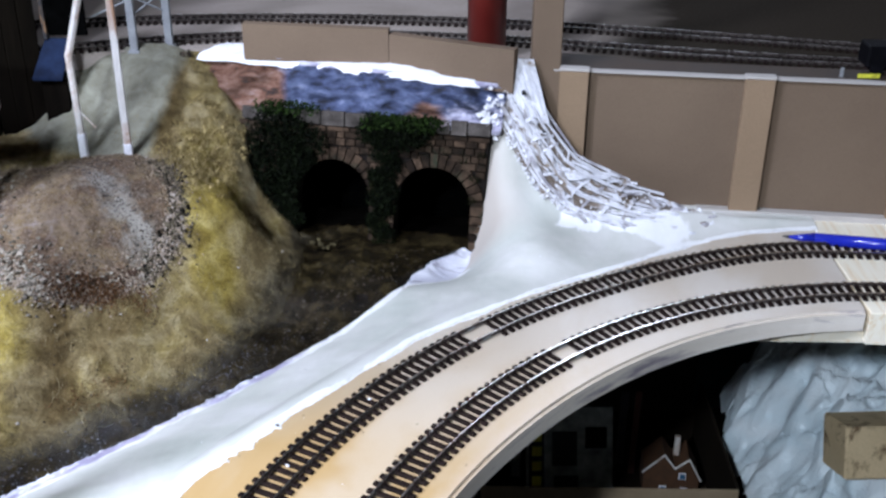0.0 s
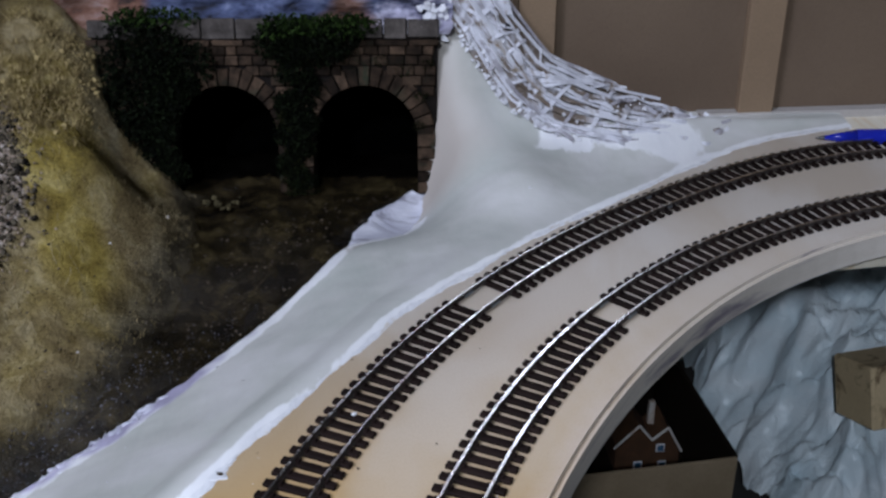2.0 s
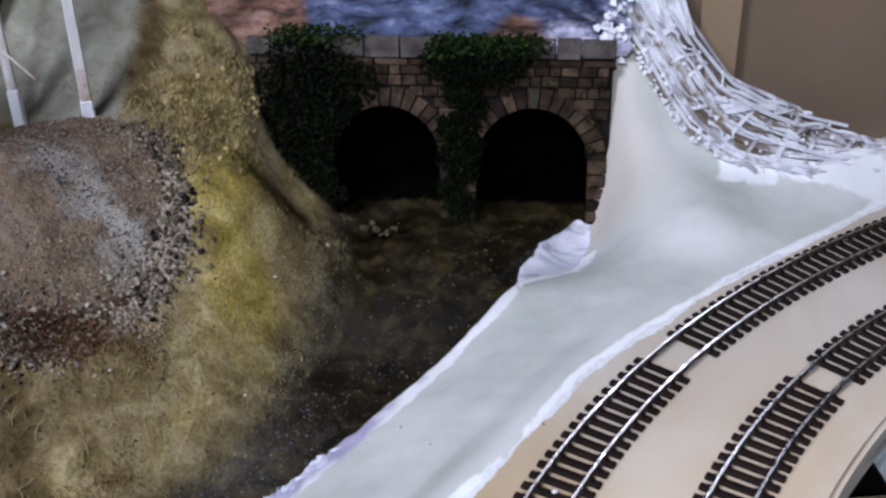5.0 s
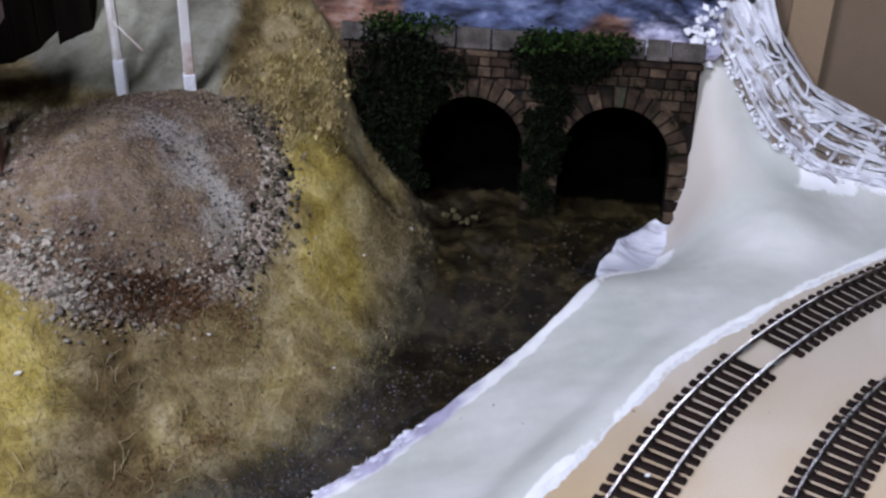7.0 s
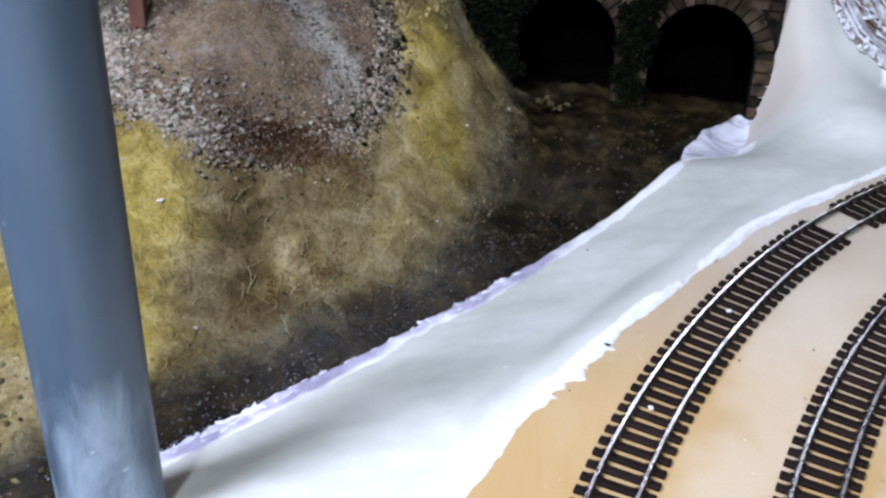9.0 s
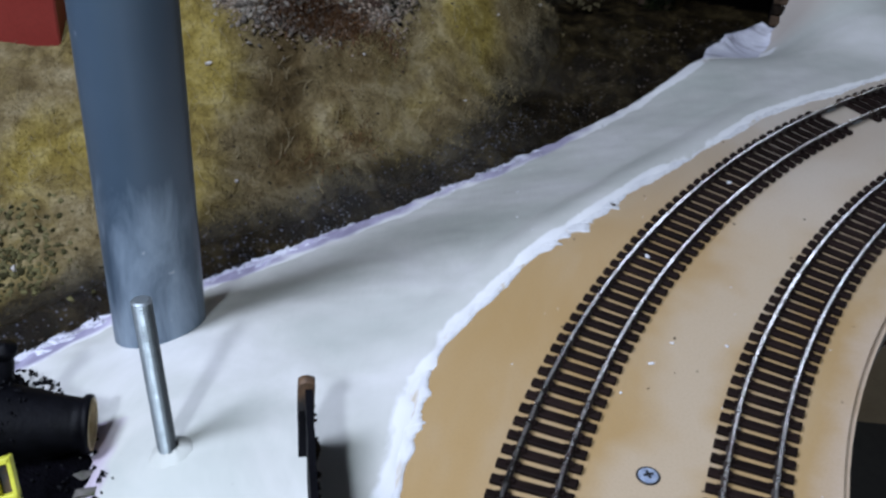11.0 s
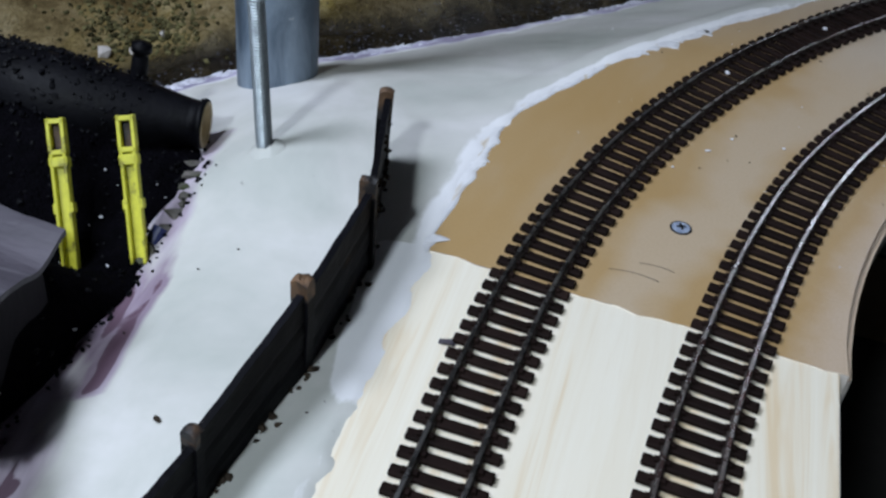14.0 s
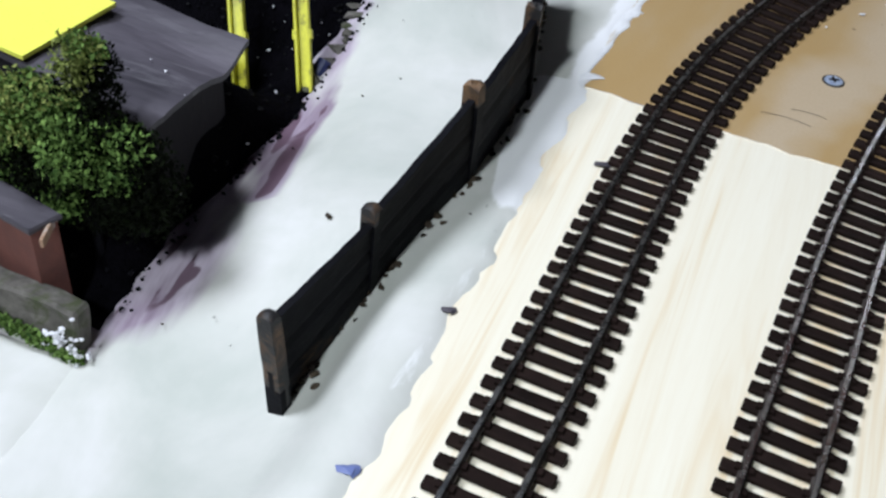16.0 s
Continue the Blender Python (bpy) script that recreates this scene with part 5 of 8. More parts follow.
def fence():
    f = thing("timber_fence", "leaning black-stained timber fence with worn brown post tops", "fence", at=(0, 0, 0))
    for i, (x, y, top) in enumerate(FENCE):
        z0 = PLASTER_GROUND.z(x, y) - 0.004
        h = top - z0
        a, b = FENCE[max(i - 1, 0)], FENCE[min(i + 1, 4)]
        turn = math.degrees(math.atan2(b[1] - a[1], b[0] - a[0]))
        wide = (0.0040, 0.0040, 0.0048, 0.0040, 0.0043)[i]
        bm = box((wide, 0.0056, h), (0, 0, h / 2))
        bmesh.ops.subdivide_edges(bm, edges=bm.edges[:], cuts=5, use_grid_fill=True)
        for v in bm.verts:
            if v.co.z > h - 1e-5:
                v.co.z -= 26 * (v.co.x ** 2 + v.co.y ** 2) * (6 if i in (0, 3, 4) else 2.5)
                v.co.z += 0.0012 * fbm(v.co.x * 400, v.co.y * 400, 1, 2, i) if i in (1, 2) else 0.0
            v.co += Vector((fbm(v.co.z * 40, v.co.x * 90, 1, 3, i), fbm(v.co.z * 40, v.co.y * 90, 1, 3, i + 9), 0)) * 0.0007
        p = part("post", bm, OAK, f, "worn brown post with dark stain")
        p.data.materials.append(CREOSOTE)
        bare = (0.012, 0.010, 0.009, 0.004, 0.030)[i]
        for face in p.data.polygons:
            face.material_index = 0 if face.center.z > h - bare * (1 + 0.5 * fbm(face.center.x * 300, face.center.y * 300, 1, 2, i)) else 1
        p.matrix_world = pose(x + (0.0024 if i == 4 else 0.0), y, z0, 0, -3.6 if i == 4 else 0, 0) @ pose(0, 0, 0, 0, 0, turn)
    for bay, ((xa, ya, za), (xb, yb, zb)) in enumerate(zip(FENCE, FENCE[1:])):
        # a stiff boarded panel with two shallow seams, chipped at its foot
        n, k = 30, 12
        verts, faces = [], []
        a, b = Vector((xa, ya, za - FENCE_DROP[bay][0])), Vector((xb, yb, zb - FENCE_DROP[bay][1]))
        side = Vector((-(b - a).y, (b - a).x, 0)).normalized()
        for face in (0, 1):
            for j in range(k + 1):
                for i in range(n + 1):
                    u, v = i / n, j / k
                    p = a.lerp(b, u)
                    chip = max(0.0, fbm(u, xa, 11, 4, 2.0)) * 0.0034 + max(0.0, fbm(u, xa, 31, 3, 6.0)) * 0.0016
                    foot = PLASTER_GROUND.z(p.x, p.y) - 0.0012 + chip
                    p.z = foot + (p.z - foot) * v - (0.0003 * abs(fbm(u, xa, 14, 3, 4.0)) if j == k else 0.0)
                    seam = 0.0006 if j in (4, 8) else 0.0
                    p += side * (0.0012 - seam if face else -0.0012 + seam) + side * (0.0008 + 0.00025 * fbm(u, v, 6, 3, 3.0))
                    verts.append(p)
        m = (n + 1) * (k + 1)
        for face in (0, 1):
            for j in range(k):
                for i in range(n):
                    q = [face * m + j * (n + 1) + i, face * m + j * (n + 1) + i + 1, face * m + (j + 1) * (n + 1) + i + 1, face * m + (j + 1) * (n + 1) + i]
                    faces.append(q if face else q[::-1])
        for i in range(n):
            q = k * (n + 1) + i
            faces.append((q, q + 1, m + q + 1, m + q))
        part("boarding", mesh_from("boarding", verts, faces), CREOSOTE, f, "tar-black boarding")
    # clots of dry glue and scatter along its foot
    bms = []
    for i in range(150):
        k = random.choice((0, 0, 1, 1, 2, 2, 3))
        u = random.random()
        a, b = Vector(FENCE[k]), Vector(FENCE[k + 1])
        p = a.lerp(b, u) + Vector((abs(random.gauss(0.0022, 0.0022)), 0, 0))
        p.z = PLASTER_GROUND.z(p.x, p.y) + random.uniform(-0.001, 0.0025)
        if k == 0 and random.random() < 0.6:
            p.z = random.uniform(0.0, a.z - 0.005)
            p.x = a.lerp(b, u).x + 0.0026
        bms.append((p, random.uniform(0.0006, 0.0018)))
    tagged(part("fence_scatter", lumps("scatter", bms), GRIT), "dark scatter and glue clots at the fence foot", "scatter", kind="stuff")


ICO = bmesh.new()
bmesh.ops.create_icosphere(ICO, subdivisions=1, radius=1)
ICO_V = np.array([v.co[:] for v in ICO.verts])
ICO_F = np.array([[v.index for v in f.verts] for f in ICO.faces])
ICO.free()


def lumps(name, places, squash=0.75, seed=7):
    """Many small uneven stones in one mesh; the (place, radius) pairs come from a rule."""
    rng = np.random.default_rng(seed)
    verts, faces = [], []
    for i, (p, r) in enumerate(places):
        jag = ICO_V * (1 + 0.45 * rng.uniform(-1, 1, (len(ICO_V), 1))) * np.array([1, rng.uniform(0.6, 1.0), squash * rng.uniform(0.7, 1.1)])
        a = rng.uniform(0, 6.3)
        rot = np.array([[math.cos(a), -math.sin(a), 0], [math.sin(a), math.cos(a), 0], [0, 0, 1]])
        verts.append(jag @ rot.T * r + np.array(p[:]))
        faces.append(ICO_F + i * len(ICO_V))
    me = bpy.data.meshes.new(name)
    v, f = np.vstack(verts), np.vstack(faces)
    me.from_pydata(v.tolist(), [], f.tolist())
    return me


fence()


# ---- ash heap, stones and grass on the bank ----
def heap_dome(x, y):
    r, low = heap_ratio(x, y), heap_rim_z(x, y)
    r *= 1.07
    z = low + 0.001 + (0.0825 - low) * (1 - r ** 1.75) if r < 1 else low + 0.001 - 0.12 * (r - 1)
    return z + (0.0020 * fbm(x, y, 30, 4, 5.0) + 0.0012 * fbm(x, y, 120, 3, 9.0)) * min(1.0, 6 * max(0.0, 1.15 - r))


def ash_heap():
    rings, sides = 44, 150
    verts, faces = [(*HEAP_AT, heap_dome(*HEAP_AT))], []
    for j in range(1, rings + 1):
        for i in range(sides):
            a = 2 * math.pi * i / sides
            c, s = math.cos(a), math.sin(a)
            far = 1 / heap_ratio(HEAP_AT[0] + c, HEAP_AT[1] + s)
            r = far * 1.08 * j / rings
            x, y = HEAP_AT[0] + r * c, HEAP_AT[1] + r * s
            verts.append((x, y, heap_dome(x, y) - (0.004 if j == rings else 0)))
    for i in range(sides):
        faces.append((0, 1 + i, 1 + (i + 1) % sides))
    for j in range(rings - 1):
        for i in range(sides):
            q = 1 + j * sides
            faces.append((q + i, q + sides + i, q + sides + (i + 1) % sides, q + (i + 1) % sides))
    me = mesh_from("heap", verts, faces)
    set_attr(me, "streak", [max(0.0, 1 - min(segment_gap(x, y, (-0.318, 0.846), (-0.282, 0.816)), segment_gap(x, y, (-0.282, 0.816), (-0.253, 0.788))) / 0.027) * (0.34 + 0.45 * fbm(x, y, 45, 3, 2.0)) for x, y, z in verts])
    set_attr(me, "pink", [max(0.0, 1 - segment_gap(x, y, (-0.375, 0.80), (-0.335, 0.775)) / 0.05) * 0.3 for x, y, z in verts])
    # Where the shaded hollow at the foot is painted dark red.
    set_attr(me, "rust", [max(0.0, 1 - segment_gap(x, y, (-0.302, 0.741), (-0.278, 0.744)) / 0.012) + max(0.0, 1 - segment_gap(x, y, (-0.285, 0.733), (-0.250, 0.772)) / 0.012) for x, y, z in verts])
    return smooth(tagged(part("ash_heap", me, MOUND), "rounded heap of brown ash with a pale grey streak", "heap", kind="structure"))


ASH_HEAP = ash_heap()


def ground_top(x, y):
    g = BANK_GROUND.z(x, y)
    return max(g, heap_dome(x, y))


def stones():
    rng = random.Random(5)
    big, small, grit = [], [], []
    def ring(a, r):
        c, s = math.cos(a), math.sin(a)
        far = 1 / heap_ratio(HEAP_AT[0] + c, HEAP_AT[1] + s)
        return HEAP_AT[0] + far * r * c, HEAP_AT[1] + far * r * s

    while len(big) < 950:
        x, y = ring(rng.uniform(math.pi * 0.93, math.pi * 1.80), rng.gauss(0.93, 0.10))
        west = max(0.0, min(1.0, (-0.285 - x) / 0.05))
        if rng.random() > 0.15 + 0.85 * west:
            continue
        size = rng.uniform(0.0009, 0.0019) * (1 + 0.8 * west * rng.random() ** 2)
        big.append((Vector((x, y, ground_top(x, y) + size * 0.3)), size))
    for i in range(260):
        x, y = rng.gauss(-0.412, 0.020), rng.gauss(0.800, 0.024)
        size = rng.uniform(0.0010, 0.0026)
        big.append((Vector((x, y, ground_top(x, y) + size * 0.3)), size))
    while len(small) < 3700:
        x, y = ring(rng.uniform(math.pi * 0.9, math.pi * 2.25), rng.gauss(0.97, 0.09))
        if y > 0.885 or (x > -0.262 and y > 0.765 and rng.random() < 0.55):
            continue
        small.append((Vector((x, y, ground_top(x, y) + 0.0004)), rng.uniform(0.0004, 0.0013)))
    for i in range(3600):
        x, y = ring(rng.uniform(0, 6.28), rng.random() ** 0.6 * 0.95)
        small.append((Vector((x, y, ground_top(x, y))), rng.uniform(0.0003, 0.0007) * (1.9 if rng.random() < 0.05 else 1.0)))
    pale = []
    while len(pale) < 420:
        f = rng.random()
        a, b = ((-0.318, 0.846), (-0.282, 0.816)) if f < 0.5 else ((-0.282, 0.816), (-0.253, 0.788))
        f = f * 2 % 1
        x, y = a[0] + (b[0] - a[0]) * f + rng.gauss(0, 0.0085), a[1] + (b[1] - a[1]) * f + rng.gauss(0, 0.0085)
        pale.append((Vector((x, y, ground_top(x, y) + 0.0002)), rng.uniform(0.0003, 0.0010)))
    clinker = []
    while len(clinker) < 430:
        x, y = ring(rng.uniform(-0.75, 0.75), rng.gauss(0.97, 0.07))
        size = rng.uniform(0.0007, 0.0022)
        clinker.append((Vector((x, y, ground_top(x, y) + size * 0.4)), size))
    tagged(part("clinker", lumps("clinker", clinker, 0.9, 19), CLINKER), "black and grey clinker crumbs down the side of the heap", "clinker", kind="stuff")
    tagged(part("pale_gravel", lumps("pale_gravel", pale), CAP), "pale grey gravel trickling down the heap", "gravel", kind="stuff")
    moss = []
    for i in range(500):
        x, y = rng.gauss(-0.435, 0.022), rng.gauss(0.575, 0.016)
        moss.append((Vector((x, y, float(bank_height([(x, y)])[0]) + 0.0005)), rng.uniform(0.0006, 0.0024)))
    while len(grit) < 900:
        u, s = rng.uniform(-0.42, 0.27), abs(rng.gauss(0.03, 0.03)) + 0.004
        p = RIVER_AT + RIVER_WAY * u + RIVER_SIDE * s
        if p.y > 0.905 or s > 0.10:
            continue
        grit.append((Vector((p.x, p.y, float(bank_height([(p.x, p.y)])[0]) + 0.0003)), rng.uniform(0.0004, 0.0011)))
    # the largest lie as single stones on the heap, the rest stays strewn
    big.sort(key=lambda k: -k[1])
    shapes = []
    for k in range(10):
        me = lumps("stone", [(Vector((0, 0, 0)), 1.0)], 0.75, 40 + k)
        me.materials.append(STONE_PALE)
        shapes.append(me)
    for i, (at, size) in enumerate(big[:280]):
        ob = part("stone", shapes[i % 10], None, ASH_HEAP)
        ob.matrix_world = pose(*at, rng.uniform(-20, 20), rng.uniform(-20, 20), rng.uniform(0, 360)) @ Matrix.Scale(size, 4)
    big = big[280:]
    tagged(part("loose_stones", lumps("stones", big), PEBBLE), "pale loose stones spilling round the heap", "stones", kind="stuff")
    tagged(part("gravel", lumps("gravel", small), GRAVEL), "dark fine gravel round the heap", "gravel", kind="stuff")
    # Pale specks stand in for water glints as well as grit.
    glint = []
    while len(glint) < 620:
        u, s = rng.gauss(-0.035, 0.06), rng.gauss(0.026, 0.011)
        q = RIVER_AT + RIVER_WAY * u + RIVER_SIDE * s
        if u > 0.10 or s < 0.006:
            continue
        glint.append((Vector((q.x, q.y, float(bank_height([(q.x, q.y)])[0]) + 0.0002)), rng.uniform(0.00015, 0.00055)))
    while len(glint) < 1250:
        u, f = rng.uniform(-0.33, -0.12), rng.random()
        q = RIVER_AT + RIVER_WAY * u
        q += RIVER_SIDE * (shore_out(q.x, q.y) + 0.004 + 0.040 * f * f)
        if math.hypot(q.x + 0.319, q.y - 0.5) < 0.022:
            continue
        glint.append((Vector((q.x, q.y, float(bank_height([(q.x, q.y)])[0]) + 0.0003)), rng.uniform(0.0002, 0.0008)))
    tagged(part("pale_river_grit", lumps("glint", glint), GLINT), "pale blue-grey grit along the shore, water glints in its colour", "grit", kind="stuff")
    tagged(part("moss_clumps", lumps("moss_clumps", moss, 0.8, 23), MOSS_CLUMP), "olive moss crumbs at the foot of the bank", "moss", kind="stuff")
    tagged(part("river_grit", lumps("river_grit", grit), GRIT), "dark grit strewn over the river bed", "grit", kind="stuff")
    # a few pale flecks and one white stone on the grass
    flecks = []
    for x, y, r in ((-0.3476, 0.6963, 0.0021), (-0.1564, 0.8725, 0.0015), (-0.322, 0.648, 0.0014), (-0.235, 0.80, 0.0013), (-0.262, 0.73, 0.001), (-0.445, 0.545, 0.005), (-0.43, 0.552, 0.003), (-0.421, 0.572, 0.0025), (-0.20, 0.745, 0.0009), (-0.185, 0.815, 0.0009)):
        flecks.append((Vector((x, y, float(bank_height([(x, y)])[0]) + r * 0.6)), r))
    tagged(part("white_flecks", lumps("flecks", flecks), CARD_WHITE), "white flecks and chips lying on the bank", "chips", kind="stuff")


stones()


def blades(name, places, material, label):
    """Static grass: thin leaning blades in one mesh."""
    rng = np.random.default_rng(11)
    verts, faces = [], []
    for i, (x, y, z, h, w) in enumerate(places):
        a, lean = rng.uniform(0, 6.283), rng.uniform(0.3, 1.2)
        b = rng.uniform(0, 6.283)
        dx, dy = math.cos(a) * w, math.sin(a) * w
        tx, ty = math.cos(b) * h * lean, math.sin(b) * h * lean
        verts += [(x - dx, y - dy, z - 0.0004), (x + dx, y + dy, z - 0.0004), (x + tx, y + ty, z + h)]
        faces.append((3 * i, 3 * i + 1, 3 * i + 2))
    return tagged(part(name, mesh_from(name, verts, faces), material), label, "grass", kind="stuff")


def grass():
    rng = np.random.default_rng(3)
    xy = np.c_[rng.uniform(-0.60, -0.13, 105000), rng.uniform(0.45, 1.02, 105000)]
    z = BANK_GROUND.at(xy)
    felt, russet = [], []
    for (x, y), g in zip(xy, z):
        s = river_s(x, y)
        u = (Vector((x, y)) - RIVER_AT).dot(RIVER_WAY)
        if s < river_width(u) + rng.uniform(-0.01, 0.006) or heap_dome(x, y) > g - 0.001:
            continue
        back = (x - 0.027) * math.sin(radians(-PORTAL_TURN)) + (y - 0.930) * math.cos(radians(PORTAL_TURN))
        if back > -0.03 and x > -0.205:
            continue
        if g > 0.060 and x < -0.272 and y > 0.87 and rng.random() < 0.93:
            continue
        h = rng.uniform(0.0008, 0.0030) * (1.35 if fbm(x, y, 11, 3, 6.0) > 0 else 0.9)
        felt.append((x, y, g + bank_bumps(x, y), h, rng.uniform(0.00012, 0.00026)))
    for i in range(2900):
        f = rng.random()
        x, y = -0.312 + 0.062 * f + rng.normal() * 0.008, 0.737 + 0.012 * f * f + rng.normal() * 0.007
        russet.append((x, y, ground_top(x, y), rng.uniform(0.002, 0.006), rng.uniform(0.0002, 0.0005)))
    for i in range(900):
        f = rng.random()
        x, y = -0.296 + 0.045 * f + rng.normal() * 0.006, 0.660 + 0.030 * f + rng.normal() * 0.006
        russet.append((x, y, BANK_GROUND.z(x, y) + bank_bumps(x, y), rng.uniform(0.001, 0.004), rng.uniform(0.0002, 0.0004)))
    ob = blades("static_grass", felt, FELT, "matted khaki and yellow-olive static grass on the bank")
    set_attr(ob.data, "yellow", np.repeat([0.50 * near_lines(k[0], k[1], YELLOW_PATCHES) for k in felt], 3))
    set_attr(ob.data, "brown", np.repeat([0.42 * near_lines(k[0], k[1], BROWN_PATCHES) for k in felt], 3))
    verts, faces = [], []
    while len(faces) < 3600:
        x, y = rng.uniform(-0.46, -0.15), rng.uniform(0.56, 0.93)
        u = (Vector((x, y)) - RIVER_AT).dot(RIVER_WAY)
        if river_s(x, y) < river_width(u) + 0.004 or heap_ratio(x, y) < 1.12 or x > -0.19 - 0.3 * max(0.0, y - 0.85):
            continue
        a, bend, step, w = rng.uniform(0, 6.283), rng.normal() * 0.5, rng.uniform(0.0012, 0.0030), rng.uniform(0.00009, 0.00019)
        k = len(verts)
        for j in range(5):
            g = BANK_GROUND.z(x, y) + bank_bumps(x, y) + 0.0014 + 0.0010 * math.sin(j * 0.8)
            verts += [(x - math.sin(a) * w, y + math.cos(a) * w, g), (x + math.sin(a) * w, y - math.cos(a) * w, g)]
            if j:
                faces.append((k + 2 * j - 2, k + 2 * j - 1, k + 2 * j + 1, k + 2 * j))
            x, y, a = x + math.cos(a) * step, y + math.sin(a) * step, a + bend
    tagged(part("dry_fibres", mesh_from("dry_fibres", verts, faces), RUSTLE), "curled pale and brown fibres matted over the grass", "grass", kind="stuff")
    blades("russet_grass", russet, RUSSET, "dark russet scrub at the foot of the heap and bank")
    tufts = []
    for i in range(110):
        x, y = -0.395 + rng.normal() * 0.022, 0.868 + rng.normal() * 0.016
        if i > 80:
            x, y = -0.262 + rng.normal() * 0.014, 0.872 + rng.normal() * 0.010
        for k in range(16):
            a, b = x + rng.normal() * 0.004, y + rng.normal() * 0.004
            tufts.append((a, b, ground_top(a, b), rng.uniform(0.001, 0.006), rng.uniform(0.0002, 0.0005)))
    clumps = []
    for i in range(260):
        f = rng.random()
        x, y = -0.256 + 0.040 * f + rng.normal() * 0.014, 0.850 + 0.100 * f + rng.normal() * 0.013
        if heap_ratio(x, y) < 1.05 or x > -0.196:
            continue
        g = ground_top(x, y) + bank_bumps(x, y)
        for k in range(26):
            clumps.append((x + rng.normal() * 0.0028, y + rng.normal() * 0.0028, g, rng.uniform(0.0015, 0.0060), rng.uniform(0.0002, 0.0004)))
    crumbs = []
    while len(crumbs) < 240:
        f = rng.random()
        x, y = -0.250 + 0.045 * f + rng.normal() * 0.012, 0.845 + 0.110 * f + rng.normal() * 0.013
        if heap_ratio(x, y) < 1.04 or x > -0.194:
            continue
        size = rng.uniform(0.0006, 0.0022)
        crumbs.append((Vector((x, y, ground_top(x, y) + bank_bumps(x, y) + size * 0.3)), size))
    tagged(part("ridge_crumbs", lumps("ridge_crumbs", crumbs, 0.8, 29), OCHRE), "ochre and olive crumbs of scatter on the ridge", "scatter", kind="stuff")
    blades("ochre_tufts", clumps, OCHRE, "dry ochre tufts along the ridge of the bank")
    blades("dry_tufts", tufts, SCRUB, "dry grey-brown scrub behind the heap")


grass()


# ---- ivy and bushes ----
def foliage(name, clumps, count, size, material, seed):
    """Small leaves gathered on uneven clumps (centre, radii)."""
    rng = np.random.default_rng(seed)
    verts, faces = [], []
    for i in range(count):
        c, r = clumps[rng.integers(len(clumps))]
        d = rng.normal(size=3)
        d /= np.linalg.norm(d)
        p = np.array(c) + d * np.array(r) * rng.uniform(0.55, 1.08) * (1 + 0.25 * fbm(d[0], d[1], 2.5, 3, seed))
        a = rng.normal(size=3)
        a /= np.linalg.norm(a)
        b = np.cross(a, rng.normal(size=3))
        b /= np.linalg.norm(b)
        k = size * rng.uniform(0.5, 1.3)
        q = len(verts)
        verts += [p - a * k, p + b * k * 0.5, p + a * k, p - b * k * 0.5]
        faces.append((q, q + 1, q + 2, q + 3))
    return mesh_from(name, verts, faces)


def portal_spot(x, z, out=-0.006):
    return (PORTAL @ Vector((x, out, z)))[:]


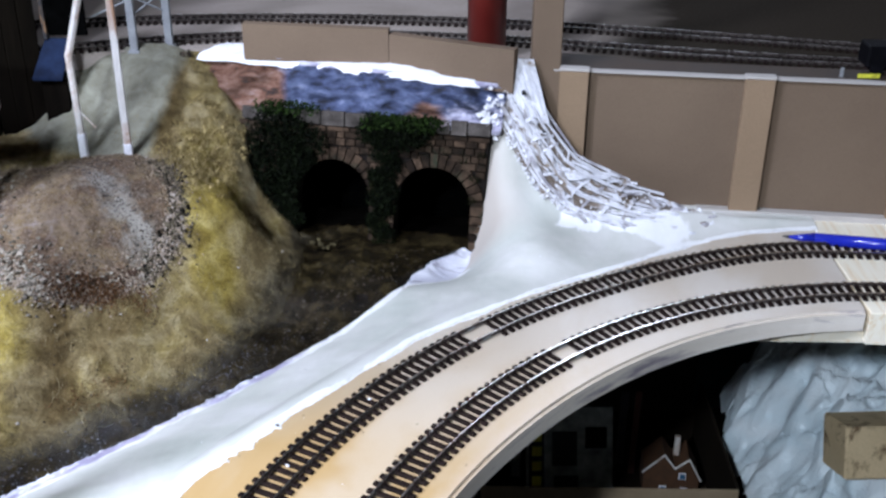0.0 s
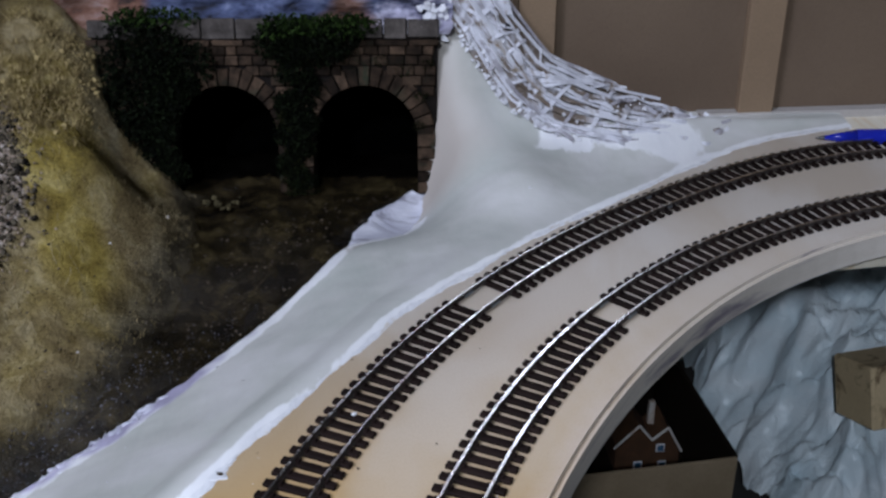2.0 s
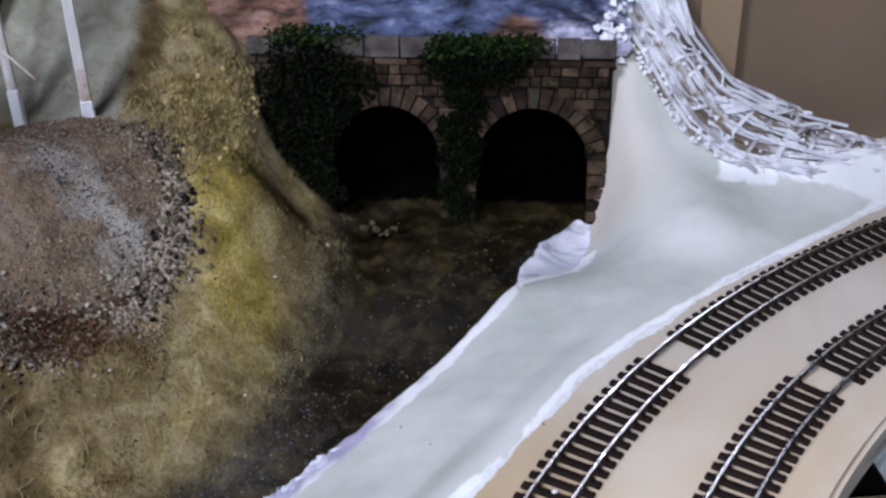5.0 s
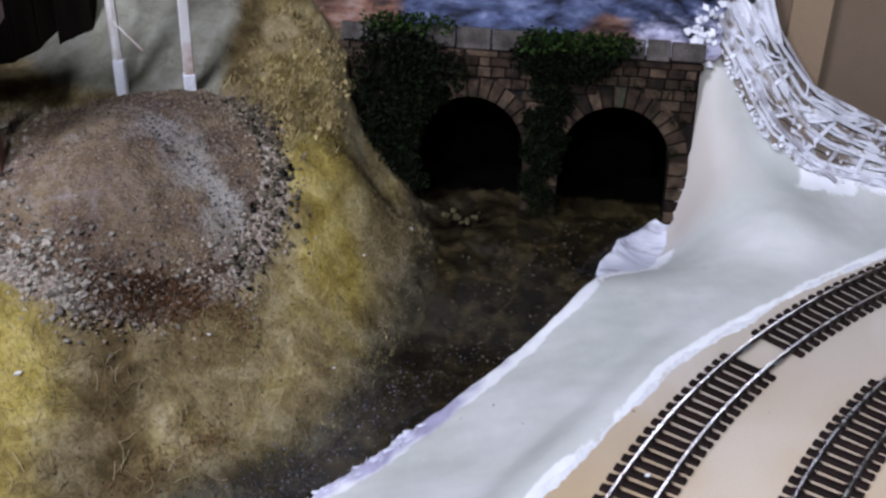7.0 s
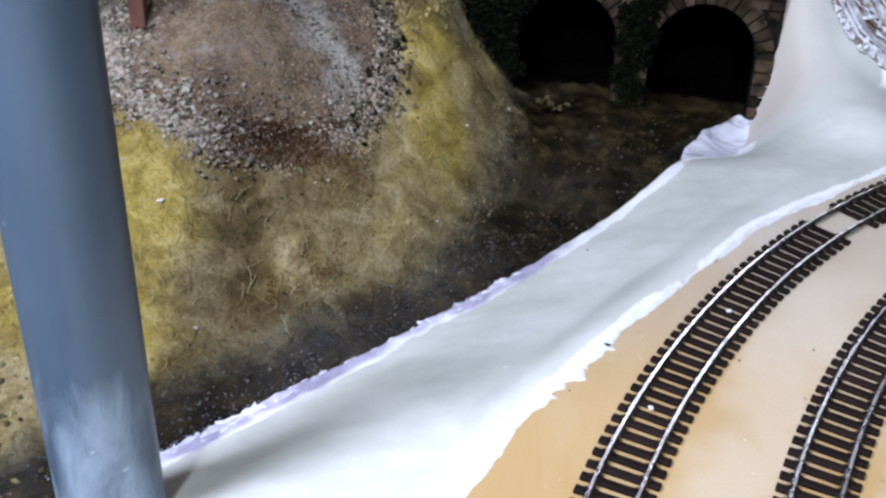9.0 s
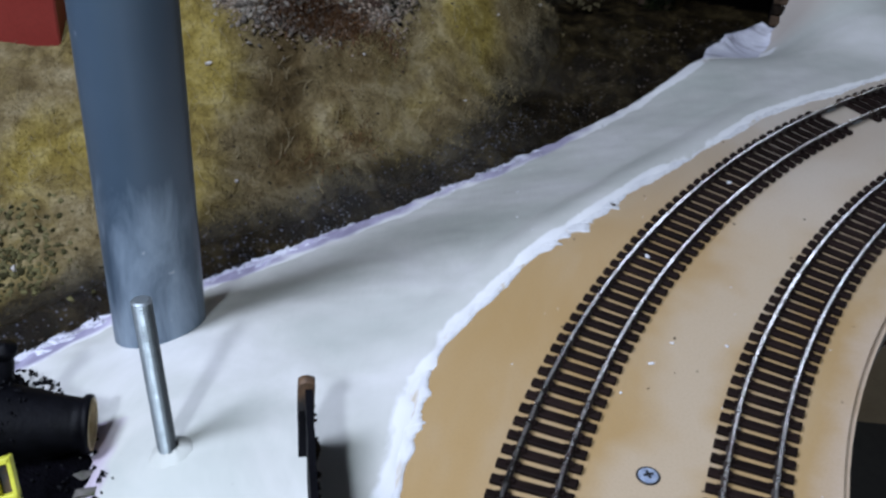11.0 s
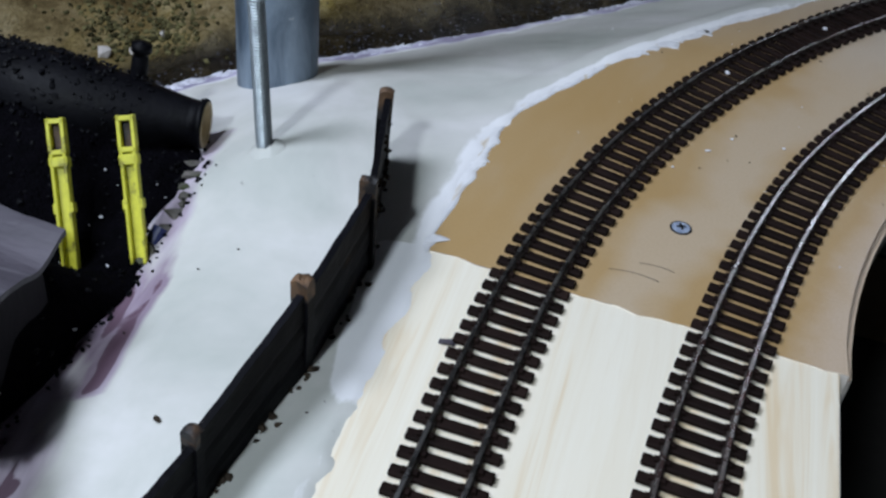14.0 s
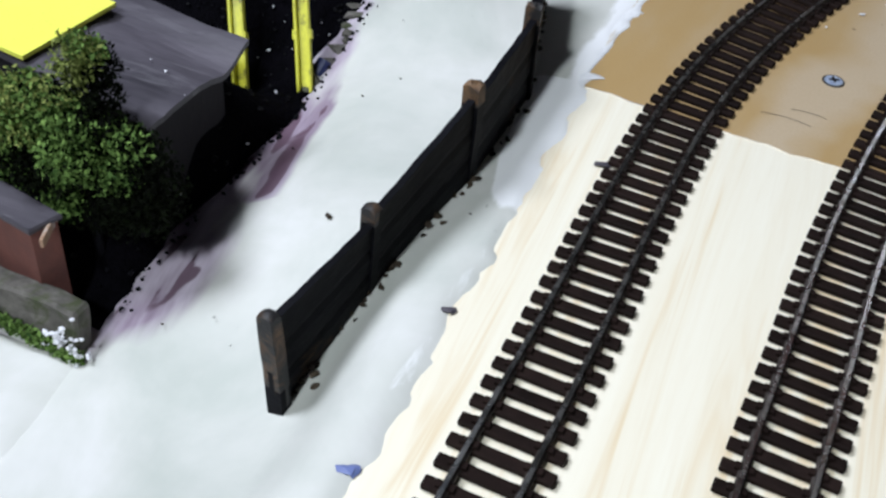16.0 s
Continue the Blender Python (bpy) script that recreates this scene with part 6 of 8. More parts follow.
def ivy():
    left = thing("ivy_bush", "ivy hanging over the arch and wall end, shade in its leaf colour", "ivy", "ivy on the portal")
    c = [(portal_spot(-0.205 + i * 0.012, 0.112 - 0.006 * i, -0.012), (0.020, 0.012, 0.016)) for i in range(4)]
    c += [(portal_spot(-0.212, 0.094 - 0.014 * i, -0.010), (0.018, 0.010, 0.014)) for i in range(8)]
    c += [(portal_spot(-0.196 + 0.002 * (i % 2), 0.050 - 0.012 * i, -0.004), (0.010, 0.005, 0.010)) for i in range(5)]
    c += [(portal_spot(-0.188, 0.088 - 0.012 * i, -0.008), (0.014, 0.008, 0.012)) for i in range(3)]
    # Near-black clumps also stand in for the shade on the left arch.
    c += [(portal_spot(-0.147 - 0.043 * math.cos(a), 0.041 + 0.043 * math.sin(a), -0.004), (0.009, 0.004, 0.008)) for a in (-0.6, -0.3, 0.0, 0.25, 0.5, 0.75, 1.0)]
    # Near-black leaves below, brighter ones on top: shade and light by colour.
    part("foliage", foliage("ivy", c, 13500, 0.0019, LEAF_SHADED, 1), LEAF_SHADED, left)
    part("lit_foliage", foliage("ivy_top", [(portal_spot(-0.206 + 0.014 * i, 0.124, -0.012), (0.018, 0.012, 0.007)) for i in range(3)], 700, 0.0019, IVY_LIT, 2), IVY_LIT, left, "upper leaves with the light in their green")
    mid = thing("ivy_bush", "green ivy tumbling between the two arches", "ivy", "ivy on the portal")
    c = [(portal_spot(-0.098 + 0.011 * i, 0.105 + 0.004 * (i % 2), -0.012), (0.014, 0.011, 0.013)) for i in range(-1, 4)]
    c += [(portal_spot(-0.097 + 0.006 * (i % 2), 0.09 - 0.013 * i, -0.007), (0.014 - 0.0012 * i, 0.007, 0.011)) for i in range(5)]
    c += [(portal_spot(-0.103 + 0.008 * (i % 2), 0.066 - 0.011 * i, -0.004), (0.010, 0.0045, 0.009)) for i in range(6)]
    part("foliage", foliage("ivy", c, 9500, 0.0019, LEAF_SHADED, 3), LEAF_SHADED, mid)
    moss = [(portal_spot(-0.098 + 0.003 * (i % 3 - 1), 0.052 - 0.010 * i, -0.0035), (0.0115, 0.0040, 0.010)) for i in range(8)]
    part("moss", foliage("moss", moss, 5200, 0.0011, MOSS, 7), MOSS, mid, "olive moss covering the middle pier")
    moss = [(portal_spot(x, z, -0.0030), (r, 0.0022, r * 0.8)) for x, z, r in ((-0.022, 0.088, 0.008), (-0.010, 0.070, 0.006), (-0.038, 0.094, 0.006), (-0.006, 0.092, 0.005), (-0.012, 0.050, 0.005))]
    part("moss", foliage("moss_patch", moss, 420, 0.0010, MOSS, 9), MOSS, mid, "thin moss specks on the stones")
    part("lit_foliage", foliage("ivy_top", [(portal_spot(-0.106 + 0.013 * i, 0.118, -0.013), (0.014, 0.011, 0.008)) for i in range(5)], 1700, 0.0019, IVY_LIT, 4), IVY_LIT, mid, "upper leaves with the light in their green")


ivy()


def yard_bush():
    b = thing("bush", "bushy green shrub leaning on the grey platform", "bush")
    c = []
    rng = random.Random(8)
    for i in range(80):
        a, r = rng.uniform(0, 6.28), rng.uniform(0, 1) ** 0.5
        x, z = 0.035 * r * math.cos(a), 0.025 * r * math.sin(a)
        z -= 0.10 * abs(x) if x > 0 else 0.22 * abs(x)
        c.append(((-0.3375 + x, 0.233 + 0.012 * (1 - r) * rng.uniform(-1, 1), 0.007 + z), (0.0082, 0.0075, 0.0070)))
    for i in range(5):
        c.append(((-0.330 + 0.0042 * math.cos(i * 1.9), 0.240, 0.029 + 0.0036 * i), (0.0060 + 0.0005 * i, 0.005, 0.0046)))
    # Near-black inside, brighter to the west and top: shade and light by colour.
    part("foliage", foliage("bush", c, 24000, 0.0011, LEAF_SHADED, 5), LEAF_SHADED, b)
    part("lit_foliage", foliage("bush_top", [((x, y - 0.003, z + 0.0035), (r[0] * 1.0, r[1] * 1.0, r[2] * 1.0)) for (x, y, z), r in c if fbm(x, z, 60, 2, 5.0) - 6 * (x + 0.338) > 0.0], 11000, 0.0011, LEAF, 6), LEAF, b, "outer leaves with the light in their green")
    part("outer_tip_foliage", foliage("bush_tips", [((x - 0.002, y - 0.004, z + 0.004), (r[0], r[1], r[2] * 0.9)) for (x, y, z), r in c if (x < -0.345 and fbm(x, z, 60, 2, 5.0) > 0.05) or z > 0.03], 3600, 0.0010, LEAF_YELLOW, 16), LEAF_YELLOW, b, "yellow-green tips, highlights in their colour")
    part("stem", rod_between((-0.337, 0.236, -0.065), (-0.335, 0.236, 0.02), 0.0022, 0.0008, 8), CREOSOTE, b, "dark woody stem")


yard_bush()


# ---- black yard ----
SOIL_GROUND = Spots([
    (-0.308, 0.40, -0.0165), (-0.308, 0.34, -0.027), (-0.312, 0.30, -0.0375), (-0.321, 0.26, -0.049), (-0.319, 0.21, -0.054), (-0.345, 0.20, -0.060),
    (-0.337, 0.338, -0.034), (-0.34, 0.40, -0.014), (-0.38, 0.43, 0.002), (-0.42, 0.45, -0.010), (-0.48, 0.42, 0.002), (-0.36, 0.37, -0.012), (-0.3205, 0.309, -0.012), (-0.325, 0.281, -0.013), (-0.330, 0.25, -0.022), (-0.338, 0.232, -0.044), (-0.36, 0.28, -0.02), (-0.42, 0.30, -0.03), (-0.378, 0.413, 0.009), (-0.40, 0.50, -0.052), (-0.345, 0.455, -0.030), (-0.48, 0.20, -0.06), (-0.50, 0.50, -0.02),
])


def yard():
    def height(pts):
        z = SOIL_GROUND.at(pts)
        out = []
        for (x, y), h in zip(pts, z):
            edge = -0.309 - 0.013 * max(0, min(1, (0.33 - y) / 0.08)) - 0.035 * max(0, min(1, (y - 0.40) / 0.05)) - 0.05 * max(0, min(1, (y - 0.445) / 0.03))
            over = x - edge - 0.007 * fbm(x, y, 45, 4, 2.0) - 0.005 * fbm(x, y, 170, 3, 6.0)
            out.append(h + 0.0022 * fbm(x, y, 45, 4, 3.0) + 0.001 * fbm(x, y, 160, 2, 1.0) - max(0.0, over) * 1.2)
        return np.array(out)

    def keep(x, y):
        edge = -0.309 - 0.013 * max(0, min(1, (0.33 - y) / 0.08)) - 0.035 * max(0, min(1, (y - 0.40) / 0.05)) - 0.05 * max(0, min(1, (y - 0.445) / 0.03))
        return x < edge + 0.014 and not (y < 0.212 and x < -0.3) and river_s(x, y) < 0.03

    me, v = grid_mesh("yard", -0.62, -0.295, 0.19, 0.52, 0.0035, height, keep)
    smooth(tagged(part("coal_yard", me, SOIL), "coal-black heaped soil beside the plaster", "soil", kind="structure"))
    rng = random.Random(4)
    dark, pale = [], []
    while len(dark) < 700:
        x, y = rng.uniform(-0.46, -0.306), rng.uniform(0.22, 0.47)
        if x > -0.309 - 0.013 * max(0, min(1, (0.33 - y) / 0.08)) + 0.008:
            continue
        dark.append((Vector((x, y, SOIL_GROUND.z(x, y) + 0.0006)), rng.uniform(0.0005, 0.0014)))
    while len(dark) < 1500:
        x, y = rng.gauss(-0.405, 0.030), rng.gauss(0.425, 0.028)
        if x > -0.335 or y > 0.47:
            continue
        dark.append((Vector((x, y, SOIL_GROUND.z(x, y) + 0.0008)), rng.uniform(0.0006, 0.0019)))
    for i in range(420):
        f, a = rng.uniform(0.02, 0.10), rng.uniform(-1.5, 1.9)
        r = 0.0100 + 0.0110 * min(1.0, f / 0.055)
        c = Vector((-0.3180, 0.4170, -0.0070)).lerp(Vector((-0.4275, 0.3950, -0.002)), f / 0.112)
        dark.append((c + Vector((0, -math.sin(a), math.cos(a))) * r, rng.uniform(0.0005, 0.0019) * (0.4 + 8 * f)))
    for i in range(110):
        y = rng.uniform(0.22, 0.40)
        x = -0.309 - 0.013 * max(0, min(1, (0.33 - y) / 0.08)) + abs(rng.gauss(0, 0.0028))
        dark.append((Vector((x, y, PLASTER_GROUND.z(x, y) + 0.0010)), rng.uniform(0.0003, 0.0011)))
    for i in range(30):
        x, y = rng.uniform(-0.36, -0.312), rng.uniform(0.24, 0.42)
        pale.append((Vector((x, y, SOIL_GROUND.z(x, y) + 0.0016)), rng.uniform(0.0004, 0.0010)))
    jamb = [(Vector((-0.126 + rng.gauss(0, 0.007), 0.905 + rng.gauss(0, 0.003), -0.022 + rng.uniform(-0.002, 0.006))), rng.uniform(0.0010, 0.0030)) for i in range(18)]
    tagged(part("jamb_rubble", lumps("rubble", jamb), RUBBLE), "mossy straw-coloured rubble at the foot of the arch", "rubble", kind="stuff")
    tagged(part("coal_lumps", lumps("coal", dark), BLACK), "glinting black coal lumps and crumbs", "coal", kind="stuff")
    tagged(part("pale_crumbs", lumps("crumbs", pale), WHITE), "pale plaster crumbs on the black soil", "crumbs", kind="stuff")
    kerb = []
    for x, y, r in ((-0.312, 0.392, 0.0045), (-0.316, 0.400, 0.004), (-0.309, 0.378, 0.0035), (-0.320, 0.408, 0.0035), (-0.3085, 0.369, 0.0040), (-0.3095, 0.361, 0.0032), (-0.311, 0.352, 0.0036), (-0.3075, 0.374, 0.0026), (-0.3125, 0.385, 0.0030), (-0.3115, 0.345, 0.0026)):
        kerb.append((Vector((x, y, PLASTER_GROUND.z(x, y) + 0.001)), r))
    tagged(part("mossy_stones", lumps("mossy", kerb, 0.6), KERB_STONE), "mossy grey stones at the yard edge", "stones", kind="stuff")
    blue = part("blue_cap", rod_between((-0.3120, 0.356, -0.026), (-0.3105, 0.361, -0.021), 0.0036, 0.0032, 20), INK_BLUE)
    tagged(blue, "small dark blue plastic cap behind the yellow post", "cap")


yard()


def lathe(profile, sides=36):
    verts, faces = [], []
    for r, h in profile:
        for k in range(sides):
            a = 2 * math.pi * k / sides
            verts.append((r * math.cos(a), r * math.sin(a), h))
    for j in range(len(profile) - 1):
        for k in range(sides):
            faces.append((j * sides + k, j * sides + (k + 1) % sides, (j + 1) * sides + (k + 1) % sides, (j + 1) * sides + k))
    return verts, faces


def black_tube():
    t = thing("boiler_tube", "black tapered tube half buried in coal with a cream-lined mouth", "tube")
    mouth, tail = Vector((-0.3180, 0.4170, -0.0070)), Vector((-0.4275, 0.3950, -0.002))
    m = Matrix.Translation(mouth) @ (tail - mouth).to_track_quat("Z", "Y").to_matrix().to_4x4()
    v, f = lathe([(0.0086, 0.004), (0.0086, -0.0004), (0.0108, -0.0006), (0.0112, 0.0006), (0.0108, 0.0022), (0.0099, 0.0028), (0.0102, 0.006), (0.0142, 0.024), (0.0185, 0.046), (0.0205, 0.058), (0.0212, 0.112), (0.0, 0.113)])
    body = smooth(part("body", mesh_from("body", v, f), BLACK, t))
    body.matrix_world = m
    v, f = lathe([(0.0084, 0.012), (0.0084, -0.0002), (0.0098, -0.0010), (0.0100, -0.0006)])
    lining = smooth(part("mouth_lining", mesh_from("lining", v, f), CREAM, t, "cream inner rim"))
    lining.matrix_world = m
    # Near-black disc stands in for the dark inside the mouth.
    v, f = lathe([(0.0, 0.010), (0.0095, 0.010)])
    stop = part("mouth_plug", mesh_from("plug", v, f), DARK_INSIDE, t)
    stop.matrix_world = m
    knob = smooth(part("filler_cap", mesh_from("cap", *lathe([(0.0036, 0.0), (0.0036, 0.008), (0.0030, 0.009), (0.0030, 0.011), (0.0044, 0.0115), (0.0044, 0.0145), (0.0, 0.016)], 20)), BLACK, t, "small round filler cap"))
    knob.matrix_world = pose(-0.3500, 0.4210, 0.0075, -6, 8, 0)


black_tube()


def yellow_post(foot, head, name_label):
    foot, head = Vector(foot), Vector(head)
    d = head - foot
    h = d.length
    p = thing("buffer_post", name_label, "buffer post", "yellow buffer posts")
    m = Matrix.Translation(foot) @ d.to_track_quat("Z", "Y").to_matrix().to_4x4()
    # face the channel to the tracks
    zt = (m.to_3x3() @ Vector((0, 0, 1))).normalized()
    want = Vector((0.35, -0.93, 0))
    want = (want - zt * want.dot(zt)).normalized()
    side = zt.cross(want).normalized()
    m = Matrix.Translation(foot) @ Matrix((side, -want, zt)).transposed().to_4x4()
    low = h - 0.014
    part("web", box((0.0050, 0.0022, low), (0, 0.0012, low / 2), 0.0003), YELLOW, p).matrix_world = m
    for s in (-1, 1):
        part("flange", box((0.0013, 0.0048, low), (s * 0.0025, -0.0004, low / 2), 0.0003), YELLOW, p).matrix_world = m
        part("lug", box((0.0016, 0.0052, 0.004), (s * 0.0031, 0, low * 0.55), 0.0003), YELLOW, p).matrix_world = m
        part("frame_side", box((0.0015, 0.0050, 0.0142), (s * 0.0027, 0, low + 0.0069), 0.0003), YELLOW, p).matrix_world = m
    for z in (low + 0.0008, h - 0.0012):
        part("frame_bar", box((0.0069, 0.0050, 0.0020), (0, 0, z), 0.0003), YELLOW, p).matrix_world = m
    part("collar", box((0.0073, 0.0056, 0.004), (0, 0, low - 0.003), 0.0004), YELLOW, p).matrix_world = m
    part("rust_insert", box((0.0040, 0.0008, 0.0104), (0, 0.0015, low + 0.0070)), OAK, p, "rusty slot behind the frame").matrix_world = m


yellow_post((-0.3375, 0.3375, -0.035), (-0.3557, 0.3667, 0.0148), "leaning yellow plastic post beside the grey platform")
yellow_post((-0.3115, 0.3445, -0.029), (-0.3278, 0.3712, 0.0210), "leaning yellow plastic post at the plaster edge")


def platform():
    p = thing("grey_platform", "weathered grey board platform with a curled edge", "platform")
    corner, a, b = Vector((-0.3105, 0.300)), Vector((-0.3150, 0.205)), Vector((-0.405, 0.318))
    ea, eb = a - corner, b - corner
    n = 22
    verts, faces = [], []
    for layer in (0, 1):
        for j in range(n + 1):
            for i in range(n + 1):
                u, v = i / n, j / n
                q = corner + ea * u * 0.62 + eb * v
                z = 0.0195 + 0.0022 * v - 0.004 * math.exp(-((u - 0.25) / 0.16) ** 2) * (1 - v) + 0.0022 * math.exp(-((u) ** 2 + v ** 2) / 0.02) + 0.0004 * fbm(u, v, 9, 3, 2.0)
                verts.append((q.x, q.y, z - 0.0022 * (1 - layer)))
    m = (n + 1) ** 2
    for layer in (0, 1):
        for j in range(n):
            for i in range(n):
                q = [layer * m + j * (n + 1) + i, layer * m + j * (n + 1) + i + 1, layer * m + (j + 1) * (n + 1) + i + 1, layer * m + (j + 1) * (n + 1) + i]
                faces.append(q if layer else q[::-1])
    rim = [i for i in range(n + 1)] + [j * (n + 1) + n for j in range(1, n + 1)] + [n * (n + 1) + i for i in range(n - 1, -1, -1)] + [j * (n + 1) for j in range(n - 1, 0, -1)]
    for s, t in zip(rim, rim[1:] + rim[:1]):
        faces.append((s, t, m + t, m + s))
    part("top_board", mesh_from("top", verts, faces), GREY_WOOD, p)
    inset = [corner + ea * 0.02 + eb * 0.125, corner + ea * 0.60 + eb * 0.125, corner + ea * 0.60 + eb * 0.97, corner + ea * 0.02 + eb * 0.97]
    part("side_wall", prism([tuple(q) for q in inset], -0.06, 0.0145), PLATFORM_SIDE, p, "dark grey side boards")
    rng = random.Random(3)
    chips = [(Vector((-0.3105 - 0.095 * rng.random(), 0.298 - 0.045 * rng.random(), 0.0212)), rng.uniform(0.0002, 0.0007)) for i in range(7)]
    tagged(part("plaster_chips", lumps("chips", chips, 0.3), WHITE), "white plaster chips lying on the platform", "chips", kind="stuff")
    card = prism([(-0.3612, 0.2952), (-0.3672, 0.2512), (-0.430, 0.2600), (-0.424, 0.3040)], 0.0226, 0.0242)
    tagged(part("yellow_card", card, YELLOW_CARD), "plain lemon-yellow card lying on the platform", "card")


platform()


def shed_and_kerb():
    s = thing("low_shed", "low shed with a worn grey roof and red-brown end wall", "shed")
    part("roof", prism([(-0.3355, 0.2205), (-0.3395, 0.209), (-0.40, 0.221), (-0.396, 0.233)], -0.0105, -0.0085, 0.0004), GREY_WOOD, s)
    part("wall", prism([(-0.337, 0.2195), (-0.3405, 0.2105), (-0.395, 0.2215), (-0.392, 0.231)], -0.066, -0.0107), RUST_WALL, s, "red-brown wall")
    part("barge_board", box((0.0012, 0.014, 0.0035), (0, 0, 0), 0.0002), WHITE_POST, s, "chipped pale barge board").matrix_world = pose(-0.3368, 0.2150, -0.0115, 0, 0, 18)
    k = thing("kerb_block", "mossy grey kerb block with flaked white paint", "kerb")
    bm = box((0.052, 0.009, 0.020), (0, 0, 0), 0.0012)
    bmesh.ops.subdivide_edges(bm, edges=bm.edges[:], cuts=4, use_grid_fill=True)
    for v in bm.verts:
        v.co += Vector((0, 1, 0.6)) * 0.0012 * fbm(v.co.x, v.co.z, 120, 3, 2.0)
    part("block", bm, KERB_STONE, k).matrix_world = pose(-0.349, 0.2065, -0.0425, -8, 3, 1)
    part("moss", foliage("moss", [((-0.358 + 0.0048 * i, 0.2003, -0.0455 - 0.0009 * i + 0.0012 * (i % 2)), (0.005, 0.0022, 0.0036)) for i in range(8)], 1500, 0.0011, LEAF, 9), LEAF, k, "green moss")
    rng = random.Random(12)
    chips = [(Vector((-0.3275 + rng.gauss(0, 0.0045), 0.2005 + rng.gauss(0, 0.0008), -0.0470 + rng.gauss(0, 0.0040))), rng.uniform(0.0005, 0.0015)) for i in range(60)]
    part("flaked_paint", lumps("flakes", chips), WHITE, k, "flaked white paint")
    # flat white plaster court in front of it
    me, v = grid_mesh("court", -0.52, -0.316, 0.02, 0.204, 0.006, lambda pts: np.array([-0.0535 + 0.0008 * fbm(x, y, 20, 3, 1.0) - 0.004 * max(0, (x + 0.326) / 0.01) for x, y in pts]), lambda x, y: True)
    set_attr(me, "undercoat", [0.3] * len(v))
    set_attr(me, "wash", [0.0] * len(v))
    smooth(tagged(part("plaster_court", me, PLASTER), "flat white plaster court before the kerb", "plaster ground", kind="structure"))


shed_and_kerb()


def flakes(name, places):
    """Torn flat scraps: irregular little plates, each with a slight thickness."""
    rng = random.Random(31)
    verts, faces = [], []
    for p, r in places:
        n = rng.choice((4, 5, 5, 6))
        up = Vector((rng.uniform(-0.35, 0.45), -0.75, rng.uniform(0.35, 0.9))).normalized()
        e = up.orthogonal().normalized()
        f = up.cross(e)
        q = len(verts)
        ring = []
        for k in range(n):
            a = 2 * math.pi * (k + rng.uniform(-0.3, 0.3)) / n
            d = r * rng.uniform(0.55, 1.35)
            ring.append(Vector(p) + e * d * math.cos(a) + f * d * math.sin(a))
        verts += ring + [v + up * 0.0006 for v in ring]
        faces.append(tuple(range(q + n, q + 2 * n)))
        faces.append(tuple(range(q + n - 1, q - 1, -1)))
        faces += [(q + k, q + (k + 1) % n, q + n + (k + 1) % n, q + n + k) for k in range(n)]
    return mesh_from(name, verts, faces)


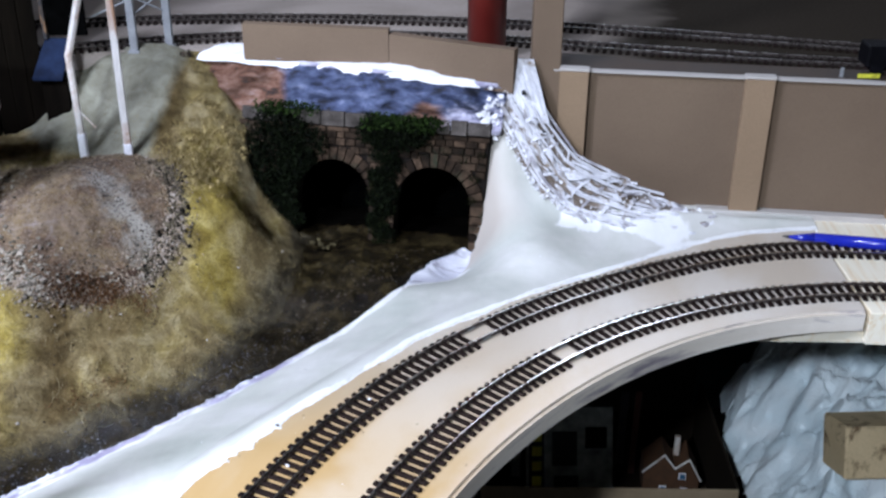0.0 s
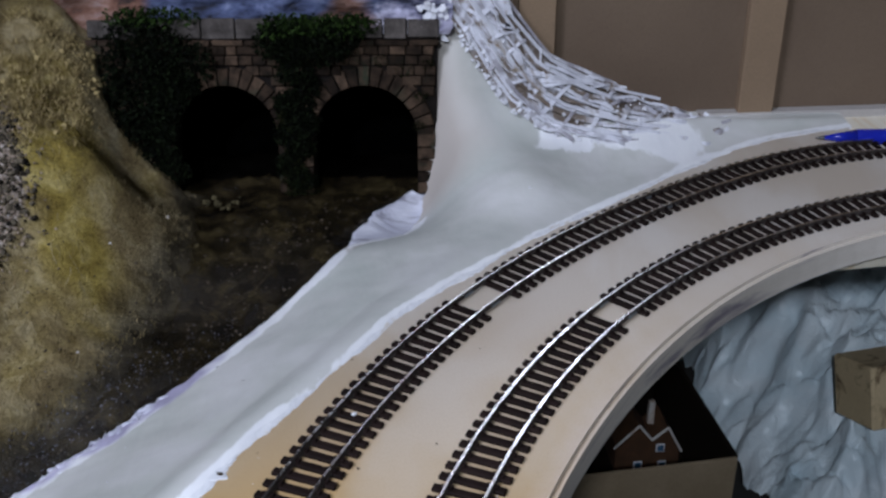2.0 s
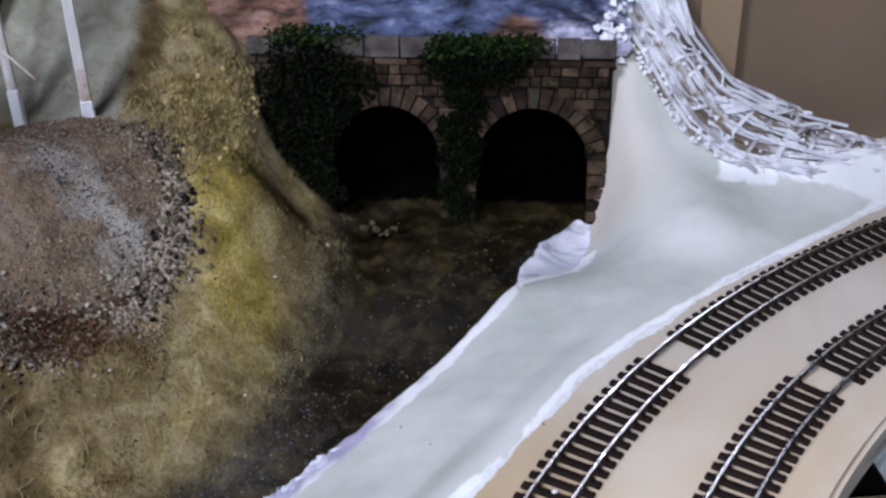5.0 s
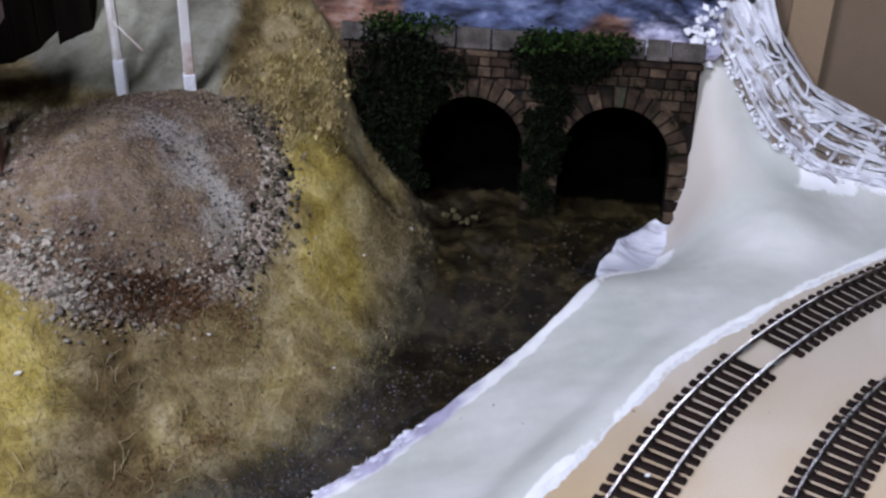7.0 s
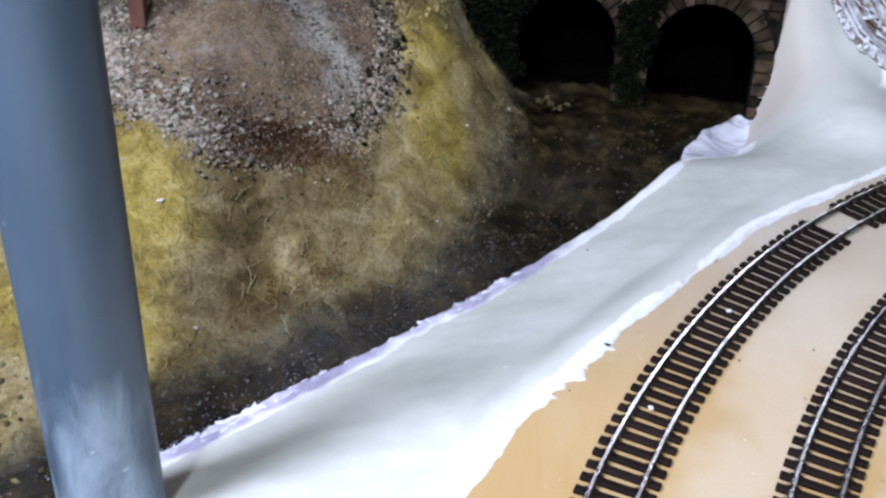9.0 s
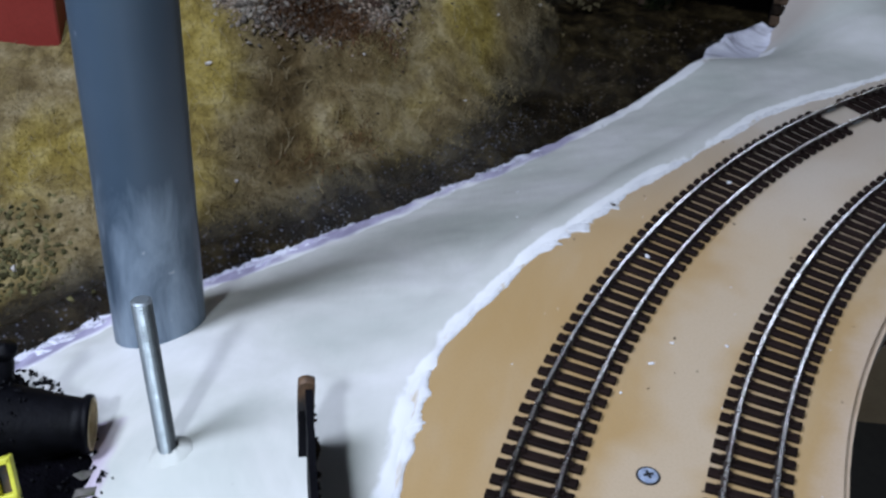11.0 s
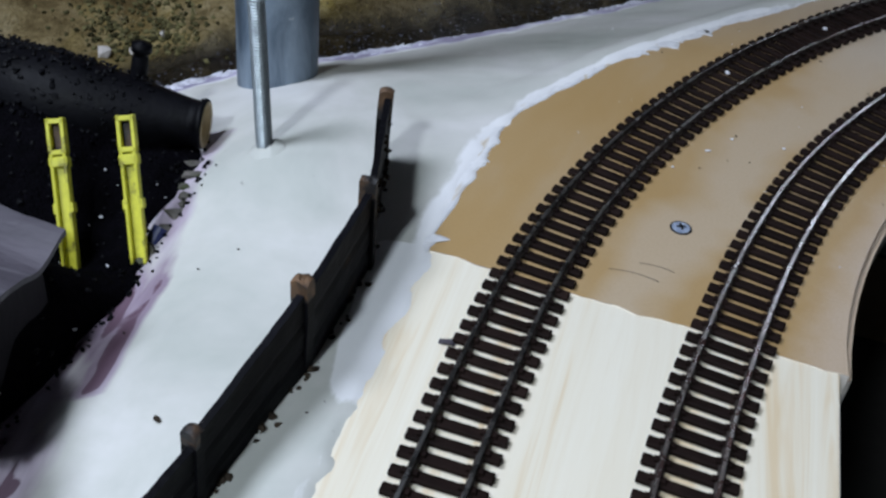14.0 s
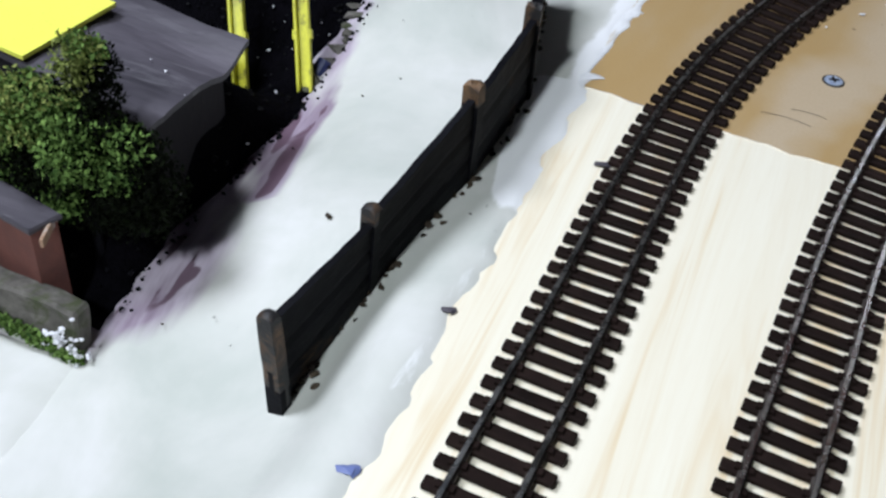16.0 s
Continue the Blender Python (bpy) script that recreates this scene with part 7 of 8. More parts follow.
# ---- card strip lattice ----
def lattice():
    t = thing("card_lattice", "woven card strips daubed with white plaster on the slope", "lattice")
    low = [Vector(p) for p in ((0.036, 0.935, 0.100), (0.053, 0.924, 0.073), (0.073, 0.910, 0.040), (0.103, 0.897, 0.020), (0.150, 0.888, 0.009), (0.206, 0.894, 0.004), (0.238, 0.902, 0.003))]
    top = [Vector(p) for p in ((0.060, 0.957, 0.131), (0.083, 0.944, 0.096), (0.112, 0.934, 0.058), (0.145, 0.936, 0.040), (0.176, 0.934, 0.026), (0.214, 0.930, 0.013), (0.246, 0.926, 0.006))]

    def spot(u, v):
        u = min(max(u, 0.0), 0.9999) * 6
        i, f = int(u), u - int(u)
        p = low[i].lerp(low[i + 1], f).lerp(top[i].lerp(top[i + 1], f), v)
        return p + Vector((0, -0.5, 0.85)) * (0.004 * math.sin(v * math.pi))

    rng = random.Random(21)

    def strip(u0, v0, u1, v1, wide, lift, mat, label=""):
        n = 10
        verts, faces = [], []
        for i in range(n + 1):
            f = i / n
            u, v = u0 + (u1 - u0) * f, v0 + (v1 - v0) * f + 0.04 * math.sin(f * 5 + u0 * 9)
            p = spot(u, v)
            q = spot(u + 0.02 * (1 if u1 >= u0 else -1), v + (v1 - v0) * 0.02 / max(abs(u1 - u0), 0.05))
            d = (q - p).normalized()
            up = Vector((0.15, -0.62, 0.77))
            s = d.cross(up).normalized()
            up = s.cross(d).normalized()
            p = p + up * (lift + 0.0012 * math.sin(f * 9 + v0 * 20))
            w = wide * (1 + 0.18 * math.sin(f * 7 + u0 * 30))
            verts += [p - s * w / 2, p + s * w / 2, p + s * w / 2 + up * 0.0007, p - s * w / 2 + up * 0.0007]
            if i:
                a, b = (i - 1) * 4, i * 4
                for k in range(4):
                    faces.append((a + k, a + (k + 1) % 4, b + (k + 1) % 4, b + k))
        faces += [(3, 2, 1, 0), (n * 4, n * 4 + 1, n * 4 + 2, n * 4 + 3)]
        part("strip", mesh_from("strip", verts, faces), mat, t, label)

    mats = (STRIP, STRIP, STRIP_GREY, STRIP, STRIP_BROWN)
    for i in range(13):
        v = (i + 0.5) / 13
        a = rng.uniform(0.0, 0.14) if v < 0.75 else rng.uniform(0.05, 0.4)
        b = rng.uniform(0.55, 1.0)
        strip(a, v + rng.uniform(-0.08, 0.08), b, v + rng.uniform(-0.18, 0.18), rng.uniform(0.0020, 0.0036), 0.0004 + 0.0010 * (i % 3), mats[i % 5])
    for i in range(44):
        u, v = rng.uniform(0.02, 0.9), rng.uniform(0.0, 0.95)
        strip(u, v, min(1.0, u + rng.uniform(0.06, 0.17)), v + rng.uniform(-0.28, 0.30), rng.uniform(0.0016, 0.0036), 0.0010 + 0.0008 * (i % 4), mats[rng.randrange(5)])
    for i in range(13):
        u = 0.12 + i * 0.068
        strip(u, rng.uniform(-0.02, 0.3), u + rng.uniform(-0.02, 0.08), rng.uniform(0.5, 1.0), rng.uniform(0.0024, 0.0042), 0.0010 + 0.001 * (i % 2), mats[i % 4])
    # brown backing seen through the gaps
    n, k = 40, 10
    verts, faces = [], []
    for j in range(k + 1):
        for i in range(n + 1):
            p = spot(i / n, j / k) + Vector((0, 0.4, -0.9)) * 0.0025
            verts.append(p)
            if i < n and j < k:
                q = j * (n + 1) + i
                faces.append((q, q + 1, q + n + 2, q + n + 1))
    part("backing_card", mesh_from("backing", verts, faces), STRIP_BROWN, t, "brown card seen between the strips")
    # plaster daubs
    daubs = [(spot(rng.uniform(0, 1), rng.choice((rng.uniform(-0.05, 0.15), rng.uniform(0, 1)))) + Vector((0, -0.001, 0.0015)), rng.uniform(0.0007, 0.0022)) for i in range(80)]
    daubs += [(Vector((0.032 + rng.gauss(0, 0.006), 0.933 + rng.uniform(-0.005, 0.003), 0.100 + rng.gauss(0, 0.010))), rng.uniform(0.0014, 0.0036)) for i in range(34)]
    tagged(part("plaster_crust", flakes("daubs", daubs), WHITE, t), "white plaster daubs", kind="stuff")
    bead = [(spot(rng.uniform(0.02, 1.0), rng.gauss(0.0, 0.035)) + Vector((0, -0.0008, 0.0004)), rng.uniform(0.0006, 0.0017)) for i in range(170)]
    bead += [(spot(rng.uniform(0.55, 1.0), rng.uniform(0.0, 1.0)) + Vector((0, 0, 0.001)), rng.uniform(0.0006, 0.0016)) for i in range(40)]
    tagged(part("plaster_bead", flakes("bead", bead), WHITE, t), "ragged white plaster bead", kind="stuff")
    # white flap of card at the top, beside the square column
    f = thing("card_flap", "white plastered card flap with small holes at the lattice top", "card flap")
    n = 12
    verts, faces = [], []
    for j in range(n + 1):
        for i in range(n + 1):
            u, v = i / n, j / n
            p = Vector((0.040, 0.946, 0.150)).lerp(Vector((0.071, 0.955, 0.146)), u).lerp(Vector((0.058, 0.938, 0.092)).lerp(Vector((0.087, 0.938, 0.090)), u), v)
            p += Vector((0, -1, 0.3)) * 0.0016 * fbm(u, v, 4, 3, 5.0)
            verts.append(p)
            if i < n and j < n:
                q = j * (n + 1) + i
                faces.append((q, q + 1, q + n + 2, q + n + 1))
    part("flap", mesh_from("flap", verts, faces), STRIP, f)
    # Solid black pegs stand in for the dark of two holes.
    for x, y, z in ((0.0815, 0.9335, 0.0835), (0.062, 0.941, 0.1185)):
        part("hole", rod_between((x, y - 0.004, z + 0.001), (x, y + 0.003, z), 0.0020, sides=12), INK_BLACK, f, "black peg for a round hole, darkness in its colour")


lattice()


# ---- uprights on the plateau ----
def posts_and_gantry():
    p = thing("white_post", "tall flaking white post with brown streaks on the plateau", "post", "white posts")
    part("shaft", box((0.0062, 0.0062, 0.176), (0, 0, 0.086), 0.0006), WHITE_POST, p)
    part("white_foot", box((0.0072, 0.0072, 0.020), (0, 0, 0.010), 0.0006), WHITE, p, "clean white painted foot")
    p.matrix_world = pose(-0.2901, 0.8894, 0.066, 0, 0.4, 12)
    q = thing("white_post", "cranked white post with a thin stay wire on the plateau", "post", "white posts")
    part("white_foot", box((0.0066, 0.0066, 0.026), (0, 0, 0.013), 0.0006), WHITE, q, "clean white painted foot").matrix_basis = pose(-0.3334, 0.8992, 0.065)
    part("shaft", rod_between((-0.3334, 0.8992, 0.07), (-0.3345, 0.900, 0.163), 0.0032, sides=8), WHITE_POST, q)
    part("cranked_head", rod_between((-0.3345, 0.900, 0.161), (-0.3165, 0.905, 0.224), 0.0032, sides=8), WHITE_POST, q)
    part("stay", rod_between((-0.3335, 0.897, 0.115), (-0.316, 0.889, 0.100), 0.0006, sides=6), WHITE_POST, q, "thin stay wire")
    g = thing("signal_gantry", "grey painted lattice gantry leg beside the rear track", "gantry")
    for x, y in ((-0.311, 1.0135), (-0.2815, 1.032)):
        part("leg", box((0.0075, 0.0055, 0.19), (x, y, 0.225), 0.0005), GREY_STEEL, g)
        part("foot_plate", box((0.011, 0.010, 0.003), (x, y, 0.1315), 0.0005), GREY_STEEL, g)
    for a, b in (((-0.311, 1.013, 0.166), (-0.2815, 1.031, 0.186)), ((-0.311, 1.013, 0.186), (-0.2815, 1.031, 0.166)), ((-0.311, 1.013, 0.215), (-0.2815, 1.031, 0.24)), ((-0.311, 1.013, 0.24), (-0.2815, 1.031, 0.215))):
        part("brace", rod_between(a, b, 0.0009, sides=6), GREY_STEEL, g)
    part("brace", rod_between((-0.345, 1.0, 0.168), (-0.311, 1.013, 0.182), 0.0009, sides=6), GREY_STEEL, g)
    # small stump where the grass ridge meets the deck
    s = [(Vector((-0.262 + 0.004 * math.cos(i), 1.012 + 0.003 * math.sin(i * 2), 0.128 + 0.0006 * i)), 0.0022) for i in range(8)]
    tagged(part("dry_stump", lumps("stump", s), GRIT), "small dry brown stump at the deck edge", "stump")


posts_and_gantry()


def left_buildings():
    b = thing("raised_hut", "faded pink hut raised on red-brown timber legs", "hut")
    for x, y in ((-0.3795, 0.799), (-0.455, 0.812)):
        part("leg", box((0.0092, 0.0092, 0.078), (x, y, 0.0965), 0.0006), BROWN_POST, b, "red-brown square leg")
    part("body", prism([(-0.367, 0.770), (-0.56, 0.775), (-0.57, 0.85), (-0.377, 0.845)], 0.134, 0.182), PINK_ROOF, b)
    n = 16
    for i in range(n):
        x = -0.3735 - i * 0.0122
        part("cladding_strip", box((0.0105, 0.0022, 0.046), (x, 0.7688, 0.158 + random.uniform(-0.003, 0.003)), 0.0004), PINK_ROOF, b)
    part("roof", prism([(-0.366, 0.766), (-0.58, 0.770), (-0.59, 0.860), (-0.376, 0.85)], 0.182, 0.186, 0.0006), DARK_PLANK, b)
    r = thing("red_crate", "dark red box half hidden behind the pipe", "box")
    part("body", box((0.05, 0.03, 0.058), (-0.463, 0.720, 0.030), 0.001), RED, r)
    part("lid", box((0.053, 0.033, 0.006), (-0.463, 0.720, 0.0623), 0.001), RED, r)
    h = thing("dark_shed", "dark weathered plank shed with a blue slate porch roof", "shed")
    a, b = Vector((-0.392, 0.985)), Vector((-0.60, 0.86))
    way = (b - a).normalized()
    turn = math.degrees(math.atan2(-way.y, -way.x))
    for i in range(16):
        q = a + way * (0.0077 + i * 0.0155)
        part("plank", box((0.0148, 0.004, 0.34), (0, random.uniform(-0.0012, 0.0012), 0), 0.0006), DARK_PLANK, h).matrix_world = pose(q.x, q.y, 0.205, 0, random.uniform(-0.4, 0.4), turn)
    n = Vector((way.y, -way.x))
    n = n if n.y > 0 else -n
    part("body", prism([tuple(a + n * 0.003), tuple(b + n * 0.003), tuple(b + n * 0.10), tuple(a + n * 0.05)], 0.04, 0.37), DARK_PLANK, h)
    # Solid near-black panel stands in for the dark of an open doorway.
    part("black_doorway", box((0.036, 0.004, 0.07), (-0.363, 0.9855, 0.190), 0.0006), DARK_INSIDE, h, "black panel for a doorway, darkness in its colour")
    part("door_post", box((0.004, 0.005, 0.052), (-0.3835, 0.983, 0.178), 0.0004), OAK, h, "orange-brown door post")
    part("lintel", box((0.040, 0.005, 0.004), (-0.3655, 0.983, 0.2045), 0.0004), OAK, h, "orange-brown lintel")
    me = prism([(-0.3945, 0.962), (-0.3665, 0.962), (-0.3600, 0.984), (-0.3850, 0.984)], 0.1180, 0.1205)
    for v in me.verts:
        v.co.z += (v.co.y - 0.962) * 1.45
    part("porch_roof", me, SLATE, h, "blue slate porch roof")
    part("porch_wall", box((0.024, 0.016, 0.055), (-0.3770, 0.976, 0.091), 0.0006), DARK_PLANK, h)


left_buildings()


# ---- pen, screws and small litter on the boards ----
def small_things():
    p = thing("marker_pen", "bright blue pen lying on the board by the wall", "pen")
    a, b = Vector((0.3005, 0.8885, 0.0022)), Vector((0.386, 0.8655, 0.0064))
    d = (b - a).normalized()
    part("barrel", smooth_bm(rod_between(a + d * 0.028, b + d * 0.06, 0.0056, 0.0058, 28)), BLUE_PEN, p)
    part("cone", smooth_bm(rod_between(a + d * 0.006, a + d * 0.028, 0.0014, 0.0056, 28)), BLUE_PEN, p)
    part("nib", rod_between(a, a + d * 0.006, 0.0004, 0.0016, 14), INK_BLACK, p, "dark nib")
    s = thing("wood_screw", "countersunk crosshead zinc screw sunk in the board", "screw", "screws")
    part("head", mesh_from("head", *lathe([(0.0, 0.0007), (0.0026, 0.0008), (0.0036, 0.0005), (0.0038, -0.0004)], 28)), SCREW, s)
    # Black ring and bars stand in for shade in the screw's recesses.
    part("countersink", mesh_from("countersink", *lathe([(0.0037, 0.0003), (0.0044, 0.0003), (0.0046, -0.0004)], 28)), INK_BLACK, s, "black ring for the shaded countersink")
    for turn in (20, 110):
        part("slot", box((0.0038, 0.0009, 0.0003), (0, 0, 0.00092)), INK_BLACK, s, "black bar for the shaded cross slot").matrix_basis = pose(0, 0, 0, 0, 0, turn)
    s.matrix_world = pose(-0.113, 0.4138, 0.0)
    rng = random.Random(12)
    chips = [(-0.1076, 0.4757, 0.0013), (-0.0751, 0.4918, 0.0009), (-0.0577, 0.6229, 0.0016), (-0.1046, 0.5488, 0.0016), (-0.098, 0.49, 0.0009), (-0.121, 0.456, 0.0007), (-0.044, 0.64, 0.0007), (0.075, 0.829, 0.0012)]
    stuff = [(Vector((x, y, 0.0026 if i in (2, 3) else 0.0006 if i < 7 else PLASTER_GROUND.z(x, y) + 0.001)), r) for i, (x, y, r) in enumerate(chips)]
    for i in range(26):
        x, y = rng.uniform(-0.17, 0.0), rng.uniform(0.40, 0.64)
        stuff.append((Vector((x, y, 0.0005)), rng.uniform(0.0003, 0.0006)))
    tagged(part("plaster_chips", lumps("chips", stuff, 0.5), WHITE), "tiny white plaster chips on the boards and sleepers", "chips", kind="stuff")
    dark = []
    for i in range(9):
        x, y = rng.uniform(-0.30, -0.21), rng.uniform(0.15, 0.40)
        dark.append((Vector((x, y, PLASTER_GROUND.z(x, y) + 0.0012)), rng.uniform(0.0003, 0.0007)))
    dark.append((Vector((-0.2608, 0.2624, PLASTER_GROUND.z(-0.2608, 0.2624) + 0.001)), 0.0014))
    for i in range(30):
        x, y = rng.uniform(-0.16, 0.02), rng.uniform(0.40, 0.70)
        dark.append((Vector((x, y, 0.0004)), rng.uniform(0.0003, 0.0007)))
    dark.append((Vector((-0.118, 0.594, 0.0006)), 0.0014))
    tagged(part("dark_specks", lumps("specks", dark, 0.4), GRIT), "dark specks and crumbs on plaster and board", "specks", kind="stuff")
    for x, y, r, mat, lab in ((-0.2048, 0.2262, 0.0022, GREY_WOOD, "dried blue-grey paint blob on the plank"), (-0.2072, 0.1622, 0.0030, PERIWINKLE, "dried mid-blue paint blob at the plank edge"), (-0.1822, 0.3165, 0.0026, GREY_WOOD, "grey-green glue blob beside the sleepers")):
        tagged(part("paint_blob", lumps("blob", [(Vector((x, y, 0.0006)), r), (Vector((x + r * 0.7, y + r * 0.3, 0.0005)), r * 0.7)], 0.4), mat), lab, "paint blob", "paint blobs")
    hair = []
    for k, (x, y, r) in enumerate(((-0.128, 0.372, 0.02), (-0.120, 0.383, 0.014))):
        line = [(x + r * math.cos(1.0 + 0.09 * i), y + r * 0.6 * math.sin(1.0 + 0.09 * i) - 0.006, 0.0004) for i in range(12)]
        for a, b in zip(line, line[1:]):
            hair.append(rod_between(a, b, 0.00009, sides=5))
    tagged(part("wire_offcut", join(*hair), RAIL_WEB), "fine dark wire offcuts lying on the board", "wire")
    # fishplates at the joints
    for line, steps, at in ((OUTER_LINE, OUTER_STEPS, (0.021, 0.715)), (INNER_LINE, INNER_STEPS, (0.0885, 0.6885)), (OUTER_LINE, OUTER_STEPS, (0.158, 0.812))):
        i = int(np.argmin(((line - np.array(at)) ** 2).sum(1)))
        d = line[i + 1] - line[i - 1]
        turn = math.degrees(math.atan2(d[1], d[0]))
        n = np.array([-d[1], d[0]]) / np.hypot(*d)
        for s in (-1, 1):
            q = line[i] + n * s * 0.00885
            tagged(part("rail_joiner", box((0.008, 0.0032, 0.0011), (0, 0, 0), 0.0002), ZINC), "small folded steel rail joiner", "rail joiner", "rail joiners").matrix_world = pose(q[0], q[1], 0.0022, 0, 0, turn)
    # clutter on the rear deck
    c = thing("black_wagon", "small black wagon with a yellow tag on the rear deck", "wagon")
    part("body", box((0.06, 0.026, 0.020), (0.405, 0.972, 0.1495), 0.0015), BLACK, c)
    for dx in (-0.02, 0.02):
        part("wheel", smooth_bm(rod_between((0.405 + dx, 0.9585, 0.1375), (0.405 + dx, 0.962, 0.1375), 0.006, sides=20)), BLACK, c)
    part("tag", box((0.020, 0.001, 0.004), (0.376, 0.952, 0.1345), 0.0002), YELLOW, c, "yellow tag")
    part("buffer", box((0.003, 0.003, 0.009), (0.353, 0.957, 0.136), 0.0004), GREY_STEEL, c)


def smooth_bm(bm):
    for f in bm.faces:
        f.smooth = len(f.verts) == 4
    return bm


small_things()


# ---- shelf below the layout ----
def under_shelf():
    tagged(part("lower_shelf", box((1.6, 1.5, 0.02), (0.3, 1.25, -0.49)), FLOOR), "dark shelf under the layout", "shelf", kind="structure")
    # Added panel; it stands in for the darkness behind the shelf.
    tagged(part("back_panel", box((1.9, 0.02, 0.48), (0.2, 1.62, -0.24)), FLOOR), "added dark panel for the darkness under the layout", "panel", kind="structure")
    tagged(part("dark_cloth", box((0.5, 0.012, 0.40), (0.60, 1.30, -0.28), 0.002), TEAL), "dark teal cloth hanging under the layout", "cloth", kind="structure")
    b = thing("cardboard_box", "open brown cardboard box holding a model house and magazine", "box")
    part("front", box((0.30, 0.004, 0.10), (0.185, 0.993, -0.430), 0.0006), BROWN_CARD, b)
    # Sides, back and bottom carry the shade of the box in their colour.
    part("side", box((0.004, 0.22, 0.10), (0.335, 1.105, -0.430), 0.0006), BOX_SHADE, b, "card side, its shade put in the colour")
    part("side", box((0.004, 0.22, 0.10), (0.035, 1.105, -0.430), 0.0006), BOX_SHADE, b, "card side, its shade put in the colour")
    part("back", box((0.30, 0.004, 0.05), (0.185, 1.217, -0.455), 0.0006), BOX_SHADE, b)
    part("bottom", box((0.30, 0.22, 0.003), (0.185, 1.105, -0.4775)), BOX_SHADE, b)
    # model house with two gables
    h = thing("model_house", "small orange-brick model house with white barge boards", "model house")
    outline = [(-0.042, 0.0), (0.042, 0.0), (0.042, 0.030), (0.024, 0.064), (0.004, 0.046), (-0.014, 0.070), (-0.042, 0.040)]
    bm = bmesh.new()
    fr = [bm.verts.new((x, 0, z)) for x, z in outline]
    bk = [bm.verts.new((x, 0.05, z)) for x, z in outline]
    bm.faces.new(fr)
    bm.faces.new(bk[::-1])
    for i in range(len(outline)):
        bm.faces.new((fr[i], bk[i], bk[(i + 1) % len(outline)], fr[(i + 1) % len(outline)]))
    bmesh.ops.recalc_face_normals(bm, faces=bm.faces[:])
    part("wall", bm, ORANGE_BRICK, h)
    for a, c in (((0.044, 0.027), (0.024, 0.066)), ((0.024, 0.066), (0.004, 0.048)), ((0.004, 0.048), (-0.014, 0.072)), ((-0.014, 0.072), (-0.045, 0.038))):
        part("barge_board", rod_between((a[0], -0.002, a[1]), (c[0], -0.002, c[1]), 0.0016, sides=8), WHITE_POST, h, "white barge board")
    part("chimney", box((0.008, 0.008, 0.034), (0.006, 0.02, 0.076), 0.0006), WHITE_POST, h, "pale chimney")
    for x, z in ((0.016, 0.034), (-0.012, 0.008), (0.020, 0.006)):
        w = part("window", box((0.011, 0.0014, 0.012), (x, -0.0014, z), 0.0002), WHITE, h, "white window frame")
        part("pane", box((0.008, 0.0006, 0.009), (x, -0.0026, z)), GLASS_BLUE, w)
    h.matrix_world = pose(0.276, 1.075, -0.4535, 0, 0, -4) @ Matrix.Scale(0.82, 4)
    # magazine leaning in the box
    m = thing("magazine", "dark magazine with a yellow title on its black spine band", "magazine")
    part("cover", box((0.105, 0.003, 0.125), (0, 0, 0.0625), 0.0004), INK_GREY, m)
    part("title_band", box((0.018, 0.0006, 0.122), (-0.040, -0.0019, 0.0625)), INK_BLACK, m, "black title band")
    for i in range(6):
        part("title_bar", box((0.012, 0.0005, 0.012), (-0.040, -0.0025, 0.018 + i * 0.018)), INK_YELLOW, m, "yellow title mark")
    part("picture", box((0.030, 0.0005, 0.042), (-0.006, -0.0019, 0.075)), INK_BLACK, m, "dark cover picture")
    part("picture", box((0.030, 0.0005, 0.032), (-0.004, -0.0019, 0.026)), INK_BLACK, m, "dark cover picture")
    part("picture", box((0.026, 0.0005, 0.026), (0.032, -0.0019, 0.088)), DARK_PLANK, m, "dark cover picture")
    m.matrix_world = pose(0.150, 1.065, -0.474, -24, 0, 2) @ Matrix.Scale(1.04, 4)
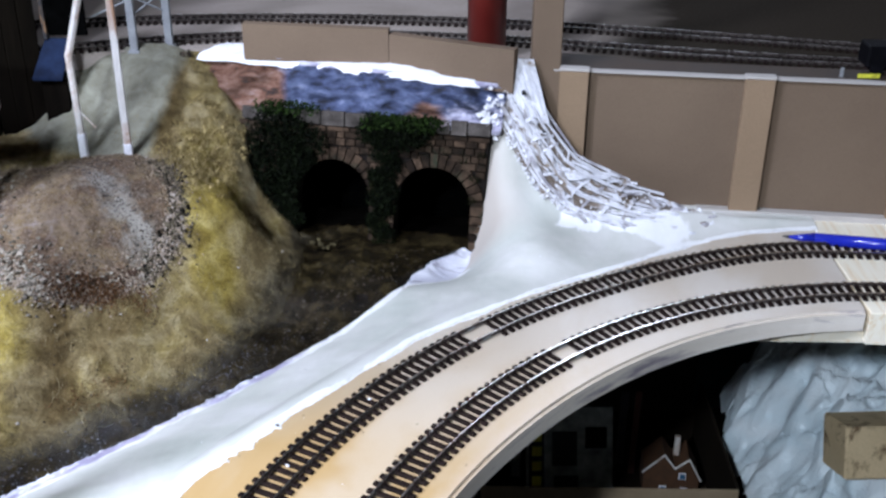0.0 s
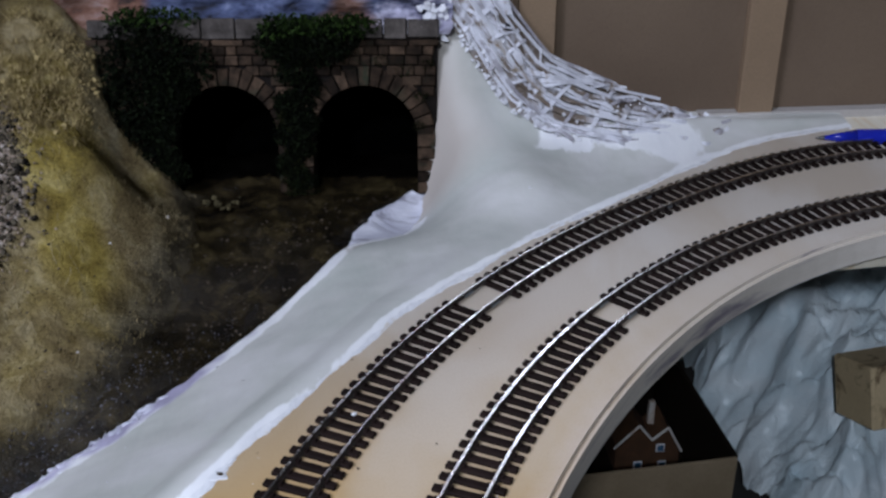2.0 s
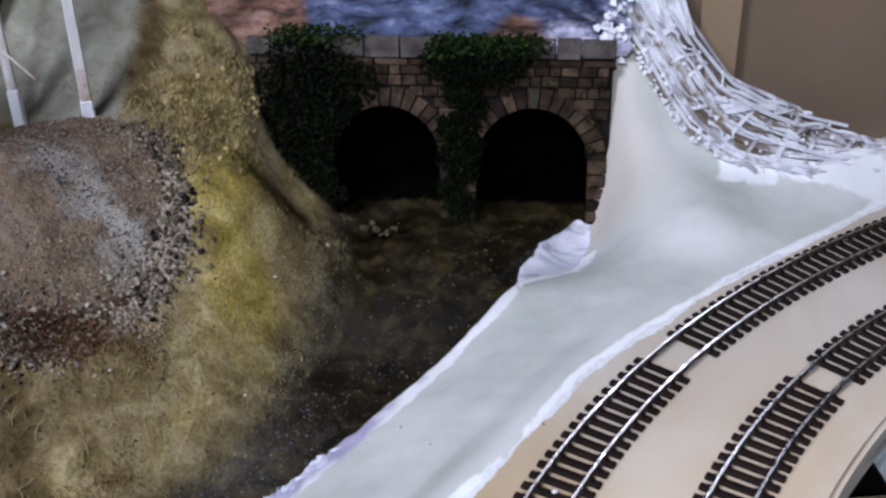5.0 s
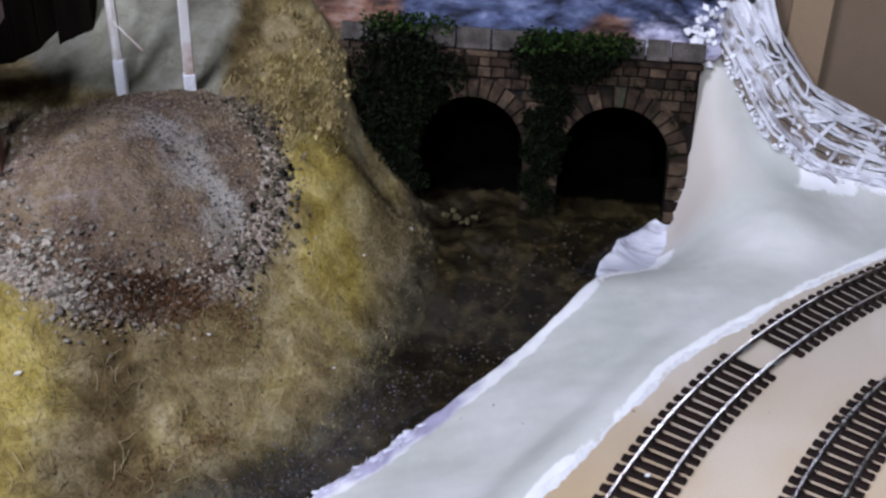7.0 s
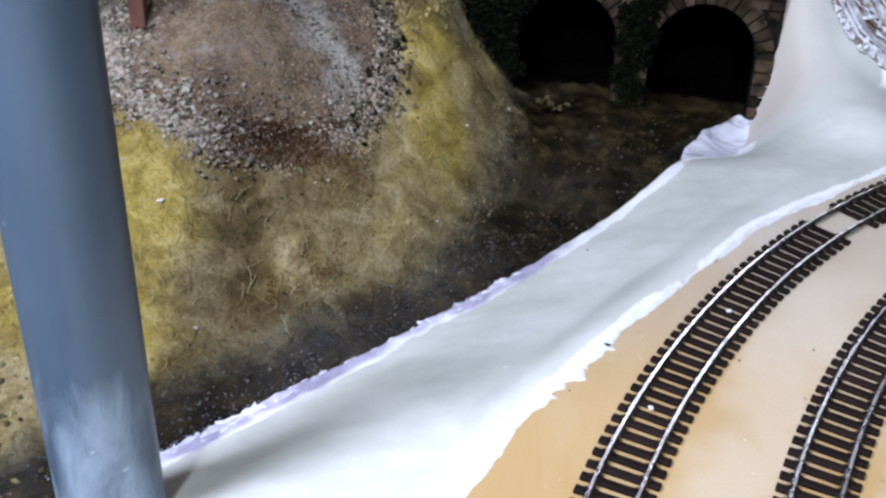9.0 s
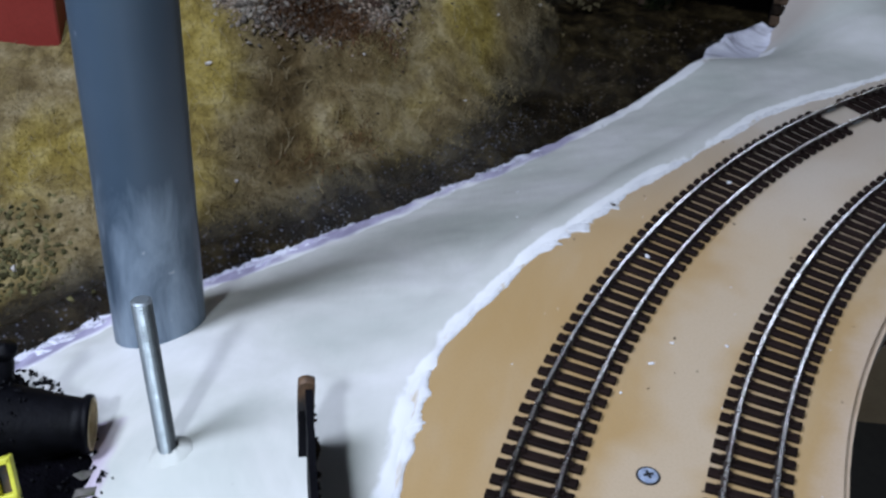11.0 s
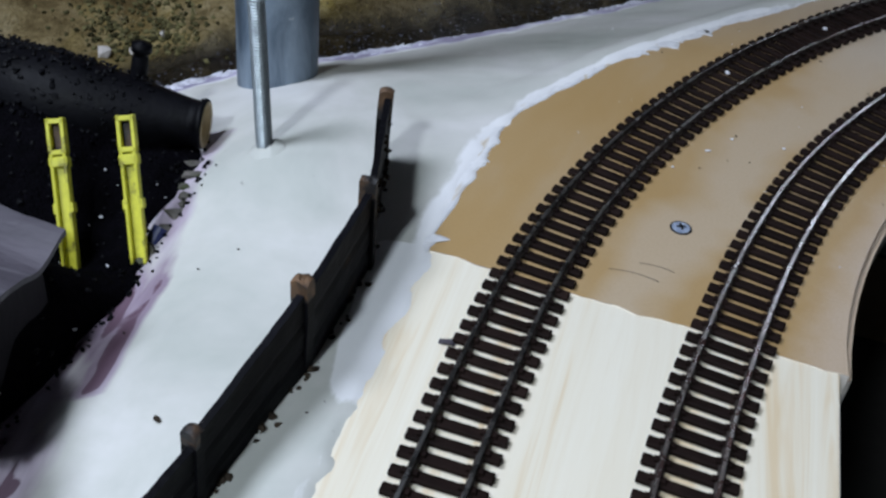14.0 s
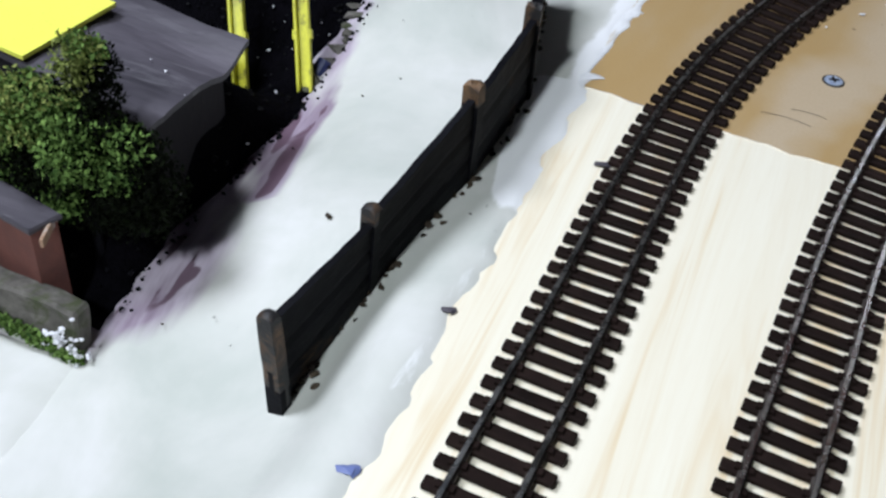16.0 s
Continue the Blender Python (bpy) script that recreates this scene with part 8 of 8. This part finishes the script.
    for i, (x, y, w, z) in enumerate(((0.085, 1.13, 0.012, 0.10), (0.225, 1.16, 0.010, 0.115), (0.238, 1.14, 0.008, 0.13))):
        tagged(part("card_offcut", box((w, 0.003, z), (x, y, -0.475 + z / 2), 0.0004), (WHITE_POST, GREY_WOOD, RUST_WALL)[i]), "narrow printed card offcut standing in the box", "card", "card offcuts")
    # crumpled white bag
    n = 120
    verts, faces = [], []
    for j in range(n + 1):
        for i in range(n + 1):
            u, v = i / n, j / n
            x = 0.356 + u * 0.40
            y = 0.90 + v * 0.32
            edge = min(u, 1 - u, v, 1 - v)
            ridge = noise.ridged_multi_fractal(Vector((u * 3.1, v * 2.7, 1.3)), 0.9, 2.2, 5, 1.0, 2.0)
            fold = noise.ridged_multi_fractal(Vector((u * 11.0 + v * 3.0, v * 7.0, 4.3)), 0.8, 2.3, 4, 1.0, 2.0)
            crease = abs(fbm(u * 1.0 + 0.6 * v, v * 0.7, 6.5, 3, 8.0)) + 0.6 * abs(fbm(u - 0.5 * v, v + 0.4 * u, 15, 3, 2.0))
            z = -0.47 + (0.10 + 0.135 * v) * min(1, edge * 5) ** 0.6 * (0.55 + 0.45 * min(1, u * 2.6)) + 0.030 * ridge + 0.010 * fold + 0.016 * crease + 0.006 * fbm(u, v, 9, 4, 3.0)
            verts.append((x + 0.02 * fbm(v, u, 5, 3, 6.0), y + 0.014 * fbm(u, v, 6, 3, 2.0), z))
            if i < n and j < n:
                q = j * (n + 1) + i
                faces.append((q, q + 1, q + n + 2, q + n + 1))
    bag = thing("plastic_bag", "crumpled white plastic carrier bag with dark blue print", "bag")
    smooth(part("film", mesh_from("bag", verts, faces), BAG, bag))
    for x, y, z, w in ((0.500, 0.955, -0.205, 0.018), (0.512, 0.905, -0.36, 0.02)):
        part("print", box((w, 0.001, 0.028), (0, 0, 0), 0.0003), INK_BLUE, bag, "dark blue printed mark").matrix_world = pose(x, y, z, -35, 0, 8)
    tagged(part("stained_board", box((0.16, 0.06, 0.058), (0, 0, 0), 0.002), GOLD_CARD), "stained golden cardboard carton on the bag", "carton").matrix_world = pose(0.496, 0.958, -0.283, -20, 0, 4)


under_shelf()
